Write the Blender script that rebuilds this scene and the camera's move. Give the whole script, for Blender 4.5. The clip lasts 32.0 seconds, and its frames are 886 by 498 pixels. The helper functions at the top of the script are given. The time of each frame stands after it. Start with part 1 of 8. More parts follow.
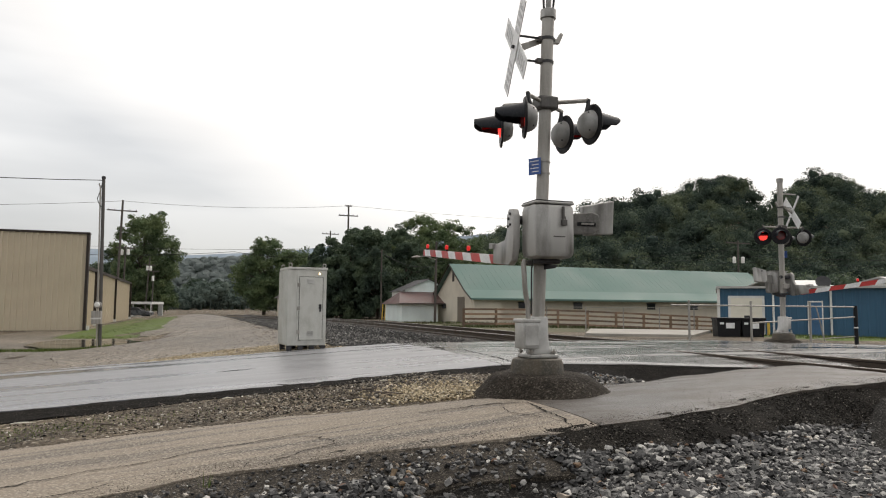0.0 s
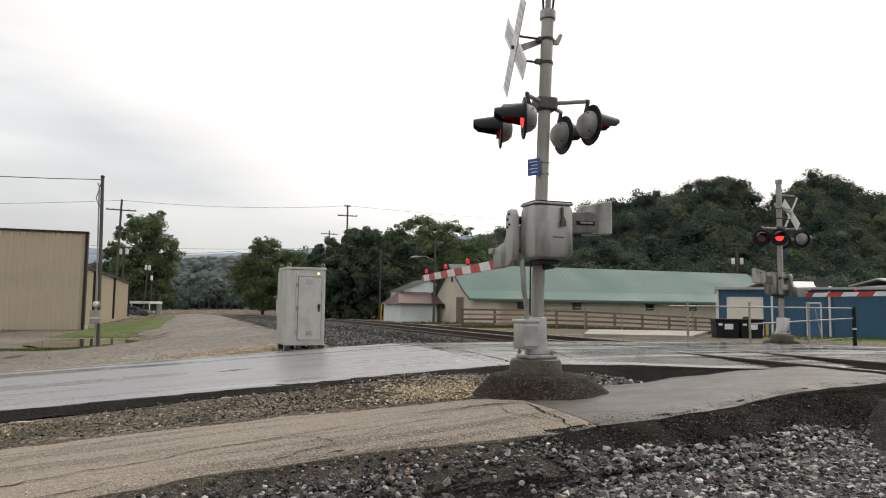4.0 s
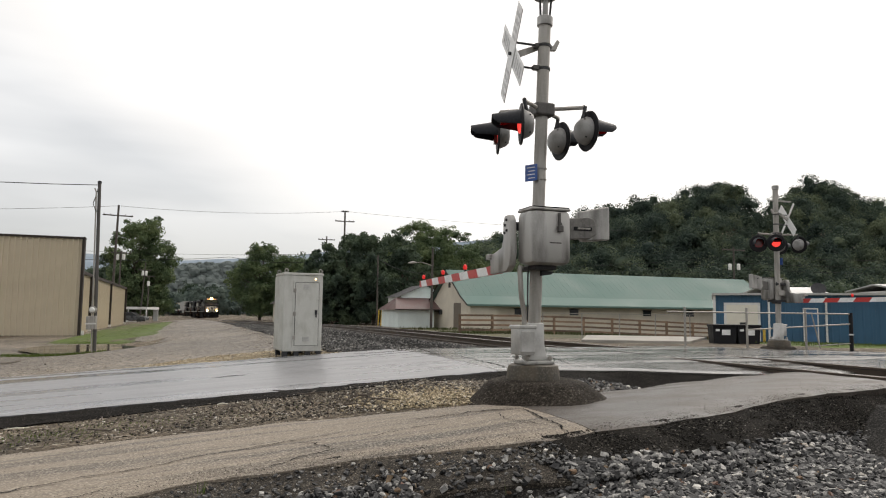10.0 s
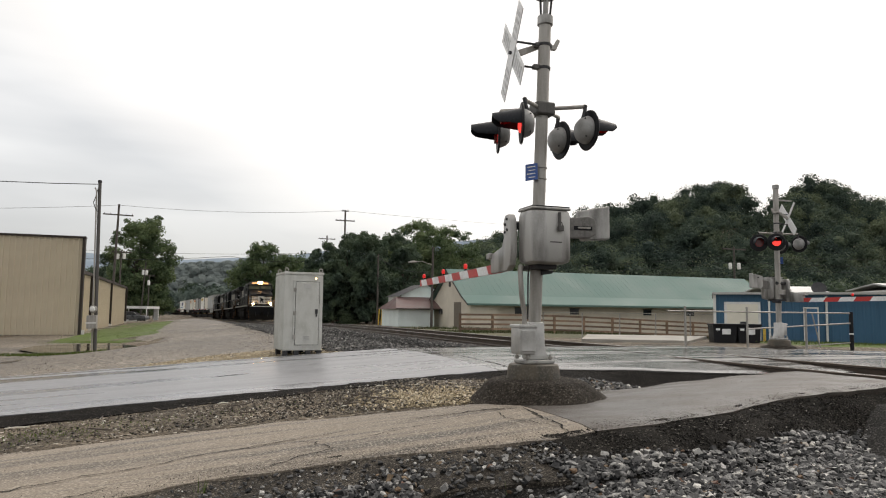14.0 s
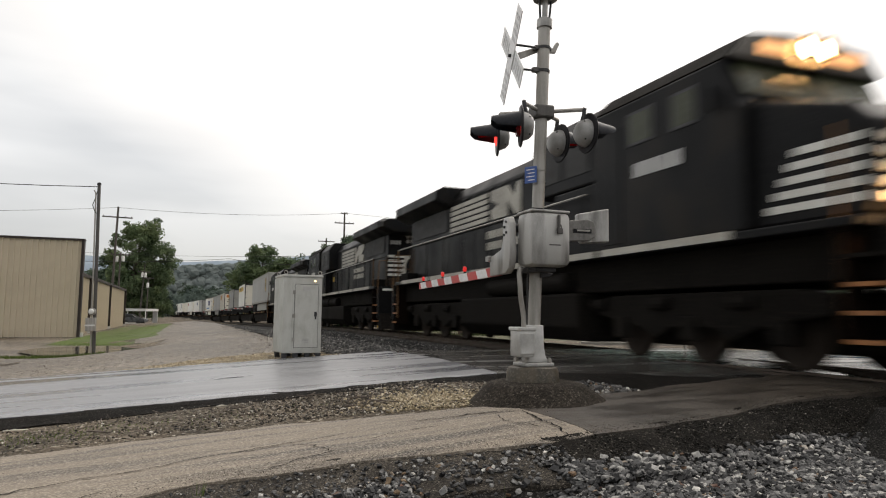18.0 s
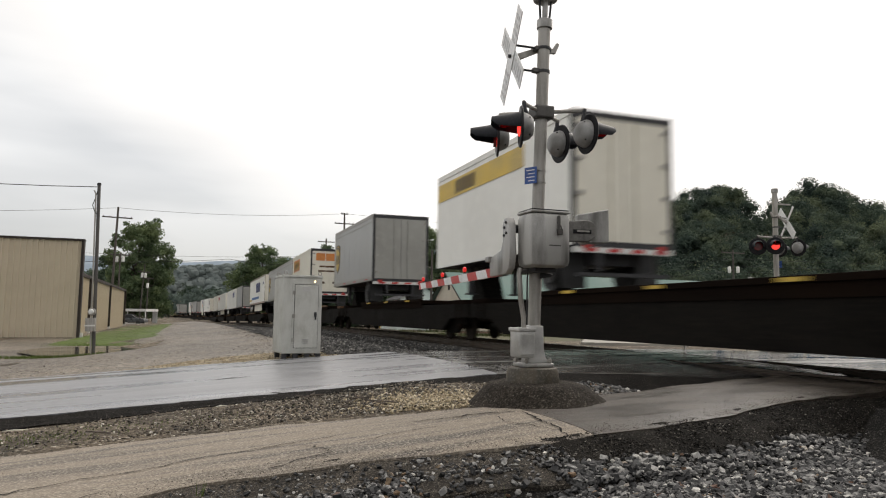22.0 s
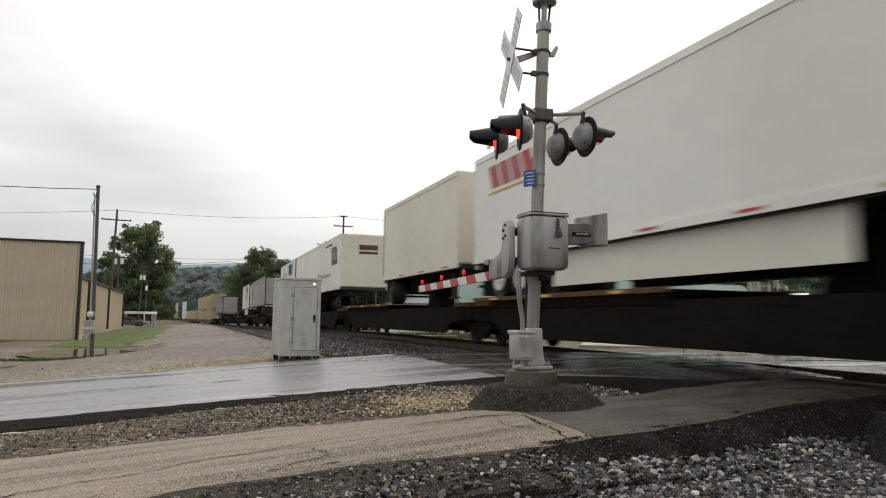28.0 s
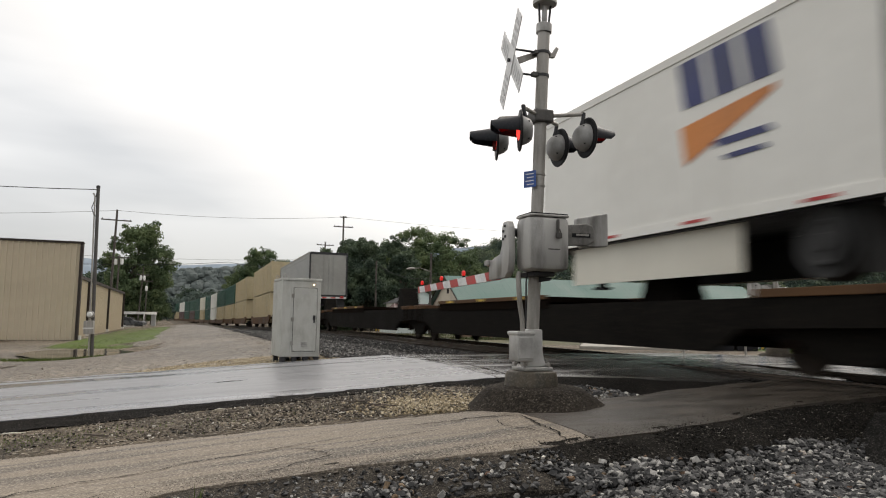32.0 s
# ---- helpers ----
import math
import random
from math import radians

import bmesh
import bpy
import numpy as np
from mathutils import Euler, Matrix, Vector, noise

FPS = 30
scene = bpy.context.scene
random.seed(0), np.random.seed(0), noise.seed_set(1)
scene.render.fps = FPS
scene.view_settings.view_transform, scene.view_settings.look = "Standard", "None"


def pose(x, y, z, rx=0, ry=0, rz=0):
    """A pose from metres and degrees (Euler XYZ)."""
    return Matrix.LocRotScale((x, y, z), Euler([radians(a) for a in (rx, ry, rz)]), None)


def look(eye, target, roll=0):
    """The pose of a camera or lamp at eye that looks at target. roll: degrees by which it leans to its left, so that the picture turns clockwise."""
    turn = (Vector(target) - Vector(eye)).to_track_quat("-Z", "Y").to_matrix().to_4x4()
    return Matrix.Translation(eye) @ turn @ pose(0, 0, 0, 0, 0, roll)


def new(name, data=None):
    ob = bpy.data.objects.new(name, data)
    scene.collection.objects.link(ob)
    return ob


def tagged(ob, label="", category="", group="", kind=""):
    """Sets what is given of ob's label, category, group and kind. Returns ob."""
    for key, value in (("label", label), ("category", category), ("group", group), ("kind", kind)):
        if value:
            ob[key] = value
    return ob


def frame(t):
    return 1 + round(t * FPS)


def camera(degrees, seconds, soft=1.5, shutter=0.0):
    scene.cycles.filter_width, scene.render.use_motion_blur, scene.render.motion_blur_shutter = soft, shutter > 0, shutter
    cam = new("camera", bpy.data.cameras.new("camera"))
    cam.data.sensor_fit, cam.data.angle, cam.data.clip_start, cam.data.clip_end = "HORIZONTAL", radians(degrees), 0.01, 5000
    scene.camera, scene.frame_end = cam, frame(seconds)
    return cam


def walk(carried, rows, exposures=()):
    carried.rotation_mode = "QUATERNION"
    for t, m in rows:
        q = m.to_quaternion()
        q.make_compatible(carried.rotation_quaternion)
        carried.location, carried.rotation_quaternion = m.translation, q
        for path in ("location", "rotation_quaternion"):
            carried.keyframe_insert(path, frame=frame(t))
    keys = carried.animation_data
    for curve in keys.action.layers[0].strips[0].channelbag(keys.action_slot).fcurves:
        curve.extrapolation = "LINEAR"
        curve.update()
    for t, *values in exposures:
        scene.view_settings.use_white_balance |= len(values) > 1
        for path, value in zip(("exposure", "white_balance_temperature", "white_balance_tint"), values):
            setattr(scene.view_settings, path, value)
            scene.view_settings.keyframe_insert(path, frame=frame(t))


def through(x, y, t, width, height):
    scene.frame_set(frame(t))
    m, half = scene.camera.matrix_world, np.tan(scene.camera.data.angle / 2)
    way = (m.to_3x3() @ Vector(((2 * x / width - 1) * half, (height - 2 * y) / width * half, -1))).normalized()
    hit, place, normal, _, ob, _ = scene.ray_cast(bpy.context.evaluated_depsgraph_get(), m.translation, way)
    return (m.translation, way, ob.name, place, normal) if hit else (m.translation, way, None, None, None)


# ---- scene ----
cam = camera(64.6, 32.0, soft=1.1, shutter=0.5)
EYE = 0.72  # above the top of rail


def held(yaw, pitch, roll):
    return pose(0, 0, EYE, 90 + pitch, 0, yaw) @ pose(0, 0, 0, 0, 0, roll)


walk(cam, [
    (0, held(0.265, 4.822, 0.469)),
    (0.5, held(0.281, 4.854, 0.500)),
    (1, held(0.327, 4.854, 0.532)),
    (1.5, held(0.373, 4.848, 0.546)),
    (2, held(0.378, 4.845, 0.545)),
    (2.5, held(0.341, 4.836, 0.552)),
    (3, held(0.287, 4.818, 0.581)),
    (3.5, held(0.232, 4.802, 0.605)),
    (5.5, held(0.074, 5.132, 0.666)),
    (6, held(0.083, 5.146, 0.702)),
    (7, held(0.031, 5.182, 0.734)),
    (8, held(-0.002, 5.205, 0.672)),
    (9, held(-0.004, 5.237, 0.637)),
    (10, held(-0.031, 5.313, 0.624)),
    (11, held(-0.008, 5.325, 0.622)),
    (12, held(0.002, 5.310, 0.615)),
    (13, held(-0.008, 5.290, 0.612)),
    (14, held(-0.008, 5.252, 0.623)),
    (14.5, held(-0.000, 5.259, 0.632)),
    (16.5, held(0.028, 5.335, 0.633)),
    (17, held(-0.016, 5.388, 0.622)),
    (18, held(-0.067, 5.472, 0.662)),
    (19, held(-0.069, 5.494, 0.668)),
    (20, held(-0.069, 5.485, 0.674)),
    (21, held(-0.066, 5.478, 0.661)),
    (22, held(-0.073, 5.513, 0.705)),
    (23, held(-0.085, 5.540, 0.709)),
    (24, held(-0.135, 5.536, 0.742)),
    (25, held(-0.146, 5.586, 0.746)),
    (25.5, held(-0.147, 5.606, 0.754)),
    (27.5, held(-0.145, 5.712, 0.711)),
    (28, held(-0.146, 5.732, 0.741)),
    (29, held(-0.147, 5.693, 0.754)),
    (30, held(-0.147, 5.673, 0.755)),
    (31, held(-0.144, 5.695, 0.771)),
    (32, held(-0.148, 5.798, 0.837)),
], exposures=[(0, 0.0, 7000, 12), (32, 0.0, 7000, 12)])

# ---- light: an overcast summer day after rain ----
world = bpy.data.worlds.new("overcast")
scene.world = world
world.use_nodes = True
wn, wl = world.node_tree.nodes, world.node_tree.links
wn.clear()
sky = wn.new("ShaderNodeTexSky")
sky.sky_type, sky.sun_disc = "NISHITA", False
sky.sun_elevation, sky.sun_rotation = radians(50), radians(40)
coord = wn.new("ShaderNodeTexCoord")
stretch = wn.new("ShaderNodeMapping")
stretch.inputs["Scale"].default_value = (1.3, 1.3, 6.0)
cloud = wn.new("ShaderNodeTexNoise")
cloud.inputs["Scale"].default_value, cloud.inputs["Detail"].default_value = 1.5, 4.0
cloud.inputs["Roughness"].default_value = 0.5
ramp = wn.new("ShaderNodeValToRGB")
ramp.color_ramp.elements[0].position, ramp.color_ramp.elements[0].color = 0.34, (0.605, 0.64, 0.675, 1)
ramp.color_ramp.elements[1].position, ramp.color_ramp.elements[1].color = 0.66, (0.85, 0.885, 0.915, 1)
height = wn.new("ShaderNodeSeparateXYZ")
lift = wn.new("ShaderNodeMapRange")
lift.inputs["From Min"].default_value, lift.inputs["From Max"].default_value = 0.465, 0.605
side = wn.new("ShaderNodeMath")
side.operation = "MULTIPLY_ADD"
side.inputs[1].default_value = 0.35
depth = wn.new("ShaderNodeMath")
depth.operation = "MULTIPLY_ADD"
depth.inputs[1].default_value = 0.45
low = wn.new("ShaderNodeMapRange")
low.inputs["From Min"].default_value, low.inputs["From Max"].default_value = 0.02, 0.20
low.inputs["To Min"].default_value, low.inputs["To Max"].default_value = 0.62, 1.10
dull = wn.new("ShaderNodeVectorMath")
dull.operation = "SCALE"
mix = wn.new("ShaderNodeMix")
mix.data_type = "RGBA"
mix.inputs["B"].default_value = (1.12, 1.12, 1.11, 1)
veil = wn.new("ShaderNodeMix")
veil.data_type = "RGBA"
veil.inputs["Factor"].default_value = 0.985
bg, out = wn.new("ShaderNodeBackground"), wn.new("ShaderNodeOutputWorld")
for a, b in ((coord.outputs["Generated"], stretch.inputs["Vector"]), (stretch.outputs["Vector"], cloud.inputs["Vector"]),
             (cloud.outputs["Fac"], ramp.inputs["Fac"]), (coord.outputs["Generated"], height.inputs["Vector"]),
             (height.outputs["X"], side.inputs[0]), (height.outputs["Z"], side.inputs[2]), (height.outputs["Y"], depth.inputs[0]), (side.outputs["Value"], depth.inputs[2]), (depth.outputs["Value"], lift.inputs["Value"]), (lift.outputs["Result"], mix.inputs["Factor"]),
             (height.outputs["Z"], low.inputs["Value"]), (ramp.outputs["Color"], dull.inputs[0]), (low.outputs["Result"], dull.inputs["Scale"]), (dull.outputs["Vector"], mix.inputs["A"]), (sky.outputs["Color"], veil.inputs["A"]),
             (mix.outputs["Result"], veil.inputs["B"]), (veil.outputs["Result"], bg.inputs["Color"]),
             (bg.outputs["Background"], out.inputs["Surface"])):
    wl.new(a, b)
bg.inputs["Strength"].default_value = 1.0

sun = new("sun", bpy.data.lights.new("sun", "SUN"))
sun.data.energy, sun.data.angle, sun.data.color = 1.3, radians(40), (1.0, 0.98, 0.95)
sun.matrix_world = look((40, 48, 62), (0, 0, 0))

# ---- materials ----


def mat(name, color, rough=0.6, metal=0.0, dark=None, light=None, scale=3.0, fine=40.0, bump=0.2, wet=0.0, spec=0.5, island=0.0, grit=0.35, vary=0.0, stretch=None, band=(0.34, 0.60)):
    """Base colour broken by two noises (stains at scale, grain at fine, per metre), with bump. dark, light: the colours of stains and grain."""
    m = bpy.data.materials.new(name)
    m.use_nodes = True
    n, l = m.node_tree.nodes, m.node_tree.links
    b = n["Principled BSDF"]
    b.inputs["Metallic"].default_value = metal
    b.inputs["Specular IOR Level"].default_value = spec
    dark = dark or tuple(c * 0.68 for c in color)
    light = light or tuple(min(1, c * 1.22 + 0.01) for c in color)
    tc = n.new("ShaderNodeTexCoord")
    big, small = n.new("ShaderNodeTexNoise"), n.new("ShaderNodeTexNoise")
    big.inputs["Scale"].default_value, big.inputs["Detail"].default_value = scale, 5
    small.inputs["Scale"].default_value, small.inputs["Detail"].default_value = fine, 3
    if stretch:
        mp = n.new("ShaderNodeMapping")
        mp.inputs["Scale"].default_value = stretch[1:]
        turn = n.new("ShaderNodeVectorRotate")
        turn.rotation_type = "Z_AXIS"
        turn.inputs["Angle"].default_value = -radians(stretch[0])
        l.new(tc.outputs["Object"], turn.inputs["Vector"])
        l.new(turn.outputs["Vector"], mp.inputs["Vector"])
        l.new(mp.outputs["Vector"], big.inputs["Vector"])
    else:
        l.new(tc.outputs["Object"], big.inputs["Vector"])
    l.new(tc.outputs["Object"], small.inputs["Vector"])
    r1 = n.new("ShaderNodeValToRGB")
    r1.color_ramp.elements[0].position, r1.color_ramp.elements[0].color = band[0], (*dark, 1)
    r1.color_ramp.elements[1].position, r1.color_ramp.elements[1].color = band[1], (*color, 1)
    l.new(big.outputs["Fac"], r1.inputs["Fac"])
    r2 = n.new("ShaderNodeMapRange")
    r2.inputs["From Min"].default_value, r2.inputs["From Max"].default_value = 0.48, 0.74
    r2.inputs["To Max"].default_value = grit * 2
    l.new(small.outputs["Fac"], r2.inputs["Value"])
    mx = n.new("ShaderNodeMix")
    mx.data_type = "RGBA"
    mx.inputs["B"].default_value = (*light, 1)
    l.new(r2.outputs["Result"], mx.inputs["Factor"])
    l.new(r1.outputs["Color"], mx.inputs["A"])
    colour = mx.outputs["Result"]
    if island or vary:
        src = n.new("ShaderNodeNewGeometry").outputs["Random Per Island"] if island else n.new("ShaderNodeObjectInfo").outputs["Random"]
        amount = island or vary
        mr = n.new("ShaderNodeMapRange")
        mr.inputs["To Min"].default_value, mr.inputs["To Max"].default_value = 1 - amount, 1 + amount
        l.new(src, mr.inputs["Value"])
        hsv = n.new("ShaderNodeHueSaturation")
        l.new(mr.outputs["Result"], hsv.inputs["Value"])
        l.new(colour, hsv.inputs["Color"])
        colour = hsv.outputs["Color"]
    l.new(colour, b.inputs["Base Color"])
    rr = n.new("ShaderNodeMapRange")
    rr.inputs["To Min"].default_value, rr.inputs["To Max"].default_value = max(0.03, rough - 0.12 - wet), min(1, rough + 0.12)
    rr.inputs["From Min"].default_value, rr.inputs["From Max"].default_value = 0.3, 0.7
    l.new(big.outputs["Fac"], rr.inputs["Value"])
    l.new(rr.outputs["Result"], b.inputs["Roughness"])
    if bump:
        bp = n.new("ShaderNodeBump")
        bp.inputs["Strength"].default_value, bp.inputs["Distance"].default_value = bump, 0.4 / fine
        l.new(small.outputs["Fac"], bp.inputs["Height"])
        l.new(bp.outputs["Normal"], b.inputs["Normal"])
    return m



def gravel(name, colors, cell, rough=0.7, bump=0.8, patch=1.2, shade=0.6, spec=0.4, grain=160.0):
    """Loose grit: pebbles of a few colours, cell to the metre, broken by patches of fines. colors: (place, colour) from dark to light."""
    m = bpy.data.materials.new(name)
    m.use_nodes = True
    n, l = m.node_tree.nodes, m.node_tree.links
    b = n["Principled BSDF"]
    b.inputs["Specular IOR Level"].default_value = spec
    tc = n.new("ShaderNodeTexCoord")
    warp, cells, patches, fines = n.new("ShaderNodeTexNoise"), n.new("ShaderNodeTexVoronoi"), n.new("ShaderNodeTexNoise"), n.new("ShaderNodeTexNoise")
    warp.inputs["Scale"].default_value = cell * 0.7
    cells.inputs["Scale"].default_value = cell
    patches.inputs["Scale"].default_value, patches.inputs["Detail"].default_value = patch, 6
    fines.inputs["Scale"].default_value, fines.inputs["Detail"].default_value = grain, 2
    move = n.new("ShaderNodeVectorMath")
    move.operation = "MULTIPLY_ADD"
    move.inputs[1].default_value = (0.7 / cell,) * 3
    l.new(warp.outputs["Color"], move.inputs[0])
    l.new(tc.outputs["Object"], move.inputs[2])
    for node in (warp, patches, fines):
        l.new(tc.outputs["Object"], node.inputs["Vector"])
    l.new(move.outputs["Vector"], cells.inputs["Vector"])
    pick = n.new("ShaderNodeSeparateColor")
    l.new(cells.outputs["Color"], pick.inputs["Color"])
    ramp = n.new("ShaderNodeValToRGB")
    ramp.color_ramp.elements[0].position, ramp.color_ramp.elements[0].color = colors[0][0], (*colors[0][1], 1)
    ramp.color_ramp.elements[1].position, ramp.color_ramp.elements[1].color = colors[-1][0], (*colors[-1][1], 1)
    for at, c in colors[1:-1]:
        ramp.color_ramp.elements.new(at).color = (*c, 1)
    l.new(pick.outputs["Red"], ramp.inputs["Fac"])
    dim = n.new("ShaderNodeMapRange")
    dim.inputs["From Min"].default_value, dim.inputs["From Max"].default_value = 0.34, 0.66
    dim.inputs["To Min"].default_value = shade
    l.new(patches.outputs["Fac"], dim.inputs["Value"])
    tint = n.new("ShaderNodeMapRange")
    tint.inputs["From Min"].default_value, tint.inputs["From Max"].default_value = 0.3, 0.7
    tint.inputs["To Min"].default_value, tint.inputs["To Max"].default_value = 0.6, 1.35
    l.new(fines.outputs["Fac"], tint.inputs["Value"])
    both = n.new("ShaderNodeMath")
    both.operation = "MULTIPLY"
    l.new(dim.outputs["Result"], both.inputs[0])
    l.new(tint.outputs["Result"], both.inputs[1])
    hsv = n.new("ShaderNodeHueSaturation")
    l.new(both.outputs["Value"], hsv.inputs["Value"])
    l.new(ramp.outputs["Color"], hsv.inputs["Color"])
    l.new(hsv.outputs["Color"], b.inputs["Base Color"])
    b.inputs["Roughness"].default_value = rough
    high = n.new("ShaderNodeMath")
    high.operation = "MULTIPLY_ADD"
    high.inputs[1].default_value = -1.0
    l.new(cells.outputs["Distance"], high.inputs[0])
    l.new(pick.outputs["Green"], high.inputs[2])
    bp = n.new("ShaderNodeBump")
    bp.inputs["Strength"].default_value, bp.inputs["Distance"].default_value = bump, 0.5 / cell
    l.new(high.outputs["Value"], bp.inputs["Height"])
    l.new(bp.outputs["Normal"], b.inputs["Normal"])
    return m


def stone_mix(name, colors, rough=0.5, spec=0.4):
    """Each stone takes one of a few colours, with mottling."""
    m = bpy.data.materials.new(name)
    m.use_nodes = True
    n, l = m.node_tree.nodes, m.node_tree.links
    b = n["Principled BSDF"]
    b.inputs["Roughness"].default_value, b.inputs["Specular IOR Level"].default_value = rough, spec
    geo, tc, ns = n.new("ShaderNodeNewGeometry"), n.new("ShaderNodeTexCoord"), n.new("ShaderNodeTexNoise")
    ramp = n.new("ShaderNodeValToRGB")
    ramp.color_ramp.elements[0].position, ramp.color_ramp.elements[0].color = colors[0][0], (*colors[0][1], 1)
    ramp.color_ramp.elements[1].position, ramp.color_ramp.elements[1].color = colors[-1][0], (*colors[-1][1], 1)
    for at, c in colors[1:-1]:
        ramp.color_ramp.elements.new(at).color = (*c, 1)
    l.new(geo.outputs["Random Per Island"], ramp.inputs["Fac"])
    ns.inputs["Scale"].default_value, ns.inputs["Detail"].default_value = 45, 5
    l.new(tc.outputs["Object"], ns.inputs["Vector"])
    mr = n.new("ShaderNodeMapRange")
    mr.inputs["From Min"].default_value, mr.inputs["From Max"].default_value = 0.3, 0.7
    mr.inputs["To Min"].default_value, mr.inputs["To Max"].default_value = 0.55, 1.35
    l.new(ns.outputs["Fac"], mr.inputs["Value"])
    hsv = n.new("ShaderNodeHueSaturation")
    l.new(mr.outputs["Result"], hsv.inputs["Value"])
    l.new(ramp.outputs["Color"], hsv.inputs["Color"])
    l.new(hsv.outputs["Color"], b.inputs["Base Color"])
    bp = n.new("ShaderNodeBump")
    bp.inputs["Strength"].default_value, bp.inputs["Distance"].default_value = 0.5, 0.008
    l.new(ns.outputs["Fac"], bp.inputs["Height"])
    l.new(bp.outputs["Normal"], b.inputs["Normal"])
    return m


def leaf_mat(name, colors, patch=0.35, through=0.3, vary=0.22, rough=0.65, spec=0.2):
    """Foliage: tones that change from limb to limb and from leaf to leaf, and light that passes through the blades."""
    m = bpy.data.materials.new(name)
    m.use_nodes = True
    n, l = m.node_tree.nodes, m.node_tree.links
    b = n["Principled BSDF"]
    b.inputs["Roughness"].default_value, b.inputs["Specular IOR Level"].default_value = rough, spec
    geo, tc, big = n.new("ShaderNodeNewGeometry"), n.new("ShaderNodeTexCoord"), n.new("ShaderNodeTexNoise")
    big.inputs["Scale"].default_value, big.inputs["Detail"].default_value = patch, 3
    l.new(tc.outputs["Object"], big.inputs["Vector"])
    ramp = n.new("ShaderNodeValToRGB")
    for e, at, c in zip(ramp.color_ramp.elements, (0.36, 0.64), (colors[0], colors[-1])):
        e.position, e.color = at, (*c, 1)
    ramp.color_ramp.elements.new(0.5).color = (*colors[1], 1)
    l.new(big.outputs["Fac"], ramp.inputs["Fac"])
    mr = n.new("ShaderNodeMapRange")
    mr.inputs["To Min"].default_value, mr.inputs["To Max"].default_value = 1 - vary, 1 + vary
    l.new(geo.outputs["Random Per Island"], mr.inputs["Value"])
    hsv = n.new("ShaderNodeHueSaturation")
    l.new(mr.outputs["Result"], hsv.inputs["Value"])
    l.new(ramp.outputs["Color"], hsv.inputs["Color"])
    l.new(hsv.outputs["Color"], b.inputs["Base Color"])
    back, both = n.new("ShaderNodeBsdfTranslucent"), n.new("ShaderNodeMixShader")
    both.inputs["Fac"].default_value = through
    l.new(hsv.outputs["Color"], back.inputs["Color"])
    l.new(b.outputs["BSDF"], both.inputs[1])
    l.new(back.outputs["BSDF"], both.inputs[2])
    l.new(both.outputs["Shader"], n["Material Output"].inputs["Surface"])
    return m


def glow(name, color, strength, base=None):
    m = bpy.data.materials.new(name)
    m.use_nodes = True
    b = m.node_tree.nodes["Principled BSDF"]
    b.inputs["Base Color"].default_value = (*(base or color), 1)
    b.inputs["Emission Color"].default_value = (*color, 1)
    b.inputs["Emission Strength"].default_value = strength
    b.inputs["Roughness"].default_value = 0.3
    return m


def glass(name, color=(0.02, 0.025, 0.03), rough=0.05):
    m = bpy.data.materials.new(name)
    m.use_nodes = True
    b = m.node_tree.nodes["Principled BSDF"]
    b.inputs["Base Color"].default_value = (*color, 1)
    b.inputs["Roughness"].default_value = rough
    return m


ASPHALT = mat("wet_asphalt", (0.162, 0.164, 0.176), 0.34, dark=(0.088, 0.091, 0.102), light=(0.24, 0.245, 0.26), scale=0.8, fine=70, bump=0.25, wet=0.10, grit=0.25, spec=1.0, stretch=(19.8, 0.25, 2.2, 1), band=(0.36, 0.58))
ASPHALT_PATCH = mat("worn_wet_asphalt", (0.080, 0.076, 0.071), 0.25, dark=(0.030, 0.028, 0.026), light=(0.14, 0.134, 0.126), scale=0.9, fine=70, bump=0.2, wet=0.10, grit=0.2, spec=1.0, stretch=(19.8, 0.25, 2.2, 1), band=(0.38, 0.56))
ASPHALT_EDGE = gravel("crumbled_asphalt", ((0.0, (0.007, 0.0062, 0.0055)), (0.75, (0.018, 0.016, 0.014)), (0.95, (0.036, 0.032, 0.028)), (1.0, (0.10, 0.09, 0.08))), 110, 0.9, 0.8, 2.5, 0.5, 0.08)
PATH_MAT = mat("grey_path_asphalt", (0.034, 0.026, 0.019), 0.48, dark=(0.014, 0.011, 0.0083), light=(0.098, 0.079, 0.060), scale=2.2, fine=60, bump=0.7, wet=0.08, grit=0.4, stretch=(19.8, 0.6, 1.4, 1), spec=0.45, band=(0.40, 0.60))
PATH_TAN = mat("sandy_path", (0.2203, 0.1849, 0.1462), 0.70, dark=(0.0645, 0.05375, 0.043), light=(0.4515, 0.3977, 0.3225), scale=2.8, fine=55, bump=1.0, wet=0.05, grit=0.45, stretch=(19.8, 0.14, 2.4, 1), spec=0.3, band=(0.36, 0.55))
CINDER = gravel("dark_cinder", ((0.0, (0.0068, 0.00595, 0.00493)), (0.7, (0.017, 0.01488, 0.01233)), (0.92, (0.034, 0.02975, 0.02465)), (0.98, (0.0935, 0.085, 0.07225)), (1.0, (0.2125, 0.1997, 0.1742))), 110, 0.9, 0.9, 2.0, 0.5, 0.08)
DIRT = gravel("gravelly_dirt", ((0.0, (0.04004, 0.0308, 0.02156)), (0.4, (0.1309, 0.1016, 0.07084)), (0.8, (0.2464, 0.2002, 0.1448)), (0.95, (0.385, 0.3311, 0.2541)), (1.0, (0.77, 0.7084, 0.6006))), 32, 0.8, 0.9, 0.7, 0.33, 0.2)
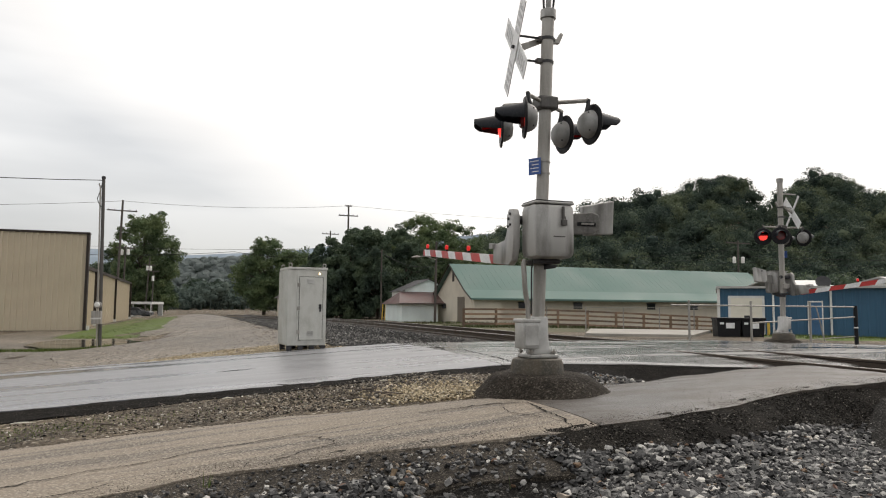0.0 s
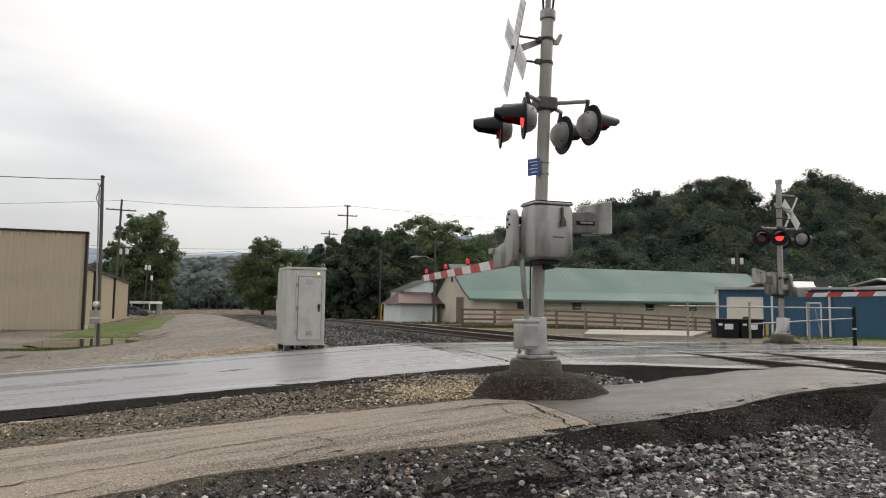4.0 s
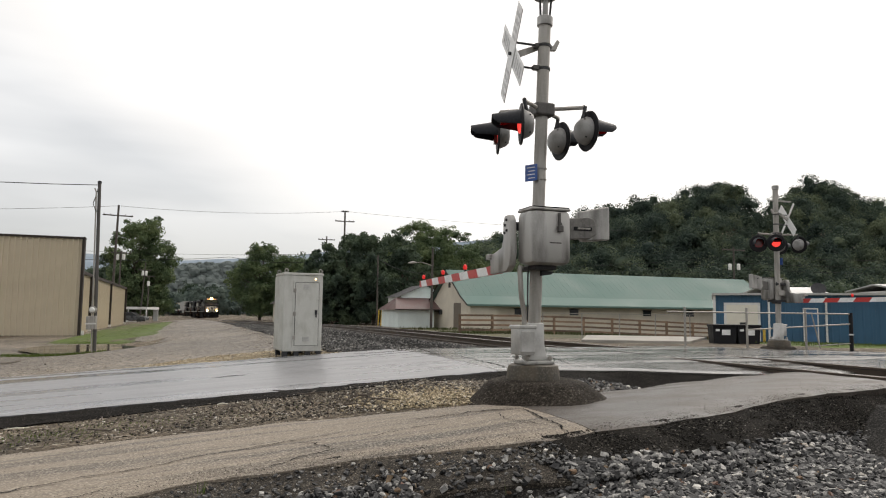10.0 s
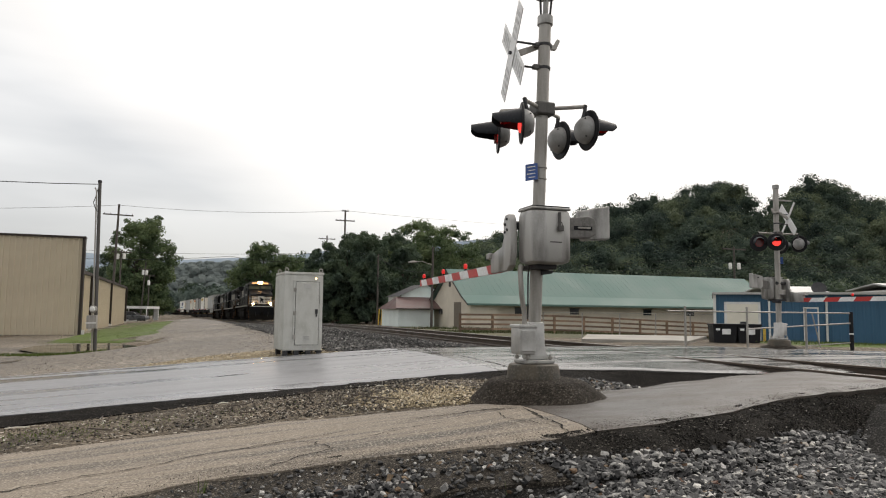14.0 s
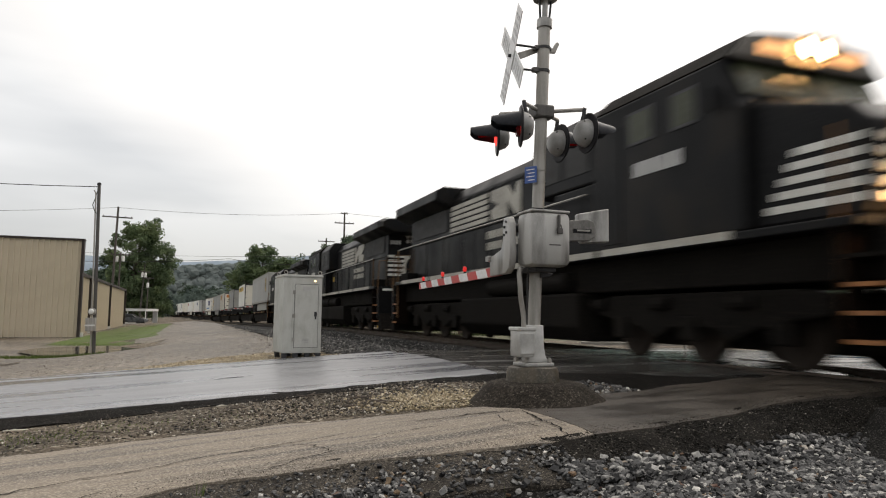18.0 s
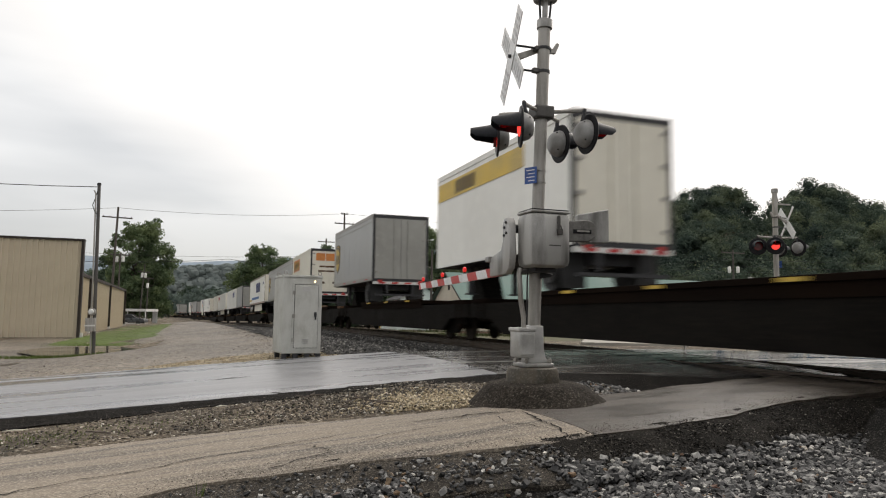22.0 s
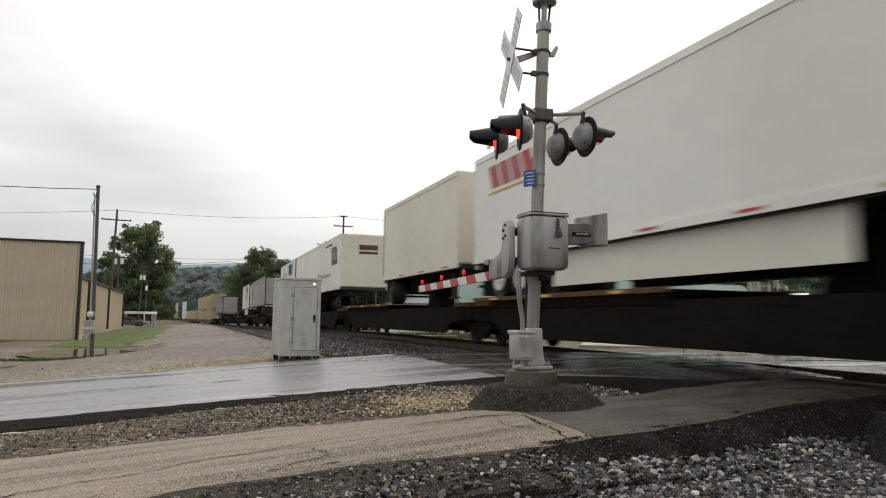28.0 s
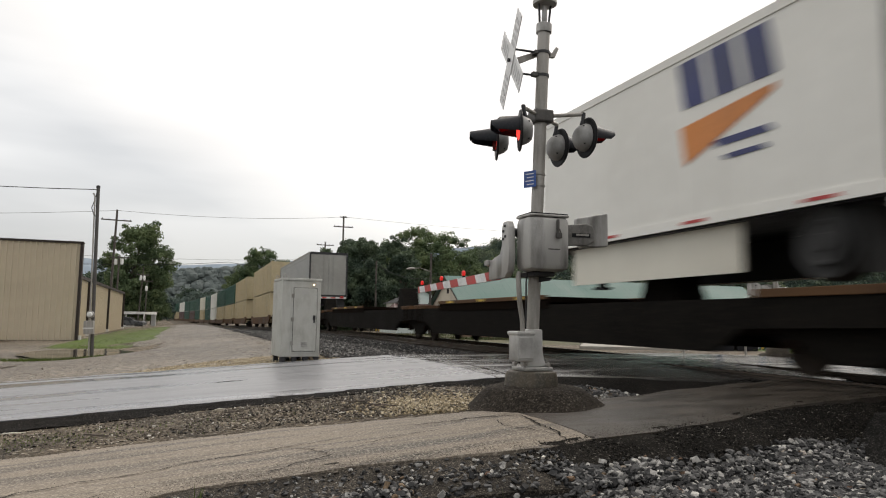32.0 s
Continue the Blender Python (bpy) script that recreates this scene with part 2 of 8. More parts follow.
LOT_GRAVEL = gravel("lot_gravel", ((0.0, (0.058, 0.044, 0.030)), (0.45, (0.152, 0.119, 0.085)), (0.85, (0.27, 0.22, 0.162)), (1.0, (0.50, 0.44, 0.35))), 16, 0.5, 1.0, 0.22, 0.42, 0.5)
STONE = stone_mix("ballast_stone", ((0.0, (0.013, 0.013, 0.0135)), (0.30, (0.036, 0.036, 0.037)), (0.58, (0.082, 0.081, 0.081)), (0.78, (0.17, 0.167, 0.162)), (0.91, (0.38, 0.37, 0.35)), (0.965, (0.56, 0.54, 0.5)), (0.985, (0.20, 0.14, 0.085)), (1.0, (0.11, 0.055, 0.04))), 0.6, 0.25)
STONE_TAN = stone_mix("tan_gravel", ((0.0, (0.16, 0.118, 0.066)), (0.5, (0.36, 0.29, 0.18)), (0.9, (0.54, 0.455, 0.31)), (1.0, (0.72, 0.64, 0.49))), 0.6)
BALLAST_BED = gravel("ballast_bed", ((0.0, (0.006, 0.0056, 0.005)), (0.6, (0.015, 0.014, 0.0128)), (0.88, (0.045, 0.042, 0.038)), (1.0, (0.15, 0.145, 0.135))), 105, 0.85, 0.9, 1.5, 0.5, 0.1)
CONCRETE = mat("damp_concrete", (0.078, 0.061, 0.040), 0.6, dark=(0.032, 0.027, 0.018), light=(0.13, 0.112, 0.085), scale=4, fine=50, bump=0.5, stretch=(0, 1.5, 1.5, 1))
ALU = mat("cast_aluminium", (0.385, 0.378, 0.362), 0.42, 0.35, dark=(0.15, 0.146, 0.136), light=(0.48, 0.475, 0.46), scale=1.8, fine=70, bump=0.07, grit=0.1, stretch=(0, 3, 3, 0.7), band=(0.34, 0.54))
CABINET_ALU = mat("cabinet_aluminium", (0.52, 0.52, 0.485), 0.45, 0.25, dark=(0.415, 0.415, 0.375), light=(0.66, 0.66, 0.63), scale=3.5, fine=60, bump=0.1, grit=0.18, stretch=(0, 1.6, 1.6, 0.8), band=(0.30, 0.56))
CONDUIT_DARK = mat("dark_conduit", (0.085, 0.08, 0.075), 0.5, 0.3, scale=4, fine=50, bump=0.1, stretch=(0, 3, 3, 0.4))
WEIGHT_GREY = mat("grimy_cast_iron", (0.17, 0.163, 0.152), 0.5, 0.3, dark=(0.09, 0.086, 0.08), scale=4, fine=50, bump=0.1, stretch=(0, 3, 3, 0.4))
CROSS_BAR = mat("worn_black_lettering", (0.55, 0.555, 0.555), 0.5, dark=(0.38, 0.38, 0.38), scale=30, fine=90, bump=0)
CRACK = mat("dark_crack", (0.012, 0.011, 0.010), 0.9, spec=0.1, scale=9, fine=80, bump=0.3)
GALV = mat("weathered_galvanised", (0.36, 0.345, 0.32), 0.45, 0.3, dark=(0.235, 0.222, 0.20), scale=4, fine=50, bump=0.06, grit=0.1, stretch=(0, 3, 3, 0.4))
DARK_STEEL = mat("dark_steel", (0.045, 0.045, 0.048), 0.55, 0.2, spec=0.3, scale=6, fine=60, bump=0.2)
HOOD_BLACK = mat("hood_blue_black", (0.009, 0.011, 0.016), 0.42, spec=0.25, scale=4, fine=40, bump=0.08)
BLACK = mat("black_paint", (0.010, 0.010, 0.012), 0.5, spec=0.2, scale=4, fine=40, bump=0.1)
RUBBER = mat("black_rubber", (0.02, 0.02, 0.02), 0.7, scale=4, fine=40, bump=0.2)
WHITE = mat("white_reflective", (0.72, 0.73, 0.73), 0.4, scale=3, fine=40, bump=0.05, dark=(0.6, 0.6, 0.6))
RED_TAPE = mat("red_reflective", (0.50, 0.035, 0.03), 0.4, scale=3, fine=40, bump=0.05)
BLUE_SIGN = mat("blue_sign", (0.03, 0.09, 0.32), 0.4, scale=4, fine=40, bump=0.05)
LENS = mat("red_lens", (0.16, 0.006, 0.006), 0.15, scale=30, fine=120, bump=0.3)
LIT_LENS = glow("lit_red_lens", (1.0, 0.06, 0.05), 1.15)
SMALL_LIT = glow("lit_red_marker", (1.0, 0.02, 0.015), 0.42, (0.4, 0.02, 0.02))
AMBER_LIT = glow("lit_amber_marker", (1.0, 0.72, 0.4), 3.0)
HEADLIGHT = glow("headlight", (1.0, 0.58, 0.24), 52.0)
NUMBER_LIT = glow("lit_number_board", (1.0, 0.50, 0.2), 0.9)
TAN_SIDING = mat("tan_steel_siding", (0.57, 0.495, 0.375), 0.5, dark=(0.52, 0.45, 0.335), scale=0.5, fine=30, bump=0.05, grit=0.1)
BROWN_TRIM = mat("brown_trim", (0.032, 0.023, 0.019), 0.55, spec=0.3, scale=3, fine=40, bump=0.1)
POLE_WOOD = mat("weathered_pole", (0.085, 0.073, 0.064), 0.8, dark=(0.045, 0.039, 0.034), scale=2, fine=20, bump=0.5)
GREEN_ROOF = mat("green_metal_roof", (0.108, 0.180, 0.160), 0.6, spec=0.2, dark=(0.090, 0.156, 0.138), scale=0.3, fine=20, bump=0.05, grit=0.1)
BEIGE_WALL = mat("beige_wall", (0.60, 0.55, 0.455), 0.7, dark=(0.50, 0.455, 0.375), scale=0.6, fine=30, bump=0.1, grit=0.2)
FENCE_WOOD = mat("fence_wood", (0.235, 0.15, 0.098), 0.75, dark=(0.13, 0.08, 0.053), scale=2, fine=24, bump=0.3, vary=0.35)
BLUE_SIDING = mat("blue_steel_siding", (0.040, 0.108, 0.182), 0.5, spec=0.3, dark=(0.034, 0.092, 0.158), scale=0.8, fine=30, bump=0.05, grit=0.1)
# This brown holds the shade inside the barn's open bay.
BAY_SHADE = mat("shaded_bay_brown", (0.16, 0.135, 0.105), 0.75, scale=1, fine=24, bump=0.2)
SHED_WHITE = mat("pale_shed_paint", (0.74, 0.82, 0.80), 0.55, dark=(0.64, 0.71, 0.69), scale=0.8, fine=30, bump=0.08, grit=0.15)
WHITE_PAINT = mat("white_paint", (0.682, 0.682, 0.66), 0.5, dark=(0.55, 0.539, 0.5115), scale=1.5, fine=30, bump=0.08, grit=0.2)
RED_ROOF = mat("rust_red_roof", (0.13, 0.075, 0.07), 0.5, scale=1, fine=20, bump=0.1)
WHEEL_RUST = mat("rusty_wheel", (0.022, 0.016, 0.012), 0.7, spec=0.15, scale=3, fine=30, bump=0.2)
STEP_ORANGE = mat("rusty_step_edge", (0.30, 0.12, 0.035), 0.6, scale=3, fine=30, bump=0.2)
DOOR_BLUE = mat("blue_door", (0.038, 0.125, 0.25), 0.5, scale=2, fine=30, bump=0.05)
PALE_CONCRETE = mat("pale_concrete", (0.32, 0.30, 0.265), 0.7, dark=(0.20, 0.185, 0.16), scale=0.8, fine=20, bump=0.2)
LAMP_GREY = mat("lamp_housing_grey", (0.30, 0.30, 0.295), 0.5, 0.1, dark=(0.17, 0.168, 0.16), scale=5, fine=60, bump=0.05, grit=0.12)
FAINT_GREY = mat("faded_lettering", (0.5, 0.5, 0.49), 0.5, scale=9, fine=60, bump=0.05)
BASE_ALU = mat("base_aluminium", (0.52, 0.515, 0.50), 0.42, 0.3, dark=(0.30, 0.295, 0.28), light=(0.62, 0.615, 0.60), scale=2.5, fine=60, bump=0.06, grit=0.1, band=(0.34, 0.54))
WET_SAND = gravel("wet_sandy_dirt", ((0.0, (0.018, 0.015, 0.012)), (0.5, (0.05, 0.042, 0.033)), (0.85, (0.10, 0.085, 0.067)), (1.0, (0.26, 0.23, 0.19))), 110, 0.75, 0.9, 3.0, 0.45, 0.2)
MOUND = gravel("old_asphalt_mound", ((0.0, (0.020, 0.0165, 0.013)), (0.7, (0.046, 0.038, 0.030)), (0.95, (0.085, 0.072, 0.058)), (1.0, (0.17, 0.15, 0.125))), 70, 0.85, 0.8, 3.0, 0.6, 0.12)
RAIL_STEEL = mat("rail_steel", (0.075, 0.055, 0.042), 0.4, 0.4, scale=2, fine=40, bump=0.1)
RAIL_BRIGHT = mat("polished_rail", (0.30, 0.285, 0.265), 0.24, 0.9, scale=2, fine=40, bump=0.02, stretch=(19.8, 0.2, 3, 1))
TIE_WOOD = mat("creosoted_tie", (0.06, 0.045, 0.035), 0.8, scale=3, fine=20, bump=0.5, vary=0.3)
WEEDS = mat("weedy_dirt", (0.105, 0.098, 0.058), 0.85, spec=0.2, dark=(0.055, 0.062, 0.030), light=(0.20, 0.18, 0.125), scale=0.7, fine=14, bump=0.9, band=(0.38, 0.60))
GRASS = mat("wet_grass", (0.090, 0.132, 0.026), 0.75, spec=0.2, dark=(0.066, 0.088, 0.024), light=(0.122, 0.160, 0.045), scale=0.5, fine=18, bump=0.8)
WEED_GREEN = mat("dull_weeds", (0.060, 0.078, 0.028), 0.8, spec=0.2, scale=0.6, fine=18, bump=0, dark=(0.075, 0.066, 0.034))
PUDDLE = mat("puddle_water", (0.05, 0.045, 0.04), 0.05, scale=1, fine=4, bump=0.02, spec=0.5)
# Distance haze is put into these greens: all lifted, the last two bluer.
LEAF = leaf_mat("leaf_mid_green", ((0.066, 0.100, 0.052), (0.110, 0.154, 0.076), (0.165, 0.210, 0.098)))
LEAF_DARK = leaf_mat("leaf_dark_green", ((0.048, 0.072, 0.054), (0.072, 0.104, 0.068), (0.108, 0.144, 0.084)))
LEAF_FAR = leaf_mat("woodland_hazed_green", ((0.036, 0.054, 0.046), (0.068, 0.094, 0.070), (0.132, 0.158, 0.096)), 0.10, 0.3, 0.14, 0.8, 0.1)
BARK = mat("bark", (0.10, 0.08, 0.065), 0.85, scale=2, fine=12, bump=0.6)
# The haze of distance is put into this hill's pale blue-grey.
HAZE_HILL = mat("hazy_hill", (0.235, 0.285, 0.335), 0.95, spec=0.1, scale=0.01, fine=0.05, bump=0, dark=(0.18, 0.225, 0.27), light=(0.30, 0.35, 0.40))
# Mist over the far woods is put into these three leaf colours.
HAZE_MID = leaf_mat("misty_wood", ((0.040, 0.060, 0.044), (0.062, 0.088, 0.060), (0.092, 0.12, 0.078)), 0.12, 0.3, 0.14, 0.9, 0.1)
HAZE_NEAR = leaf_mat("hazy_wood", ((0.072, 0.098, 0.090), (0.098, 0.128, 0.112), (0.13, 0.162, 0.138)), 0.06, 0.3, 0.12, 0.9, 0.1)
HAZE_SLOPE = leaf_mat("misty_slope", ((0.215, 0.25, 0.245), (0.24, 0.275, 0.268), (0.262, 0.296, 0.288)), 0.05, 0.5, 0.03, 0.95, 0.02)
LOCO_BLACK = mat("locomotive_black", (0.0058, 0.0060, 0.0066), 0.42, spec=0.10, dark=(0.012, 0.0095, 0.007), scale=0.9, fine=30, bump=0.08, band=(0.36, 0.5))
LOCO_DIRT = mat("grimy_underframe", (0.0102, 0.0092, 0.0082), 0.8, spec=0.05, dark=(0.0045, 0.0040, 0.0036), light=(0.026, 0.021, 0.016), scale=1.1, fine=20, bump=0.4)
BROW_GREY = mat("weathered_cab_brow", (0.11, 0.10, 0.088), 0.55, dark=(0.05, 0.046, 0.04), scale=1.2, fine=30, bump=0.1)
HOOD_RUST = mat("rust_stained_black", (0.042, 0.024, 0.012), 0.65, spec=0.2, dark=(0.012, 0.009, 0.007), scale=2.5, fine=30, bump=0.15)
LOCO_PALE = mat("weathered_white_lettering", (0.40, 0.385, 0.34), 0.55, dark=(0.24, 0.225, 0.19), scale=1.2, fine=30, bump=0.05)
LOCO_WHITE = mat("locomotive_white", (0.62, 0.62, 0.58), 0.45, dark=(0.45, 0.44, 0.40), scale=1, fine=30, bump=0.05)
WINDOW = glass("dark_window")
CAB_WINDOW = mat("cab_window", (0.05, 0.055, 0.032), 0.22, spec=0.2, scale=2, fine=20, bump=0)
TRAILER_WHITE = mat("trailer_white", (0.80, 0.795, 0.75), 0.45, dark=(0.72, 0.71, 0.66), scale=0.25, fine=3, grit=0.1, bump=0.05, vary=0.06)
TRAILER_CREAM = mat("trailer_cream", (0.7392, 0.7112, 0.616), 0.48, dark=(0.6384, 0.6048, 0.5152), scale=0.25, fine=3, grit=0.1, bump=0.05)
TRAILER_GREY = mat("trailer_grey", (0.40, 0.40, 0.39), 0.42, 0.1, dark=(0.36, 0.36, 0.35), scale=0.25, fine=3, grit=0.1, bump=0.05, vary=0.1)
DOOR_GREY = mat("trailer_door_grey", (0.336, 0.336, 0.312), 0.5, dark=(0.272, 0.2688, 0.248), scale=0.4, fine=3, grit=0.12, bump=0.05)
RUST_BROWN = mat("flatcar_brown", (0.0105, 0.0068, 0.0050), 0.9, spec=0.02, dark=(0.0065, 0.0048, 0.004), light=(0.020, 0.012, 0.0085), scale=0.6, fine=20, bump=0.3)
RUST_ORANGE = mat("flatcar_rust_edge", (0.104, 0.052, 0.0224), 0.65, spec=0.2, dark=(0.044, 0.024, 0.0136), scale=0.8, fine=20, bump=0.3)
RAIL_RUST = mat("handrail_rust", (0.16, 0.085, 0.035), 0.65, spec=0.2, dark=(0.08, 0.045, 0.022), scale=1.5, fine=20, bump=0.2)
YELLOW_PAINT = mat("yellow_paint", (0.62, 0.42, 0.06), 0.45, scale=1, fine=20, bump=0.05)
ORANGE_PAINT = mat("orange_paint", (0.62, 0.22, 0.05), 0.45, scale=1, fine=20, bump=0.05)
BROWN_LOGO = mat("brown_paint", (0.075, 0.042, 0.02), 0.45, scale=1, fine=20, bump=0.05)
NAVY_PAINT = mat("navy_paint", (0.03, 0.04, 0.14), 0.45, scale=1, fine=20, bump=0.05)
BLUE_PAINT = mat("blue_paint", (0.03, 0.16, 0.42), 0.45, scale=1, fine=20, bump=0.05)
RED_PAINT = mat("red_paint", (0.42, 0.03, 0.035), 0.45, scale=1, fine=20, bump=0.05)
BOX_TAN = mat("container_tan", (0.50, 0.42, 0.27), 0.5, dark=(0.40, 0.33, 0.2), scale=0.4, fine=8, bump=0.05)
BOX_GREEN = mat("container_green", (0.03, 0.10, 0.07), 0.5, scale=0.4, fine=8, bump=0.05)
CAR_GREY = mat("car_dark_silver", (0.07, 0.075, 0.08), 0.3, 0.3, scale=2, fine=30, bump=0)

# ---- shapes ----


class Shape:
    """Vertices and faces of one part, gathered piece by piece."""

    def __init__(self):
        self.v, self.f = [], []

    def add(self, verts, faces):
        k = len(self.v)
        self.v += [tuple(p) for p in verts]
        self.f += [tuple(i + k for i in f) for f in faces]
        return self

    def box(self, x0, x1, y0, y1, z0, z1, m=None):
        vs = [Vector((x, y, z)) for x in (x0, x1) for y in (y0, y1) for z in (z0, z1)]
        if m:
            vs = [m @ v for v in vs]
        return self.add(vs, [(0, 1, 3, 2), (4, 6, 7, 5), (0, 4, 5, 1), (2, 3, 7, 6), (0, 2, 6, 4), (1, 5, 7, 3)])

    def prism(self, outline, a0, a1, axis="y", m=None):
        """An outline of (u, w) pushed along an axis: y: (x, z) outlines; x: (y, z); z: (x, y)."""
        put = {"y": lambda u, w, a: (u, a, w), "x": lambda u, w, a: (a, u, w), "z": lambda u, w, a: (u, w, a)}[axis]
        n = len(outline)
        vs = [Vector(put(u, w, a)) for a in (a0, a1) for u, w in outline]
        if m:
            vs = [m @ v for v in vs]
        fs = [tuple(range(n)), tuple(range(2 * n - 1, n - 1, -1))]
        fs += [(i, i + n, (i + 1) % n + n, (i + 1) % n) for i in range(n)]
        return self.add(vs, fs)

    def tube(self, pts, r, n=10, caps=True):
        """A round bar through pts; r: one radius, or one for each point."""
        pts = [Vector(p) for p in pts]
        rs = r if isinstance(r, (list, tuple)) else [r] * len(pts)
        vs, fs = [], []
        for i, p in enumerate(pts):
            d = (pts[min(i + 1, len(pts) - 1)] - pts[max(i - 1, 0)]).normalized()
            a = d.cross(Vector((0, 0, 1)) if abs(d.z) < 0.9 else Vector((1, 0, 0))).normalized()
            b = d.cross(a)
            vs += [p + (a * math.cos(2 * math.pi * k / n) + b * math.sin(2 * math.pi * k / n)) * rs[i] for k in range(n)]
        for i in range(len(pts) - 1):
            fs += [(i * n + k, i * n + (k + 1) % n, (i + 1) * n + (k + 1) % n, (i + 1) * n + k) for k in range(n)]
        if caps:
            fs += [tuple(range(n - 1, -1, -1)), tuple(range((len(pts) - 1) * n, len(pts) * n))]
        return self.add(vs, fs)

    def lathe(self, profile, n=20, m=None):
        """Rings of (radius, height) about z, closed at both ends."""
        vs = [Vector((r * math.cos(2 * math.pi * k / n), r * math.sin(2 * math.pi * k / n), h)) for r, h in profile for k in range(n)]
        if m:
            vs = [m @ v for v in vs]
        fs = [(i * n + k, i * n + (k + 1) % n, (i + 1) * n + (k + 1) % n, (i + 1) * n + k) for i in range(len(profile) - 1) for k in range(n)]
        fs += [tuple(range(n - 1, -1, -1)), tuple(range((len(profile) - 1) * n, len(profile) * n))]
        return self.add(vs, fs)

    def mesh(self, name, smooth=False, bevel=0.0):
        me = bpy.data.meshes.new(name)
        me.from_pydata(self.v, [], self.f)
        bm = bmesh.new()
        bm.from_mesh(me)
        bmesh.ops.recalc_face_normals(bm, faces=bm.faces)
        if bevel:
            edges = [e for e in bm.edges if len(e.link_faces) == 2 and e.calc_face_angle(0) > 0.6]
            bmesh.ops.bevel(bm, geom=edges, offset=bevel, segments=2, affect="EDGES", profile=0.5, clamp_overlap=True)
        bm.to_mesh(me)
        bm.free()
        if smooth:
            me.polygons.foreach_set("use_smooth", [True] * len(me.polygons))
            me.set_sharp_from_angle(angle=radians(40))
        return me


def part(name, shape, material, parent=None, label="", smooth=False, bevel=0.0, at=None):
    ob = new(name, shape if isinstance(shape, bpy.types.Mesh) else shape.mesh(name, smooth, bevel))
    if material and not ob.data.materials:
        ob.data.materials.append(material)
    ob.parent = parent
    if at:
        ob.matrix_basis = at
    return tagged(ob, label)


def thing(name, label, category, at=None, group="", kind=""):
    ob = new(name)
    ob.empty_display_size = 0.2
    if at:
        ob.matrix_basis = at
    return tagged(ob, label, category, group, kind)


def solid(name, shape, material, label, category="", kind="", smooth=False, bevel=0.0, at=None, group=""):
    return tagged(part(name, shape, material, None, label, smooth, bevel, at), label, category, group, kind)


# ---- the plan: p runs across the track away from the camera, s along it into the distance ----
TH = radians(19.78)
CO, SI = math.cos(TH), math.sin(TH)
TRACK_P, BEND, RADIUS = 8.9, 52.0, 2050.0


def P(p, s, z=0.0):
    return Vector((p * CO - s * SI, p * SI + s * CO, z))


def ps_of(x, y):
    return x * CO + y * SI, -x * SI + y * CO


def plan_pose(p, s, z=0.0, turn=0.0):
    """A pose whose x runs along the track away from the camera, and whose y points to the camera's side."""
    return pose(*P(p, s, z), 0, 0, 90 + math.degrees(TH) + turn)


def bend(s):
    """How far the track lies to the camera's side of its straight line, and its turn."""
    d = max(0.0, s - BEND)
    return d * d / (2 * RADIUS), d / RADIUS


def grade(s):
    """The track falls gently away from the crossing: its height and slope."""
    d = max(0.0, s - 30.0)
    if d < 20:
        return -0.009 * d * d / 40, 0.009 * d / 20
    return (-0.009 * (d - 10), 0.009) if d < 130 else (-1.08 - 0.002 * (d - 130), 0.002)


def track_pose(s, z=0.0):
    off, turn = bend(s)
    fall, slope = grade(s)
    return plan_pose(TRACK_P - off, s, z + fall, math.degrees(turn)) @ pose(0, 0, 0, 0, math.degrees(slope))


def step(a, b, x):
    t = min(1.0, max(0.0, (x - a) / (b - a)))
    return t * t * (3 - 2 * t)


def mix_of(a, b, t):
    return a + (b - a) * t


def road_z(p):
    if p < 4.15:
        return max(-0.03 + 0.065 * (p - 4.15), -0.62 + 0.01 * p)
    if p < 12:
        return -0.03 + 0.02 * step(4.15, 7, p)
    return -0.01 - 0.03 * (p - 12) if p < 24 else -0.37


def line(x, xs, ys):
    return float(np.interp(x, xs, ys))


def path_near(p):
    return line(p, (-1.5, 0, 1, 2.7, 3.2, 4.1, 5.7, 7.5), (4.72, 4.95, 4.98, 4.68, 4.75, 4.95, 5.5, 5.9))


def path_far(p):
    return line(p, (0, 1.4, 3, 3.6, 5.6, 8), (7.1, 6.85, 6.5, 6.6, 7.15, 7.9))


RIDGE_A = (-0.12, 0.0, 0.06, 0.25, 0.34, 0.40, 0.435, 0.447, 0.466, 0.48, 0.527, 0.57, 0.608, 0.64, 0.9, 1.6)
RIDGE_H = (0, 9, 17, 31, 36, 39.5, 37, 26, 28, 35, 40, 39.5, 32, 35, 40, 20)


def ground_z(x, y):
    p, s = ps_of(x, y)
    z = -0.16 if p > 2.8 else max(-0.16 + 0.085 * (p - 2.8), -0.79 - 0.0015 * abs(p))
    if p > 5:
        z = mix_of(z, -0.42, step(5, 6.3, p))
    if p > 12:
        z = mix_of(-0.42, -0.30, step(12, 14, p)) if p < 20 else mix_of(-0.30, -0.95, step(20, 45, p))
    z -= 0.28 * step(27, 35, s) * step(13, 15, p) * step(60, 50, p)
    if -4 < p < 12:
        edge = path_near(p)
        z -= 0.24 * step(edge - 0.05, edge - 0.75, s) * step(-4, 1.5, p) * step(12, 9, p)
    z = min(z, mix_of(-0.84, z, step(0.75, 1.3, math.hypot((p + 4.6) / 3.4, (s - 32.5) / 6.5))))
    if s > 30:
        across = p + bend(s)[0]
        z += max(grade(s)[0], -2.5) * step(0.5, 5.5, across) * step(17.5, 12.5, across)
    if y > 120:
        z += line(x / y, RIDGE_A, RIDGE_H) * step(125, 255, y)
    return z

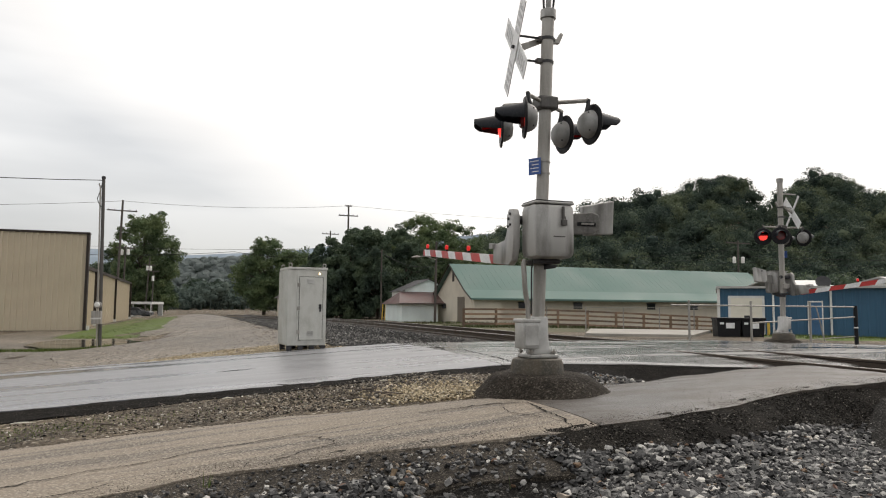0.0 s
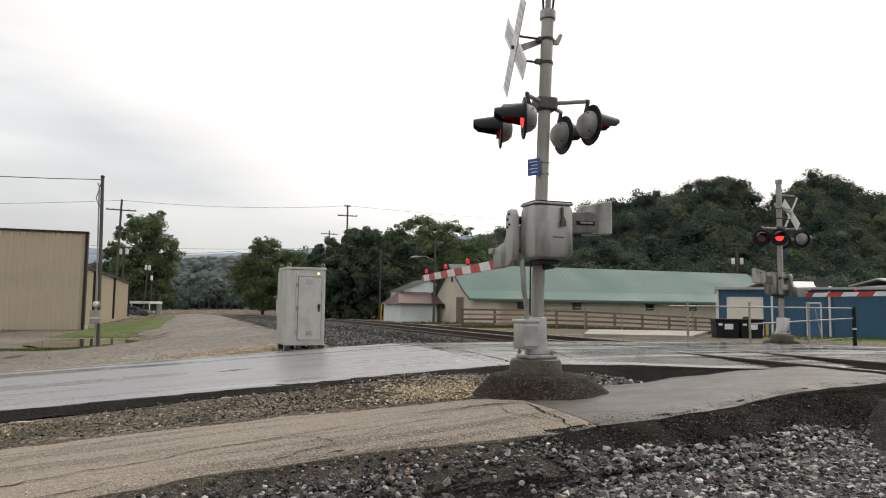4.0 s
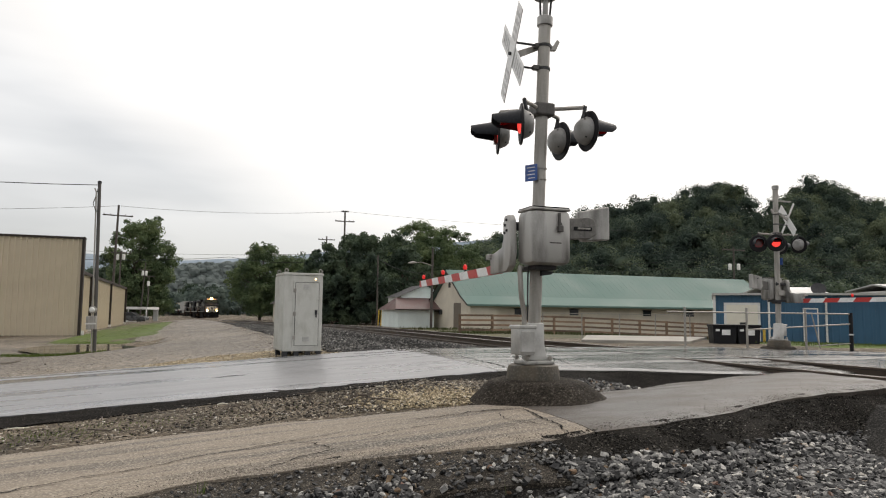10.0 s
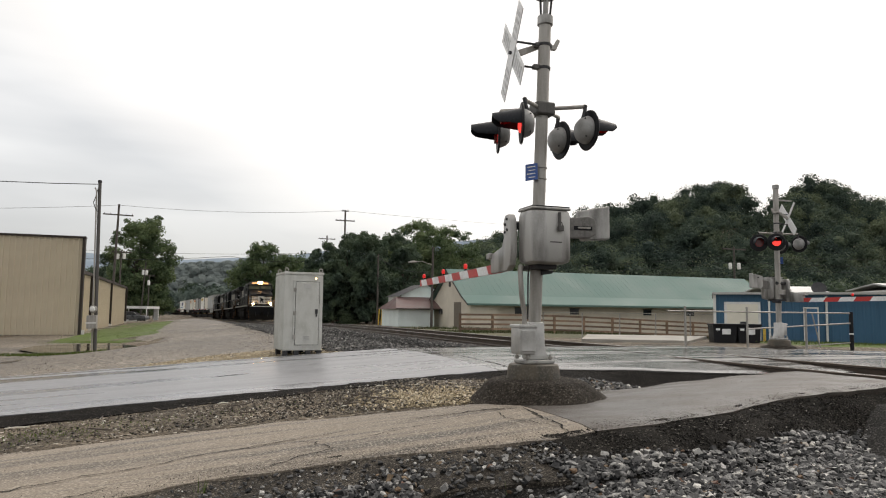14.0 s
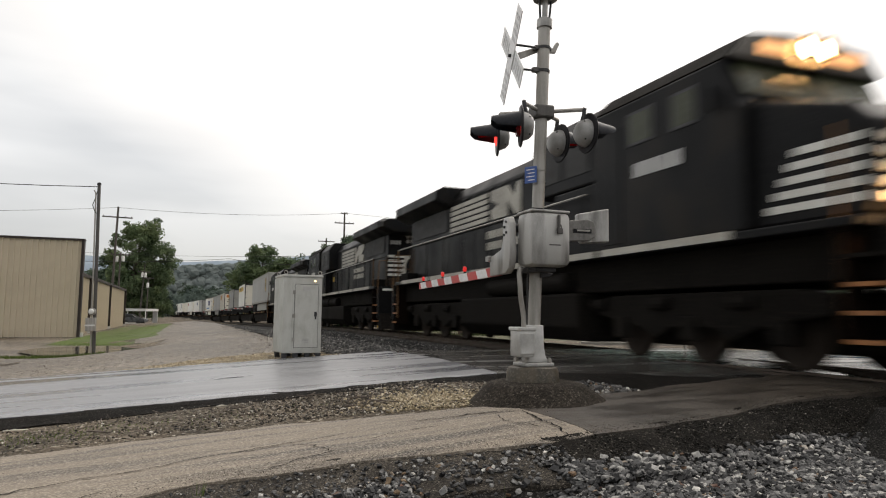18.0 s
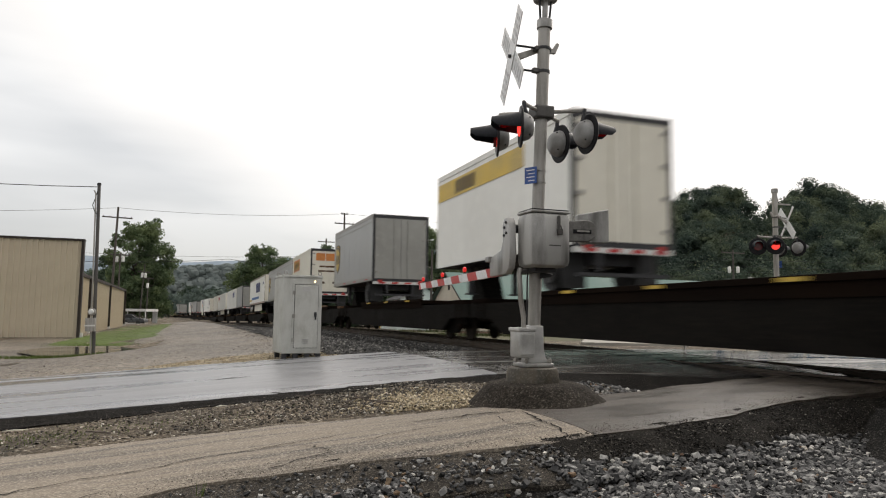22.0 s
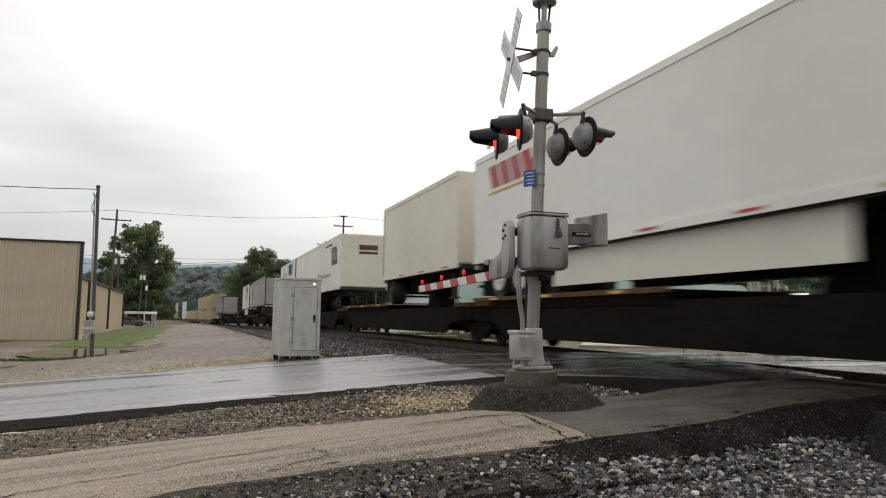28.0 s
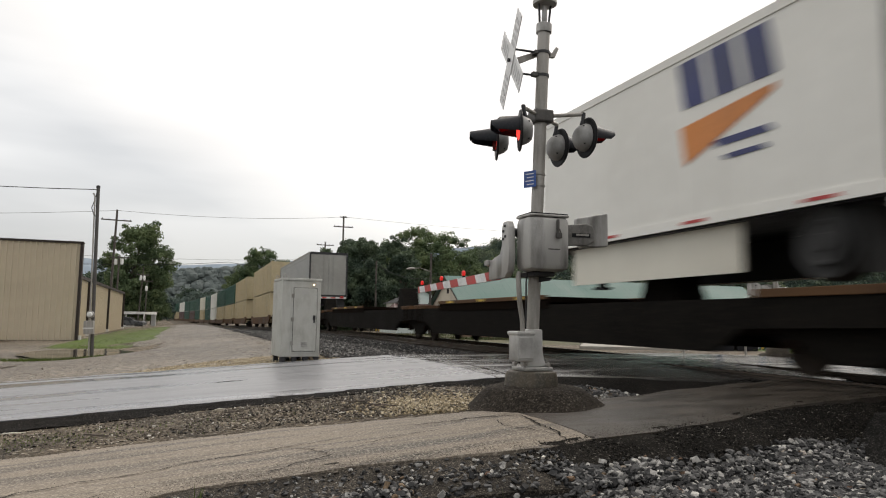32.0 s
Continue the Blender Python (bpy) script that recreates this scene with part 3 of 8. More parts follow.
# ---- ground, road, track ----


def spread(near0, near1, fine, far, grow=1.16):
    """Coordinates: even from near0 to near1, then ever wider out to far on both sides."""
    mid = list(np.arange(near0, near1 + 1e-6, fine))
    for sign, side in ((-1, 0), (1, -1)):
        d, x, more = fine, mid[side], []
        while abs(x) < far:
            d *= grow
            x += sign * d
            more.append(x)
        mid = more[::-1] + mid if sign < 0 else mid + more
    return mid


def build_ground():
    xs, ys = spread(-7, 8, 0.16, 3200), spread(3, 15, 0.16, 3200)
    vs = []
    for y in ys:
        for x in xs:
            near = 1.0 if abs(x) < 60 and abs(y) < 90 and ps_of(x, y)[1] < 15.0 else 0.0
            bump = near * (0.018 * noise.noise((x * 0.6, y * 0.6, 0)) + 0.010 * noise.noise((x * 3.1, y * 3.1, 5)))
            p, s = ps_of(x, y)
            under = 0.16 * step(-4.0, -3.0, p) * step(8.6, 8.0, p) * step(path_far(p) - 0.1, path_far(p) - 0.5, s) * step(-2.2, -1.6, s)
            vs.append((x, y, ground_z(x, y) + bump - under))
    n = len(xs)
    fs = [(j * n + i, j * n + i + 1, (j + 1) * n + i + 1, (j + 1) * n + i) for j in range(len(ys) - 1) for i in range(n - 1)]
    return solid("ground", Shape().add(vs, fs), DIRT, "wet gravelly dirt ground with grey and tan stones", kind="structure", smooth=True)


def strip(edges, zs, thick=0.3):
    """A slab through rows of plan points: edges: rows of (p, s) across; zs: height of each point. Sides hang down by thick."""
    k, n = len(edges[0]), len(edges)
    vs = [P(p, s, z) for row, zr in zip(edges, zs) for (p, s), z in zip(row, zr)]
    low = [v - Vector((0, 0, thick)) for v in vs]
    fs = [(j * k + i, (j + 1) * k + i, (j + 1) * k + i + 1, j * k + i + 1) for j in range(n - 1) for i in range(k - 1)]
    o = len(vs)
    for j in range(n - 1):
        fs += [(j * k, j * k + o, (j + 1) * k + o, (j + 1) * k), (j * k + k - 1, (j + 1) * k + k - 1, (j + 1) * k + k - 1 + o, j * k + k - 1 + o)]
    fs += [tuple(range(k)) + tuple(range(o + k - 1, o - 1, -1)), tuple(range((n - 1) * k, n * k)) + tuple(range(o + n * k - 1, o + (n - 1) * k - 1, -1))]
    return Shape().add(vs + low, fs)


def wob(p, s, a):
    return a * noise.noise((p * 1.7, s * 1.7, 3.0)) + 0.4 * a * noise.noise((p * 6.0, s * 6.0, 8.0))


def road_edge_s(p):
    """The road's edge on the camera's side; the paving flares towards the camera where it meets the rails."""
    return 9.13 - 1.12 * step(4.6, 8.2, p) * step(13.5, 9.9, p)


def road_part(p0, p1, mat_top, name, label, s1=15.15, step_p=0.3):
    rows, zs = [], []
    n = max(2, int((p1 - p0) / step_p))
    for j in range(n + 1):
        p = p0 + (p1 - p0) * j / n
        s0 = road_edge_s(p)
        rough_edge = wob(p, 9, 0.03)
        cross = [s0 + rough_edge, s0 + 0.07 + rough_edge] + [s0 + 0.3 + (s1 - s0 - 0.6) * i / 8 for i in range(9)] + [s1 - 0.07, s1 + wob(p, 15, 0.05)]
        rows.append([(p, s) for s in cross])
        z = road_z(p)
        crown = [z + 0.05 * (1 - ((s - 12.135) / 3) ** 2) - (0.012 if i in (0, len(cross) - 1) else 0) - 0.03 for i, s in enumerate(cross)]
        zs.append([c + wob(p, s, 0.008) for c, (_, s) in zip(crown, rows[-1])])
    return solid(name, strip(rows, zs), mat_top, label, kind="structure", smooth=True)


build_ground()
road_part(-60, 4.13, ASPHALT, "road", "wet dark asphalt road sloping up to the crossing")
road_part(4.14, TRACK_P - 0.80, ASPHALT_PATCH, "road_crossing_near", "worn wet asphalt of the level crossing")
road_part(TRACK_P - 0.680, TRACK_P + 0.680, ASPHALT_PATCH, "road_crossing_middle", "worn wet asphalt between the rails")
road_part(TRACK_P + 0.80, 60, ASPHALT_PATCH, "road_far", "wet asphalt road beyond the track")


def path_edges(p):
    return path_near(p) + wob(p, 1, 0.09) + 0.03 * noise.noise((p * 9, 4, 1)), path_far(p) + wob(p, 2, 0.05)


def path_z(p):
    return mix_of((-0.16 if p > 2.8 else max(-0.16 + 0.085 * (p - 2.8), -0.79)) + 0.025, -0.03, step(2.2, 7.0, p))


def path_part(p0, p1, m, name, label):
    rows, zs = [], []
    n = int((p1 - p0) / 0.2)
    for j in range(n + 1):
        p = p0 + (p1 - p0) * j / n
        a, b = path_edges(p)
        rows.append([(p, mix_of(a, b, i / 9)) for i in range(10)])
        zs.append([path_z(p) - 0.035 * (2 * i / 9 - 1) ** 4 + wob(p, i * 0.2, 0.012) for i in range(10)])
    return solid(name, strip(rows, zs, 0.25), m, label, kind="structure", smooth=True)


path_part(-40, 2.95, PATH_TAN, "path_sandy", "cracked sandy tan path with tyre marks")
path_part(2.96, TRACK_P - 0.85, PATH_MAT, "path_asphalt", "grey asphalt path rising to the rails")


def road_top(p, s):
    return road_z(p) + 0.05 * (1 - ((s - 12.135) / 3) ** 2) - 0.03 + wob(p, s, 0.008)


def bank(p0, p1, top, foot, name, m, label):
    """A sloping shoulder from a line top(p) -> (s, z) down to foot(p)."""
    rows, zs = [], []
    n = int(abs(p1 - p0) / 0.15)
    for j in range(n + 1):
        p = p0 + (p1 - p0) * j / n
        (sa, za), (sb, zb) = top(p), foot(p)
        rows.append([(p, mix_of(sa, sb, i / 7)) for i in range(8)])
        zs.append([mix_of(za, zb, (i / 7) ** 1.2) + wob(p * 2, i * 0.4, 0.02) for i in range(8)])
    return solid(name, strip(rows, zs, 0.15), m, label, kind="structure", smooth=True)


def shoulder_z(p, s):
    """Height of the loose ground on the camera's side of the path."""
    top, foot = path_near(p) + 0.10, shoulder_foot(p)
    f = min(1.0, max(0.0, (top - s) / (top - foot)))
    return mix_of(path_z(p) - 0.028, low(p, foot, 0.028), f ** 1.2) if f < 1 else low(p, s)


def low(p, s, lift=0.0):
    return ground_z(*P(p, s)[:2]) + lift


def stone_edge(p):
    return line(p, (-4, -1.5, -0.2, 0.7, 1.75, 2.8, 3.6, 5.0, 6.5, 8), (3.4, 4.15, 4.55, 4.66, 4.62, 4.35, 4.42, 4.76, 5.3, 5.9))


def shoulder_foot(p):
    return min(stone_edge(p), path_near(p)) - 0.30


bank(2.52, TRACK_P - 0.9, lambda p: (path_edges(p)[0] + 0.10, path_z(p) - 0.028), lambda p: (shoulder_foot(p), low(p, shoulder_foot(p), 0.028)), "path_shoulder", CINDER, "dark cinder shoulder of the path")
bank(-4.0, 2.54, lambda p: (path_edges(p)[0] + 0.14, path_z(p) - 0.026), lambda p: (shoulder_foot(p), low(p, shoulder_foot(p), 0.03)), "path_verge", WET_SAND, "wet brown dirt along the edge of the sandy path")
bank(-40, 4.2, lambda p: (9.20, road_z(p) - 0.040), lambda p: (8.74 + 0.06 * noise.noise((p, 0, 3)), low(p, 8.74, 0.012)), "road_edge", ASPHALT_EDGE, "black broken edge of the asphalt road")
bank(4.15, TRACK_P - 0.9, lambda p: (road_edge_s(p) + 0.07, road_top(p, road_edge_s(p)) - 0.010), lambda p: (max(path_far(p) - 0.1, road_edge_s(p) - 0.72), low(p, 8.3, -0.02)), "road_shoulder", ASPHALT_EDGE, "dark crumbled asphalt shoulder of the crossing")


# Dark grit; its near-black also holds the shade in gaps between stones.
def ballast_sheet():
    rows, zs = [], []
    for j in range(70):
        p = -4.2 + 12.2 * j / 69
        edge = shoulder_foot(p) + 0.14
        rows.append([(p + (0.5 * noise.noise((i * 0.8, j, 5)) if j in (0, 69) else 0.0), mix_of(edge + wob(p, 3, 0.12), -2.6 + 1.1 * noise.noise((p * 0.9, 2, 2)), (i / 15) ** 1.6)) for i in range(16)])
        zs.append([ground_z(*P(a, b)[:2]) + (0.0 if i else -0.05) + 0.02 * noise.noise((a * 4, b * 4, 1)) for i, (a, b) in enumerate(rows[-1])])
    return solid("ballast_sheet", strip(rows, zs, 0.1), BALLAST_BED, "dark wet grit under the ballast stones, gap shade in its colour", kind="structure", smooth=True)


ballast_sheet()


def crack(points, width, parent, z_of, seed):
    """A dark broken line worn into a surface, through plan points."""
    rnd = random.Random(seed)
    mid = []
    for (p0, s0), (p1, s1) in zip(points, points[1:]):
        n = max(2, int(math.hypot(p1 - p0, s1 - s0) / 0.05))
        mid += [(mix_of(p0, p1, k / n) + rnd.gauss(0, 0.012), mix_of(s0, s1, k / n) + rnd.gauss(0, 0.012)) for k in range(n)]
    mid.append(points[-1])
    vs, fs = [], []
    for k, (p, s) in enumerate(mid):
        q0, q1 = mid[max(0, k - 1)], mid[min(len(mid) - 1, k + 1)]
        d = Vector((q1[0] - q0[0], q1[1] - q0[1])).normalized()
        w = width * rnd.uniform(0.25, 1.0) * min(1.0, 0.2 + 0.3 * min(k, len(mid) - 1 - k))
        for e in (-1, 1):
            a, b = p - d.y * w * e, s + d.x * w * e
            vs.append(P(a, b, z_of(a, b) + 0.006))
    fs = [(2 * k, 2 * k + 1, 2 * k + 3, 2 * k + 2) for k in range(len(mid) - 1)]
    return part("crack", Shape().add(vs, fs), CRACK, parent)


def path_top(p, s):
    a, b = path_edges(p)
    i = 9 * (s - a) / (b - a)
    return path_z(p) - 0.035 * (2 * i / 9 - 1) ** 4 + wob(p, i * 0.2, 0.012)


sandy, grey = bpy.data.objects["path_sandy"], bpy.data.objects["path_asphalt"]
for k, (pts, w) in enumerate((
        (((-1.4, 5.33), (-1.06, 5.37), (-0.49, 5.52), (0.18, 5.67), (0.82, 5.78), (1.3, 5.86)), 0.011),
        (((0.5, 5.02), (0.8, 5.2), (1.05, 5.24), (0.96, 5.56), (0.85, 5.66)), 0.009),
        (((-0.95, 4.98), (-0.61, 5.01), (-0.4, 5.12)), 0.006),
        (((1.3, 5.5), (1.7, 5.62), (2.1, 5.7)), 0.008),
        (((1.9, 6.02), (2.35, 5.98), (2.6, 5.97), (2.87, 5.84)), 0.016),
        (((2.87, 5.84), (2.86, 5.6), (2.80, 5.35), (2.78, 5.0), (2.74, 4.70)), 0.014),
        (((2.66, 5.9), (2.53, 5.42), (2.62, 5.2), (2.74, 4.9)), 0.006))):
    crack(pts, w, sandy, path_top, 50 + k)
for k, (pts, w) in enumerate((
        (((4.85, 15.0), (4.5, 13.4), (4.21, 11.7), (4.5, 11.55), (4.43, 9.7), (4.4, 9.3)), 0.02),
        (((5.6, 9.6), (5.9, 10.8), (5.7, 12.2)), 0.012), (((6.9, 9.5), (6.7, 11), (6.95, 13.0)), 0.012))):
    crack(pts, w, bpy.data.objects["road_crossing_near"], road_top, 60 + k)
crack(((0.35, 11.05), (0.6, 11.12), (0.85, 11.1)), 0.035, bpy.data.objects["road"], road_top, 70)


def sweep(outline, s0, s1, off=0.0, ds=6.0):
    """A profile (across, z) carried along the bending track."""
    n = max(1, int((s1 - s0) / ds))
    k = len(outline)
    vs = []
    for j in range(n + 1):
        m = track_pose(s0 + (s1 - s0) * j / n)
        vs += [m @ Vector((0, u + off, z)) for u, z in outline]
    fs = [(j * k + i, j * k + (i + 1) % k, (j + 1) * k + (i + 1) % k, (j + 1) * k + i) for j in range(n) for i in range(k)]
    fs += [tuple(range(k)), tuple(range(n * k + k - 1, n * k - 1, -1))]
    return Shape().add(vs, fs)


def lot_sheet():
    ss = [15.1 + 0.35 * k for k in range(24)] + [23.5 + 0.9 * k for k in range(26)] + [47 + 2.2 * k for k in range(26)]
    rows, zs = [], []
    for s in ss:
        rows.append([(mix_of(-9.0, 3.4 - bend(s)[0], i / 40), s) for i in range(41)])
        zs.append([low(a, b, 0.012) + 0.012 * noise.noise((a * 1.3, b * 1.3, 6)) for a, b in rows[-1]])
    return solid("gravel_lot", strip(rows, zs, 0.06), LOT_GRAVEL, "wet grey-brown gravel lot beside the track", kind="structure", smooth=True)


lot_sheet()


def ballast_shoulder():
    ss = [15.1 + 0.5 * k for k in range(20)] + [25.5 + 2.5 * k for k in range(40)]
    rows, zs = [], []
    for s in ss:
        rows.append([(mix_of(3.0 + wob(3, s, 0.9), 6.4, i / 14) - bend(s)[0], s) for i in range(15)])
        zs.append([low(a, b, 0.03 if i else 0.0) + 0.012 * noise.noise((a * 2, b * 2, 6)) for i, (a, b) in enumerate(rows[-1])])
    return solid("ballast_shoulder", strip(rows, zs, 0.06), BALLAST_BED, "dark stony shoulder of the track bed", kind="structure", smooth=True)


ballast_shoulder()
BED = [(-3.2, -0.62), (-1.9, -0.21), (1.9, -0.21), (3.4, -0.62)]
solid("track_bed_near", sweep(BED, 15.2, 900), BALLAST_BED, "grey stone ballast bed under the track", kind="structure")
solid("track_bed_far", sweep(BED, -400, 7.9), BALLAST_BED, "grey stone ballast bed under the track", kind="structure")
RAIL = [(-0.07, -0.17), (-0.07, -0.15), (-0.012, -0.12), (-0.012, -0.045), (-0.036, -0.035), (-0.036, -0.004), (-0.028, 0), (0.028, 0), (0.036, -0.004), (0.036, -0.035), (0.012, -0.045), (0.012, -0.12), (0.07, -0.15), (0.07, -0.17)]
rails = thing("railway_track", "single railway track with worn steel rails", "railway track", kind="structure")
for side in (-1, 1):
    rail = part("rail", sweep(RAIL, -400, 900, side * 0.754), RAIL_STEEL, rails)
    part("running_surface", sweep([(-0.024, 0.0), (-0.02, 0.0035), (0.02, 0.0035), (0.024, 0.0)], -60, 400, side * 0.754), RAIL_BRIGHT, rail, "polished running surface")


# ---- far hills ----
def slope_top(t):
    return 43 + 9 * math.sin(t * 7 + 2.0)


def ridge(name, y, x0, x1, tops, m, label, depth):
    n = 60
    vs, fs = [], []
    for j in range(n + 1):
        x = mix_of(x0, x1, j / n)
        h = tops(j / n) * (1 + 0.05 * noise.noise((j * 0.35, 1, 0))) + 1.5 * noise.noise((j * 0.9, 4, 0))
        vs += [(x, y - depth * 0.5, -2), (x, y, h), (x, y + depth, -2)]
    for j in range(n):
        a, b = j * 3, j * 3 + 3
        fs += [(a, b, b + 1, a + 1), (a + 1, b + 1, b + 2, a + 2)]
    return solid(name, Shape().add(vs, fs), m, label, kind="structure", smooth=True)


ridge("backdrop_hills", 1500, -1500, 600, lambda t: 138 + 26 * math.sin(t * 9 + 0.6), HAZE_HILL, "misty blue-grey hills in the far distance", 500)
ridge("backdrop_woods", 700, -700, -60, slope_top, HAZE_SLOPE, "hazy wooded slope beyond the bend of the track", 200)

# ---- the train: q is the distance behind the lead locomotive's front ----
SPEED = 21.3


def head_s(t):
    return 38.2 - SPEED * (t - 16.5)


RIDES = []  # (thing, q of its origin, turned end for end)


def wheel_shape(r, w, n=20):
    """A flanged or tyred wheel about the y axis."""
    m = pose(0, 0, 0, 90)
    return Shape().lathe([(r * 0.25, -w), (r * 0.55, -w * 0.7), (r * 0.8, -w * 0.75), (r * 0.93, -w), (r, -w * 0.75), (r, w * 0.75), (r * 0.93, w), (r * 0.8, w * 0.75), (r * 0.55, w * 0.7), (r * 0.25, w)], n, m)


STEEL_WHEEL = wheel_shape(0.52, 0.07).mesh("steel_wheel", True)
FLAT_WHEEL = wheel_shape(0.42, 0.07).mesh("flatcar_wheel", True)
TYRE = wheel_shape(0.50, 0.25).mesh("tyre", True)
RIM = Shape().lathe([(0.31, 0.25), (0.30, 0.28), (0.275, 0.28), (0.23, 0.245), (0.13, 0.255), (0.11, 0.29), (0.02, 0.295)], 16, pose(0, 0, 0, -90)).mesh("rim", True)
RIM_WHITE = Shape().lathe([(0.31, 0.25), (0.30, 0.28), (0.275, 0.28), (0.23, 0.245), (0.13, 0.255), (0.11, 0.29), (0.02, 0.295)], 16, pose(0, 0, 0, -90)).mesh("rim", True)


def loco(q, turned, lead):
    t = thing("locomotive", "black diesel locomotive with white stripes, " + ("headlights lit, leading the train" if lead else "running cab last behind another"), "locomotive", group="locomotives")
    hl = 10.7

    def bx(u0, u1, y0, y1, z0, z1):
        return Shape().box(u0 - hl, u1 - hl, y0, y1, z0, z1)

    def side(points, y0, y1):
        return Shape().prism([(u - hl, z) for u, z in points], y0, y1, "y")

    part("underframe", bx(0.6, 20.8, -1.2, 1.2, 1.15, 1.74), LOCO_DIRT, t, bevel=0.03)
    part("walkway", bx(0.9, 20.5, -1.55, 1.55, 1.74, 1.86), LOCO_BLACK, t, bevel=0.02)
    for s in (-1, 1):
        for a, b in ((3.0, 6.4), (6.6, 9.6), (9.8, 13.0), (13.2, 16.4), (16.6, 19.6)):
            part("sill_stripe", bx(a, b, s * 1.552 - 0.006, s * 1.552 + 0.006, 1.76, 1.88), LOCO_PALE, t)
    # ends: plow, pilot plate, steps
    for end in (0, 1):
        def e(u):
            return u if end == 0 else 21.4 - u
        plate = part("pilot_plate", Shape().prism([(-1.5, 0.55), (1.5, 0.55), (1.5, 1.78), (-1.5, 1.78)], e(0.35) - hl, e(0.55) - hl, "x"), LOCO_BLACK, t, bevel=0.03)
        part("plow", Shape().prism([(e(0.02) - hl, 0.14), (e(0.5) - hl, 0.14), (e(0.5) - hl, 0.75), (e(0.3) - hl, 0.75)], -1.45, 1.45), LOCO_DIRT, plate, bevel=0.02)
        part("coupler", Shape().box(min(e(-0.35), e(0.5)) - hl, max(e(-0.35), e(0.5)) - hl, -0.17, 0.17, 0.75, 1.02), LOCO_DIRT, plate, bevel=0.04)
        part("white_edge", Shape().box(min(e(0.285), e(0.30)) - hl, max(e(0.285), e(0.30)) - hl, -1.33, 1.33, 1.66, 1.745), LOCO_WHITE, plate)
        for s in (-1, 1):
            for k in range(4):
                u = e(0.62 + 0.02 * k)
                part("step", Shape().box(min(u, e(1.15)) - hl, max(u, e(1.15)) - hl, s * 1.15 if s > 0 else -1.53, 1.53 if s > 0 else -1.15, 0.42 + 0.32 * k, 0.47 + 0.32 * k), STEP_ORANGE if k < 3 else LOCO_DIRT, t)
            part("step_well", Shape().box(min(e(1.15), e(1.2)) - hl, max(e(1.15), e(1.2)) - hl, min(s * 1.1, s * 1.55), max(s * 1.1, s * 1.55), 0.4, 1.8), RUST_BROWN, t)
            x0, x1 = e(0.45) - hl, e(1.2) - hl
            part("end_handrail", Shape().tube([(x0, s * 1.45, 0.6), (x0, s * 1.5, 1.9), (x0, s * 1.45, 2.85), (x0, s * 0.55, 2.9), (x0, s * 0.5, 1.85)], 0.022, 6).tube([(x1, s * 1.52, 0.6), (x1, s * 1.52, 2.95)], 0.026, 6), RAIL_RUST, t)
    # nose
    part("nose", side([(0.95, 1.86), (0.85, 2.98), (1.10, 3.22), (2.9, 3.70), (2.9, 1.86)], -1.32, 1.32), LOCO_BLACK, t, bevel=0.07)
    part("nose_visor", Shape().add([(1.0 - hl, -1.25, 3.02), (1.0 - hl, 1.25, 3.02), (0.98 - hl, 0.0, 3.30), (2.9 - hl, -1.25, 3.74), (2.9 - hl, 1.25, 3.74), (2.9 - hl, 0.0, 3.86)], [(0, 1, 2), (0, 2, 5, 3), (2, 1, 4, 5), (0, 3, 4, 1), (3, 5, 4)]), LOCO_BLACK, t)
    for k in range(5):
        z = 2.04 + 0.175 * k
        part("nose_stripe", bx(0.83, 0.93, -1.2, 1.2, z, z + 0.10), LOCO_WHITE, t)
        for s in (-1, 1):
            part("side_stripe", bx(1.0, 2.5 - 0.12 * k, s * 1.326 - 0.008, s * 1.326 + 0.008, z, z + 0.10), LOCO_WHITE, t)
    part("nose_emblem", Shape().prism([(-0.42, 1.98), (0.42, 1.98), (0.5, 2.90), (-0.3, 2.90)], 0.80 - hl, 0.83 - hl, "x"), LOCO_WHITE, t)
    part("emblem_figure", Shape().prism([(-0.26, 2.1), (-0.14, 2.1), (-0.02, 2.38), (0.16, 2.12), (0.26, 2.2), (0.14, 2.5), (0.32, 2.74), (0.16, 2.8), (-0.04, 2.66), (-0.3, 2.6), (-0.16, 2.44)], 0.785 - hl, 0.80 - hl, "x"), LOCO_BLACK, t)
    # cab
    part("cab", side([(2.75, 1.86), (2.75, 3.6), (3.15, 4.36), (6.7, 4.36), (6.7, 1.86)], -1.5, 1.5), LOCO_BLACK, t, bevel=0.04)
    part("cab_roof", Shape().prism([(-1.5, 4.365), (1.5, 4.365), (1.1, 4.74), (0.45, 4.82), (-0.45, 4.82), (-1.1, 4.74)], 3.0 - hl, 6.75 - hl, "x"), LOCO_DIRT, t, bevel=0.03)
    part("roof_brow", Shape().prism([(-1.45, 4.37), (1.45, 4.37), (1.12, 4.72), (0.45, 4.80), (-0.45, 4.80), (-1.12, 4.72)], 2.94 - hl, 3.0 - hl, "x"), BROW_GREY, t)
    part("nose_door", Shape().box(0.835 - hl, 0.85 - hl, 0.55, 1.0, 1.95, 3.0), LOCO_BLACK, t)
    part("anticlimber", Shape().box(0.3 - hl, 0.62 - hl, -1.35, 1.35, 1.66, 1.74), LOCO_DIRT, t, bevel=0.02)
    for y in (-0.75, 0.75):
        part("air_hose", Shape().tube([(0.34 - hl, y, 1.0), (0.2 - hl, y, 0.85), (0.22 - hl, y * 0.9, 0.5)], 0.03, 7), RUBBER, t)
    slant = pose(2.96 - hl, 0, 4.05, 0, 27.5, 0)
    for s in (-1, 1):
        part("windshield", Shape().box(-0.03, 0.0, min(s * 0.08, s * 1.32), max(s * 0.08, s * 1.36), -0.27, 0.27, slant), CAB_WINDOW, t)
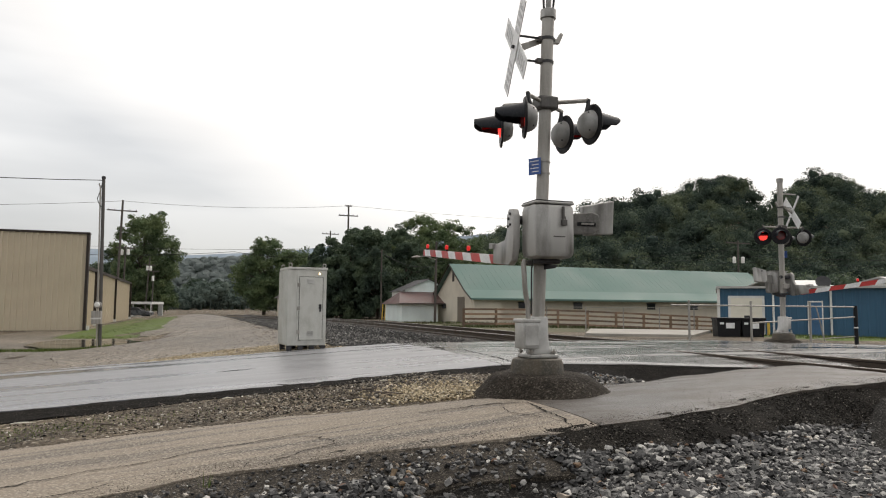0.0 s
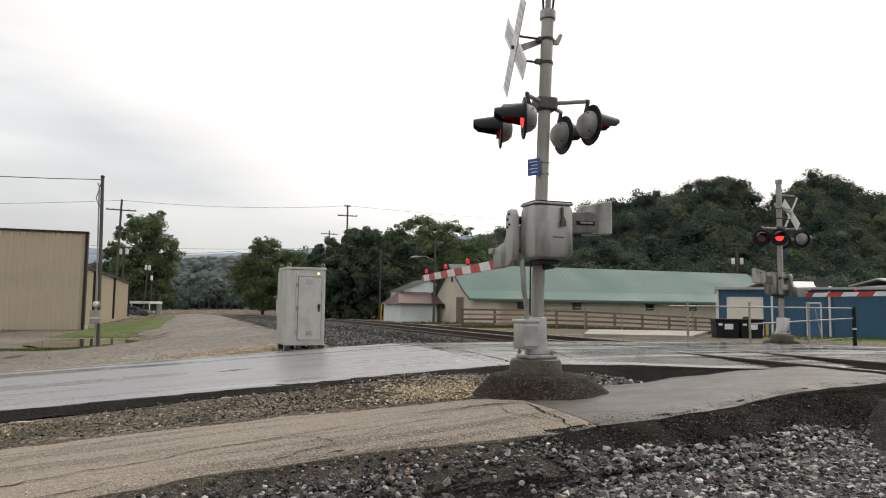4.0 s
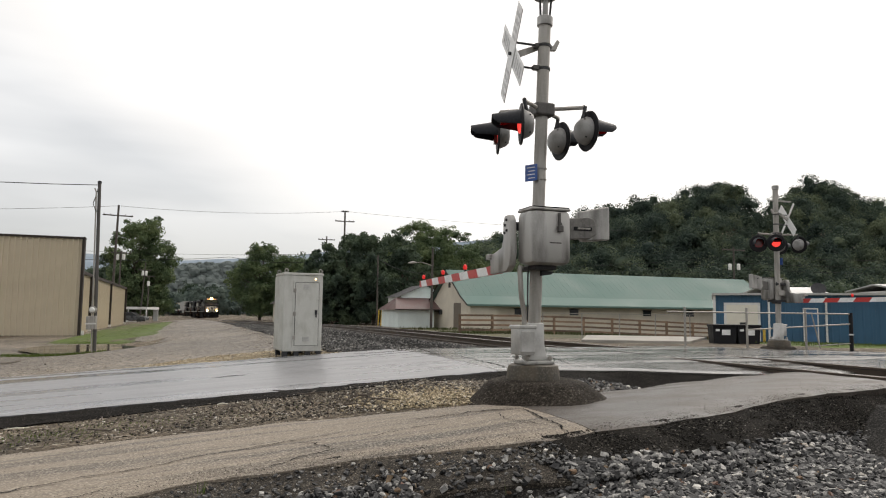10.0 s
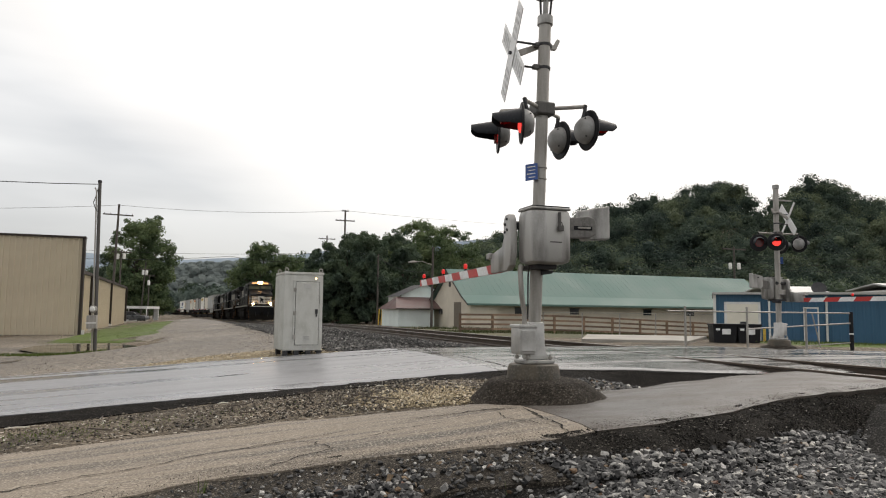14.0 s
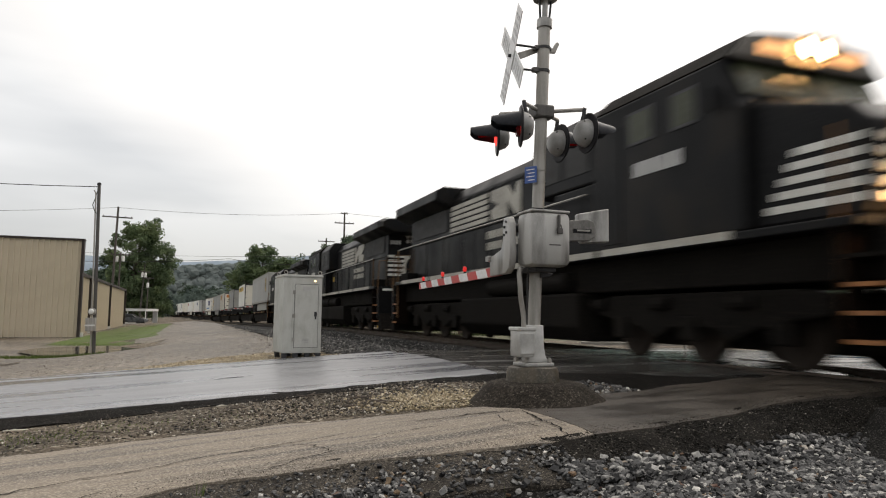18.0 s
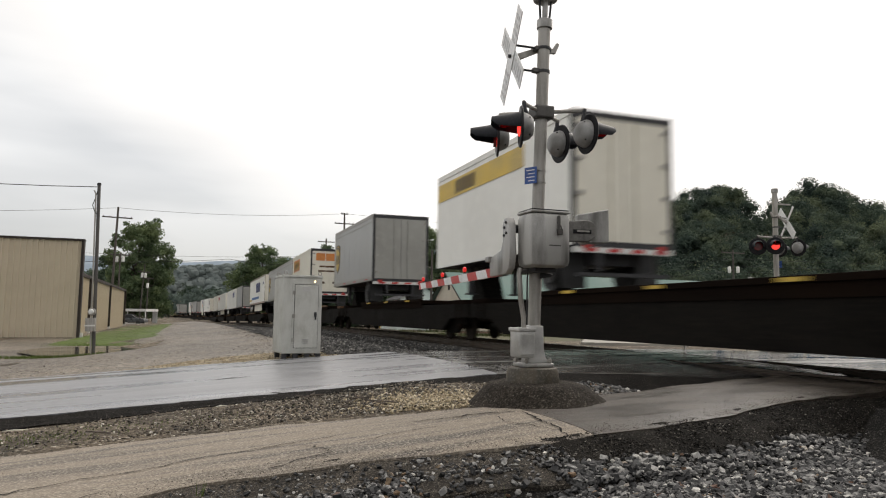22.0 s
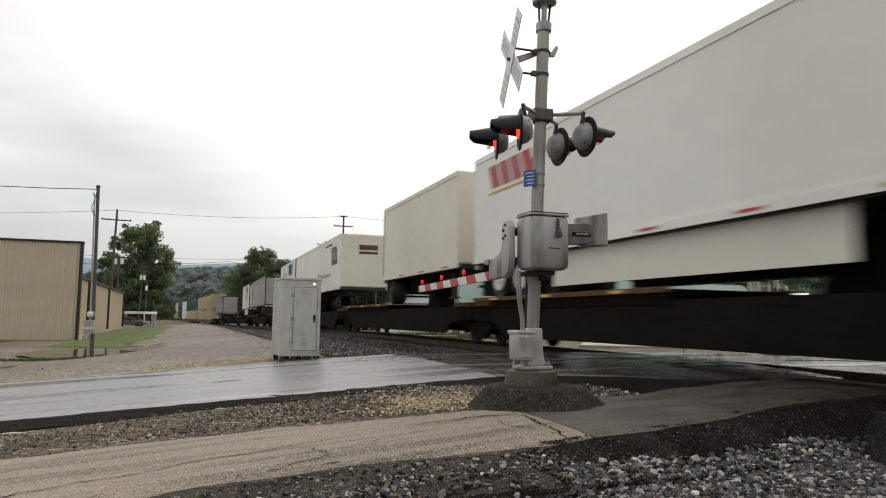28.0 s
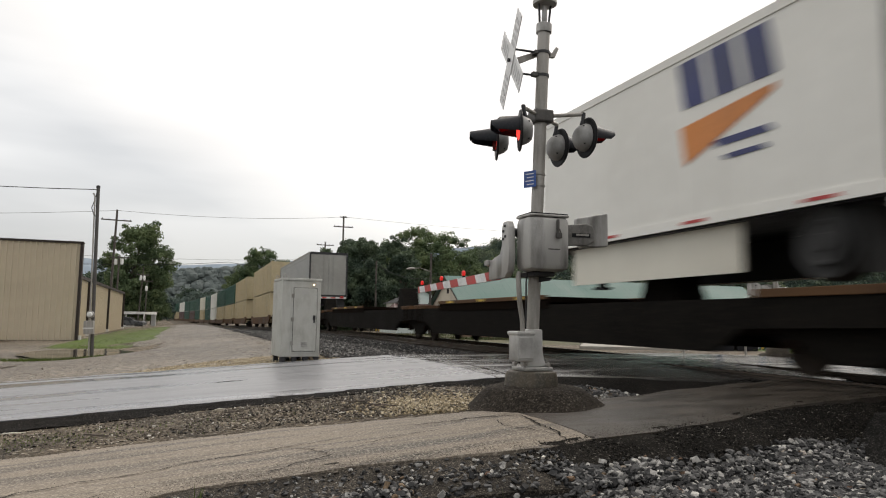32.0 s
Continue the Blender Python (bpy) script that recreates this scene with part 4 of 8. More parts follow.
        part("number_board", bx(2.90, 2.94, min(s * 0.42, s * 0.98), max(s * 0.42, s * 0.98), 4.46, 4.64), NUMBER_LIT if lead else FAINT_GREY, t)
        part("ditch_light", Shape().lathe([(0.11, 0), (0.13, 0.05), (0.09, 0.08), (0.02, 0.09)], 14, pose(0.55 - hl, s * 1.05, 2.0, 0, -90)), HEADLIGHT if lead else GALV, t, smooth=True)
        for a, b in ((3.75, 4.25), (4.85, 5.45)):
            w = part("cab_window", bx(a, b, s * 1.505 - 0.012, s * 1.505 + 0.012, 3.62, 4.10), CAB_WINDOW, t)
            for z0, z1, u0, u1 in ((4.10, 4.15, a - 0.05, b + 0.05), (3.57, 3.62, a - 0.05, b + 0.05), (3.62, 4.10, a - 0.05, a), (3.62, 4.10, b, b + 0.05)):
                part("window_frame", bx(u0, u1, s * 1.50 - 0.016, s * 1.50 + 0.016, z0, z1), DARK_STEEL, w)
        part("cab_door", bx(5.75, 6.4, s * 1.505 - 0.012, s * 1.505 + 0.012, 1.95, 4.0), LOCO_BLACK, t, bevel=0.01)
        for k in range(4):
            part("cab_lettering", bx(4.1 + 0.33 * k, 4.34 + 0.33 * k, s * 1.506 - 0.008, s * 1.506 + 0.008, 3.02, 3.26), FAINT_GREY, t, "pale bar lettering")
        part("mirror", bx(3.2, 3.26, s * 1.56 - 0.1 * (s < 0), s * 1.56 + 0.1 * (s > 0), 3.6, 3.95), LOCO_BLACK, t)
    for s in ((-0.17, 0.17) if lead else (-0.12,)):
        part("headlight", Shape().lathe([(0.15, 0), (0.17, 0.05), (0.12, 0.08), (0.02, 0.09)], 14, pose(2.93 - hl, s, 4.60, 0, -90)), HEADLIGHT if lead else GALV, t, smooth=True)
    for x, y, z, r in ((2.90, -0.17, 4.60, 0.165), (2.90, 0.17, 4.60, 0.165), (0.53, -1.05, 2.0, 0.135), (0.53, 1.05, 2.0, 0.135)):
        if z > 4 and not lead and y > 0:
            continue
        part("light_housing", Shape().tube([(x - hl, y, z), (x - 0.16 - hl, y, z)], r + 0.018, 16, False).tube([(x - hl, y, z), (x - 0.16 - hl, y, z)], r, 16, False), LOCO_BLACK, t)
    part("horn", Shape().tube([(4.0 - hl, 0, 4.95), (3.5 - hl, 0, 4.95)], [0.03, 0.09], 10).box(3.9 - hl, 4.1 - hl, -0.2, 0.2, 4.8, 4.9), DARK_STEEL, t)
    # long hood
    part("hood", Shape().prism([(-0.95, 1.86), (0.95, 1.86), (0.95, 4.15), (0.7, 4.5), (-0.7, 4.5), (-0.95, 4.15)], 6.7 - hl, 20.4 - hl, "x"), LOCO_BLACK, t, bevel=0.04)
    part("equipment_box", Shape().prism([(-1.4, 3.2), (1.4, 3.2), (1.4, 4.3), (1.1, 4.68), (-1.1, 4.68), (-1.4, 4.3)], 6.75 - hl, 9.4 - hl, "x"), LOCO_BLACK, t, bevel=0.04)
    part("electrical_locker", bx(6.72, 8.4, -1.4, 1.4, 1.87, 3.18), LOCO_BLACK, t, bevel=0.03)
    for s in (-1, 1):
        part("intake_grille", bx(7.0, 7.95, s * 1.405 - 0.012, s * 1.405 + 0.012, 3.45, 4.2), RUBBER, t)
        part("intake_grille", bx(8.15, 9.1, s * 1.405 - 0.012, s * 1.405 + 0.012, 3.45, 4.2), RUBBER, t)
        for k in range(7):
            part("hood_door", bx(9.6 + 1.12 * k, 10.66 + 1.12 * k, s * 0.965 - 0.014, s * 0.965 + 0.014, 2.0, 3.05), LOCO_BLACK, t)
        # the stripes stand before the emblem as one reads them; both end short of the radiator
        lo, le = (11.0, 14.2) if s < 0 else (13.1, 11.0)
        for k in range(5):
            z = 3.22 + 0.165 * k
            part("flank_stripe", Shape().prism([(lo - hl, z), (lo + 3.0 - hl, z), (lo + 3.0 - hl, z + 0.115), (lo - hl, z + 0.115)], s * 0.966 - 0.016, s * 0.966 + 0.016), LOCO_PALE, t)
        e0 = le - hl
        part("flank_emblem", Shape().prism([(e0, 3.22), (e0 + 0.3, 3.22), (e0 + 0.8, 3.6), (e0 + 0.8, 3.22), (e0 + 1.8, 3.22), (e0 + 1.9, 3.48), (e0 + 1.4, 3.58), (e0 + 1.9, 3.75), (e0 + 1.9, 4.0), (e0 + 0.8, 4.0), (e0 + 0.35, 3.66), (e0 + 0.2, 4.0), (e0, 4.0)], s * 0.966 - 0.016, s * 0.966 + 0.016), LOCO_PALE, t)
        for k in range(2):
            for j in range(7):
                u = le - 0.25 * (s < 0) + 0.1 + 0.31 * j
                part("flank_lettering", bx(u, u + 0.24, s * 0.985 - 0.006, s * 0.985 + 0.006, 2.74 - 0.3 * k, 2.94 - 0.3 * k), LOCO_PALE, t, "pale bars of lettering")
        part("door_rail", Shape().tube([(9.5 - hl, s * 0.985, 3.12), (20.3 - hl, s * 0.985, 3.12)], 0.018, 6), DARK_STEEL, t)
        for k in range(6):
            part("louvre", bx(10.0 + 0.9 * k, 10.6 + 0.9 * k, s * 0.985 - 0.01, s * 0.985 + 0.01, 4.06, 4.12), RUBBER, t)
        part("locker_panel", bx(8.5, 9.9, s * 1.0 - 0.03, s * 1.0 + 0.03, 2.0, 3.0), LOCO_BLACK, t, bevel=0.02)
        part("notice_plate", bx(8.9, 9.15, s * 1.035 - 0.006, s * 1.035 + 0.006, 2.55, 2.8), YELLOW_PAINT if not lead else LOCO_PALE, t)
        part("radiator_grille", bx(16.4, 19.9, s * 0.975 - 0.012, s * 0.975 + 0.012, 3.3, 4.1), RUBBER, t)
        rail_z = 2.98
        part("handrail", Shape().tube([(7.0 - hl, s * 1.5, rail_z), (20.2 - hl, s * 1.5, rail_z)], 0.02, 6), GALV, t)
        for k in range(9):
            u = 7.0 + 1.65 * k
            part("handrail_post", Shape().tube([(u - hl, s * 1.5, 1.86), (u - hl, s * 1.5, rail_z)], 0.016, 6), LOCO_BLACK, t)
    ring = [(-0.96, 3.98), (0.96, 3.98), (1.50, 4.20), (1.50, 4.48), (1.25, 4.62), (-1.25, 4.62), (-1.50, 4.48), (-1.50, 4.20)]
    back = [(-0.9, 4.04), (0.9, 4.04), (1.36, 4.22), (1.36, 4.44), (1.10, 4.56), (-1.10, 4.56), (-1.36, 4.44), (-1.36, 4.22)]
    vs = [(u - hl, y, z) for u, row in ((16.0, ring), (20.7, ring), (21.2, back)) for y, z in row]
    part("radiator_wing", Shape().add(vs, [(8 * j + i, 8 * j + (i + 1) % 8, 8 * j + 8 + (i + 1) % 8, 8 * j + 8 + i) for j in (0, 1) for i in range(8)] + [tuple(range(8)), tuple(range(23, 15, -1))]), LOCO_BLACK, t, bevel=0.03)
    part("exhaust_stack", bx(10.6, 11.6, -0.35, 0.35, 4.5, 4.72), LOCO_DIRT, t, bevel=0.03)
    for k in range(5):
        z = 2.3 + 0.19 * k
        part("tail_stripe", bx(20.395, 20.415, -0.93, 0.93, z, z + 0.10), LOCO_WHITE, t)
    part("tail_emblem", Shape().prism([(-0.34, 2.26), (0.30, 2.26), (0.36, 3.16), (-0.22, 3.16)], 20.415 - hl, 20.425 - hl, "x"), LOCO_PALE, t)
    part("tail_figure", Shape().prism([(-0.16, 2.4), (-0.02, 2.4), (0.03, 2.65), (0.18, 2.45), (0.22, 2.55), (0.08, 2.85), (0.10, 3.05), (-0.06, 3.0), (-0.16, 2.8)], 20.425 - hl, 20.435 - hl, "x"), LOCO_BLACK, t)
    for s in (-1, 1):
        board = part("tail_number_board", bx(20.38, 20.43, min(s * 0.36, s * 0.9), max(s * 0.36, s * 0.9), 3.55, 3.82), LOCO_BLACK, t)
        for k in range(4):
            part("number_bar", bx(20.43, 20.436, s * 0.63 - 0.22 + 0.12 * k, s * 0.63 - 0.14 + 0.12 * k, 3.6, 3.77), FAINT_GREY, board)
        for z in (3.75, 3.95):
            part("tail_lamp", Shape().lathe([(0.075, 0.0), (0.085, 0.03), (0.05, 0.05)], 12, pose(20.41 - hl, s * 0.1, z, 0, 90)), GALV, t, smooth=True)
        part("sand_box", bx(19.4, 20.3, s * 1.2 - 0.2, s * 1.2 + 0.2, 1.87, 2.15), LOCO_DIRT, t, bevel=0.03)
        part("walkway_chain", Shape().tube([(20.9 - hl, s * 0.5, 2.7), (20.9 - hl, s * 0.25, 2.55), (20.9 - hl, 0, 2.5)], 0.014, 5), RUST_ORANGE, t)
    # below the frame
    part("fuel_tank", Shape().prism([(-1.45, 1.15), (-1.45, 0.5), (-1.15, 0.22), (1.15, 0.22), (1.45, 0.5), (1.45, 1.15)], 7.4 - hl, 13.95 - hl, "x"), LOCO_DIRT, t, bevel=0.05)
    for s in (-1, 1):
        for k in range(2):
            part("air_reservoir", Shape().tube([(7.9 + 2.2 * k - hl, s * 1.3, 1.38), (7.95 + 2.2 * k - hl, s * 1.3, 1.38), (9.75 + 2.2 * k - hl, s * 1.3, 1.38), (9.8 + 2.2 * k - hl, s * 1.3, 1.38)], [0.12, 0.2, 0.2, 0.12], 12), LOCO_DIRT, t, smooth=True)
    for s in (-1, 1):
        for k in range(4):
            part("hood_corner", bx(20.05, 20.39, min(s * 0.955, s * 0.97), max(s * 0.955, s * 0.97), 1.9 + 0.29 * k, 2.16 + 0.29 * k), HOOD_RUST, t)
        part("corner_post", Shape().tube([(20.42 - hl, s * 0.98, 1.88), (20.42 - hl, s * 0.98, 3.05)], 0.035, 6), HOOD_RUST, t)
        part("tail_locker", bx(20.42, 20.50, min(s * 0.45, s * 0.9), max(s * 0.45, s * 0.9), 1.88, 2.2), HOOD_RUST, t, bevel=0.01)
    for u in (4.4, 17.0):
        for d in (-1.72, 0.0, 1.72):
            part("traction_motor", bx(u + d - 0.84, u + d + 0.84, -0.6, 0.6, 0.24, 0.98), LOCO_DIRT, t, bevel=0.04)
        for s in (-1, 1):
            bogie = part("truck_frame", side([(u - 2.75, 0.75), (u - 2.75, 1.0), (u - 2.2, 1.08), (u + 2.2, 1.08), (u + 2.75, 1.0), (u + 2.75, 0.75), (u + 1.4, 0.55), (u + 0.9, 0.36), (u + 0.5, 0.55), (u - 0.5, 0.55), (u - 0.9, 0.36), (u - 1.4, 0.55)], s * 1.05 - 0.1, s * 1.05 + 0.1), LOCO_DIRT, t, bevel=0.02)
            for d in (-1.9, 0, 1.9):
                part("wheel", STEEL_WHEEL, WHEEL_RUST, bogie, at=pose(u + d - hl, s * 0.78, 0.53))
                part("axle_box", Shape().box(u + d - 0.2 - hl, u + d + 0.2 - hl, s * 1.16 - 0.06, s * 1.16 + 0.06, 0.34, 0.72), LOCO_DIRT, bogie, bevel=0.03)
                part("brake_cylinder", Shape().tube([(u + d + 0.5 - hl, s * 1.15, 0.92), (u + d + 0.95 - hl, s * 1.15, 0.92)], 0.11, 10), LOCO_DIRT, bogie)
    t.scale = (1.0, 1.03, 1.06) if lead else (1.0, 1.02, 1.04)
    RIDES.append((t, q + 10.4, turned))
    return t


loco(-0.9, False, True)
loco(21.95, True, False)
loco(44.2, True, False)


# ---- flatcars ----
def flat_unit(q, length, deck0, deck1, edge, label, trucks=(0.0,), head=0.0):
    """One unit of a long flatcar: a deep centre sill, a raised wheel deck, a hitch, and its trucks; head: how far the first one overhangs its truck."""
    t = thing("flatcar", label, "flatcar", group="flatcars")
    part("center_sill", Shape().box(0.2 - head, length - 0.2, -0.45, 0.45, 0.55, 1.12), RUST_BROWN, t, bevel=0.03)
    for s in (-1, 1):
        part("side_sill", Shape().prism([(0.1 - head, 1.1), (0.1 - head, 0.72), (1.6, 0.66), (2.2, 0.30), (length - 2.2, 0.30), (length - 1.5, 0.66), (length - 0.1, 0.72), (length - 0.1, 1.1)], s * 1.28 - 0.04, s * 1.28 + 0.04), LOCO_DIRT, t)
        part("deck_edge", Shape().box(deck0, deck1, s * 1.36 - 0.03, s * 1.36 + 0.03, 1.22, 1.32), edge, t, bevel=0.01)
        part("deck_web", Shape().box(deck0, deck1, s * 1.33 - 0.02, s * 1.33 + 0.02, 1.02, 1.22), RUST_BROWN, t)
        for k in range(3):
            u = mix_of(deck0, deck1, 0.15 + 0.33 * k)
            part("reflector", Shape().box(u, u + 0.45, s * 1.395 - 0.004, s * 1.395 + 0.004, 1.24, 1.30), YELLOW_PAINT, t)
    for a, b in ((0.3 - head, 1.3), (length - 1.3, length - 0.3)):
        part("end_platform", Shape().box(a, b, -1.36, 1.36, 1.10, 1.22), edge, t, bevel=0.01)
        part("end_ladder", Shape().tube([(a + 0.1, 1.40, 0.62), (a + 0.1, 1.40, 1.2)], 0.014, 5).tube([(a + 0.5, 1.40, 0.62), (a + 0.5, 1.40, 1.2)], 0.014, 5).tube([(a + 0.1, 1.40, 0.64), (a + 0.5, 1.40, 0.64)], 0.014, 5).tube([(a + 0.1, 1.40, 0.9), (a + 0.5, 1.40, 0.9)], 0.014, 5), RUST_BROWN, t)
    part("brake_cylinder", Shape().tube([(length * 0.5, 1.05, 0.62), (length * 0.5 + 0.7, 1.05, 0.62)], 0.16, 10), LOCO_DIRT, t, smooth=True)
    for u, w in ((0.15 - head, -0.75), (length - 0.15, 0.75)):
        part("coupler", Shape().tube([(u, 0, 0.82), (u + w, 0, 0.82)], 0.11, 8).box(min(u + w - 0.16, u + w + 0.16), u + w + 0.16, -0.17, 0.17, 0.68, 0.97), LOCO_DIRT, t, bevel=0.01)
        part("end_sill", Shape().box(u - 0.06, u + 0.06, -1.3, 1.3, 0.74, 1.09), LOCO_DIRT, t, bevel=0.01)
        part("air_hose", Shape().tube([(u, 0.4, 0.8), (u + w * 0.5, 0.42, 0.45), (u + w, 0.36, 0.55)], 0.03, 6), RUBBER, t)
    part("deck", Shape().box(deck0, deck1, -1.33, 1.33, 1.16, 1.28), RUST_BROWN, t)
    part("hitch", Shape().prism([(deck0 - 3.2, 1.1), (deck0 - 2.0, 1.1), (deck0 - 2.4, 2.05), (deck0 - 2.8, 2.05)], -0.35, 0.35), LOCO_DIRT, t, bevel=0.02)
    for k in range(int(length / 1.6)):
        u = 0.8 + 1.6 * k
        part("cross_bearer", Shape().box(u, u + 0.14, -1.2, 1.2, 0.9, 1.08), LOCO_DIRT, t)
    for u in trucks:
        for s in (-1, 1):
            frame_side = part("truck_side", Shape().prism([(u - 1.2, 0.5), (u - 1.15, 0.65), (u - 0.4, 0.86), (u + 0.4, 0.86), (u + 1.15, 0.65), (u + 1.2, 0.5), (u + 0.75, 0.42), (u + 0.35, 0.22), (u - 0.35, 0.22), (u - 0.75, 0.42)], s * 1.0 - 0.08, s * 1.0 + 0.08), LOCO_DIRT, t, bevel=0.02)
            for d in (-0.89, 0.89):
                part("wheel", FLAT_WHEEL, WHEEL_RUST, frame_side, at=pose(u + d, s * 0.78, 0.43))
                part("bearing_cap", Shape().lathe([(0.1, 0), (0.1, 0.12), (0.05, 0.14)], 10, pose(u + d, s * 1.05, 0.43, -90 * s)), RUST_BROWN, frame_side)
        part("bolster", Shape().box(u - 0.25, u + 0.25, -0.95, 0.95, 0.5, 0.85), LOCO_DIRT, t)
    RIDES.append((t, q, False))
    return t


BROWN_FLAT = "rusty brown intermodal flatcar with a raised wheel deck"
ORANGE_FLAT = "dark intermodal flatcar with a rust-orange deck edge"
for k in range(5):
    q0 = 62.8 + 17.45 * k
    flat_unit(q0, 17.4 if k < 4 else 19.4, 4.3 if k else 6.0, 13.2 if k else 18.0, RUST_ORANGE if k % 3 == 0 else RUST_BROWN, BROWN_FLAT, (2.0,) if k < 4 else (2.0, 17.6))
for k in range(8):
    q0 = 155.4 + 17.45 * k
    flat_unit(q0, 17.4, 7.4 if k < 3 else 8.7, 14.6 if k < 3 else 17.2 - 0.8 * (k == 7), RUST_ORANGE, ORANGE_FLAT, (0.0,) if k < 7 else (0.0, 15.9), 1.6 if k == 0 else 0.0)
for k in range(4):
    q0 = 298.5 + 17.45 * k
    flat_unit(q0, 17.4 if k < 3 else 8.8, 7.4 if k < 3 else 3.6, 14.6 if k < 3 else 6.4, RUST_ORANGE, ORANGE_FLAT, (0.0,) if k < 3 else (0.0, 7.4), 1.6 if k == 0 else 0.0)


# ---- road trailers on the flatcars ----
FLOOR, TOP = 2.28, 5.26


def trailer(q, length, skin, label, doors_first=True, logo=(), skirt=False, end_skin=None, rail=None, tape=True, end_logo=(), ribs=0, nose_logo=()):
    """x runs from the end that leads to the end that trails; logo: flat shapes on the flank as (x0, x1, z0, z1, slant, material)."""
    t = thing("semi_trailer", label, "trailer", group="trailers on the train")
    rail = rail or (GALV if skin == TRAILER_GREY else skin)
    part("body", Shape().box(0.03, length - 0.03, -1.29, 1.29, FLOOR + 0.12, TOP - 0.03), skin, t, bevel=0.03)
    part("roof", Shape().box(0.05, length - 0.05, -1.24, 1.24, TOP - 0.03, TOP), GALV, t)
    for s in (-1, 1):
        part("top_rail", Shape().box(0, length, s * 1.295 - 0.015, s * 1.295 + 0.015, TOP - 0.14, TOP + 0.005), rail, t)
        part("bottom_rail", Shape().box(0, length, s * 1.295 - 0.02, s * 1.295 + 0.02, FLOOR, FLOOR + 0.17), rail, t)
        if tape:
            for k in range(int(length / 2.4)):
                part("reflective_tape", Shape().box(0.8 + 2.4 * k, 1.35 + 2.4 * k, s * 1.32 - 0.004, s * 1.32 + 0.004, FLOOR + 0.05, FLOOR + 0.10), RED_TAPE, t)
        n = ribs or int(length / 1.22)
        wide, d = (0.03, 0.012) if ribs else (0.02, 0.004)
        post = Shape().box(-wide, wide, s * 1.29 - d, s * 1.29 + d, FLOOR + 0.18, TOP - 0.15).mesh("side_post")
        for k in range(1, n):
            part("side_post", post, skin, t, at=pose(length * k / n, 0, 0))
        if skin == TRAILER_GREY:
            part("belt_line", Shape().box(0.02, length - 0.02, s * 1.296 - 0.006, s * 1.296 + 0.006, TOP - 0.36, TOP - 0.30), DOOR_GREY, t)
        for mark in logo:
            if len(mark) == 3:
                outline, lift, m = mark
                part("marking", Shape().prism(outline, s * (1.302 + lift) - 0.006, s * (1.302 + lift) + 0.006), m, t, "painted emblem")
                continue
            x0, x1, z0, z1, sl, m = mark
            part("marking", Shape().prism([(x0, z0), (x1, z0), (x1 + sl, z1), (x0 + sl, z1)], s * 1.302 - 0.006, s * 1.302 + 0.006), m, t, "painted marking")
    part("floor", Shape().box(0.05, length - 0.05, -1.2, 1.2, FLOOR - 0.02, FLOOR + 0.12), DARK_STEEL, t)
    door_x, nose_x, d = (0.0, length, 1) if doors_first else (length, 0.0, -1)

    def bx(a, b, y0, y1, z0, z1):
        a, b = door_x + d * a, door_x + d * b
        return Shape().box(min(a, b), max(a, b), y0, y1, z0, z1)

    # door end
    part("door_frame", bx(-0.02, 0.05, -1.3, 1.3, TOP - 0.16, TOP).add(*_quad_box(door_x, d, -1.3, -1.2)).add(*_quad_box(door_x, d, 1.2, 1.3)), rail if end_skin is None else DARK_STEEL, t)
    for s in (-1, 1):
        door = part("door", bx(-0.015, 0.03, min(s * 0.01, s * 1.19), max(s * 0.01, s * 1.19), FLOOR + 0.1, TOP - 0.17), end_skin or skin, t, bevel=0.01)
        part("lock_rod", bx(-0.06, -0.03, s * 0.32 - 0.018, s * 0.32 + 0.018, FLOOR + 0.1, TOP - 0.2), end_skin or skin, door)
        for k in range(4):
            part("hinge", bx(-0.05, -0.015, min(s * 1.02, s * 1.2), max(s * 1.02, s * 1.2), FLOOR + 0.35 + 0.75 * k, FLOOR + 0.43 + 0.75 * k), GALV, door)
        part("tail_lamp", bx(-0.05, -0.01, s * 0.95 - 0.1, s * 0.95 + 0.1, FLOOR - 0.06, FLOOR + 0.04), RED_TAPE, t)
    for y0, y1, z0, z1, m in end_logo:
        part("marking", bx(-0.024, -0.016, y0, y1, z0, z1), m, t, "painted marking")
    for y0, y1, z0, z1, m in nose_logo:
        a, b = sorted((nose_x + d * 0.012, nose_x - d * 0.035))
        part("marking", Shape().box(a, b, y0, y1, z0, z1), m, t, "painted marking")
    a, b = sorted((nose_x + d * 0.008, nose_x - d * 0.04))
    part("nose_panel", Shape().box(a, b, -1.27, 1.27, FLOOR + 0.16, TOP - 0.06), {TRAILER_WHITE: TRAILER_CREAM, TRAILER_GREY: DOOR_GREY}.get(skin, skin), t, bevel=0.006)
    for y in (-1.285, 1.285):
        part("nose_corner", Shape().box(a - 0.004, b + 0.004, y - 0.02, y + 0.02, FLOOR + 0.05, TOP - 0.02), rail, t)
    for k in range(5):
        part("nose_rivet_line", Shape().box(a - 0.004, b + 0.004, -1.0 + 0.5 * k - 0.006, -1.0 + 0.5 * k + 0.006, FLOOR + 0.2, TOP - 0.1), DOOR_GREY if skin == TRAILER_GREY else skin, t)
    part("marker_lamp", Shape().box(a - 0.02, b + 0.02, -0.08, 0.08, TOP - 0.05, TOP - 0.02), RED_TAPE, t)
    part("bumper_sill", bx(-0.03, 0.06, -1.28, 1.28, FLOOR - 0.02, FLOOR + 0.1), DARK_STEEL, t)
    part("lower_guard", bx(-0.02, 0.08, -1.15, 1.15, FLOOR - 0.66, FLOOR - 0.58), DARK_STEEL, t)
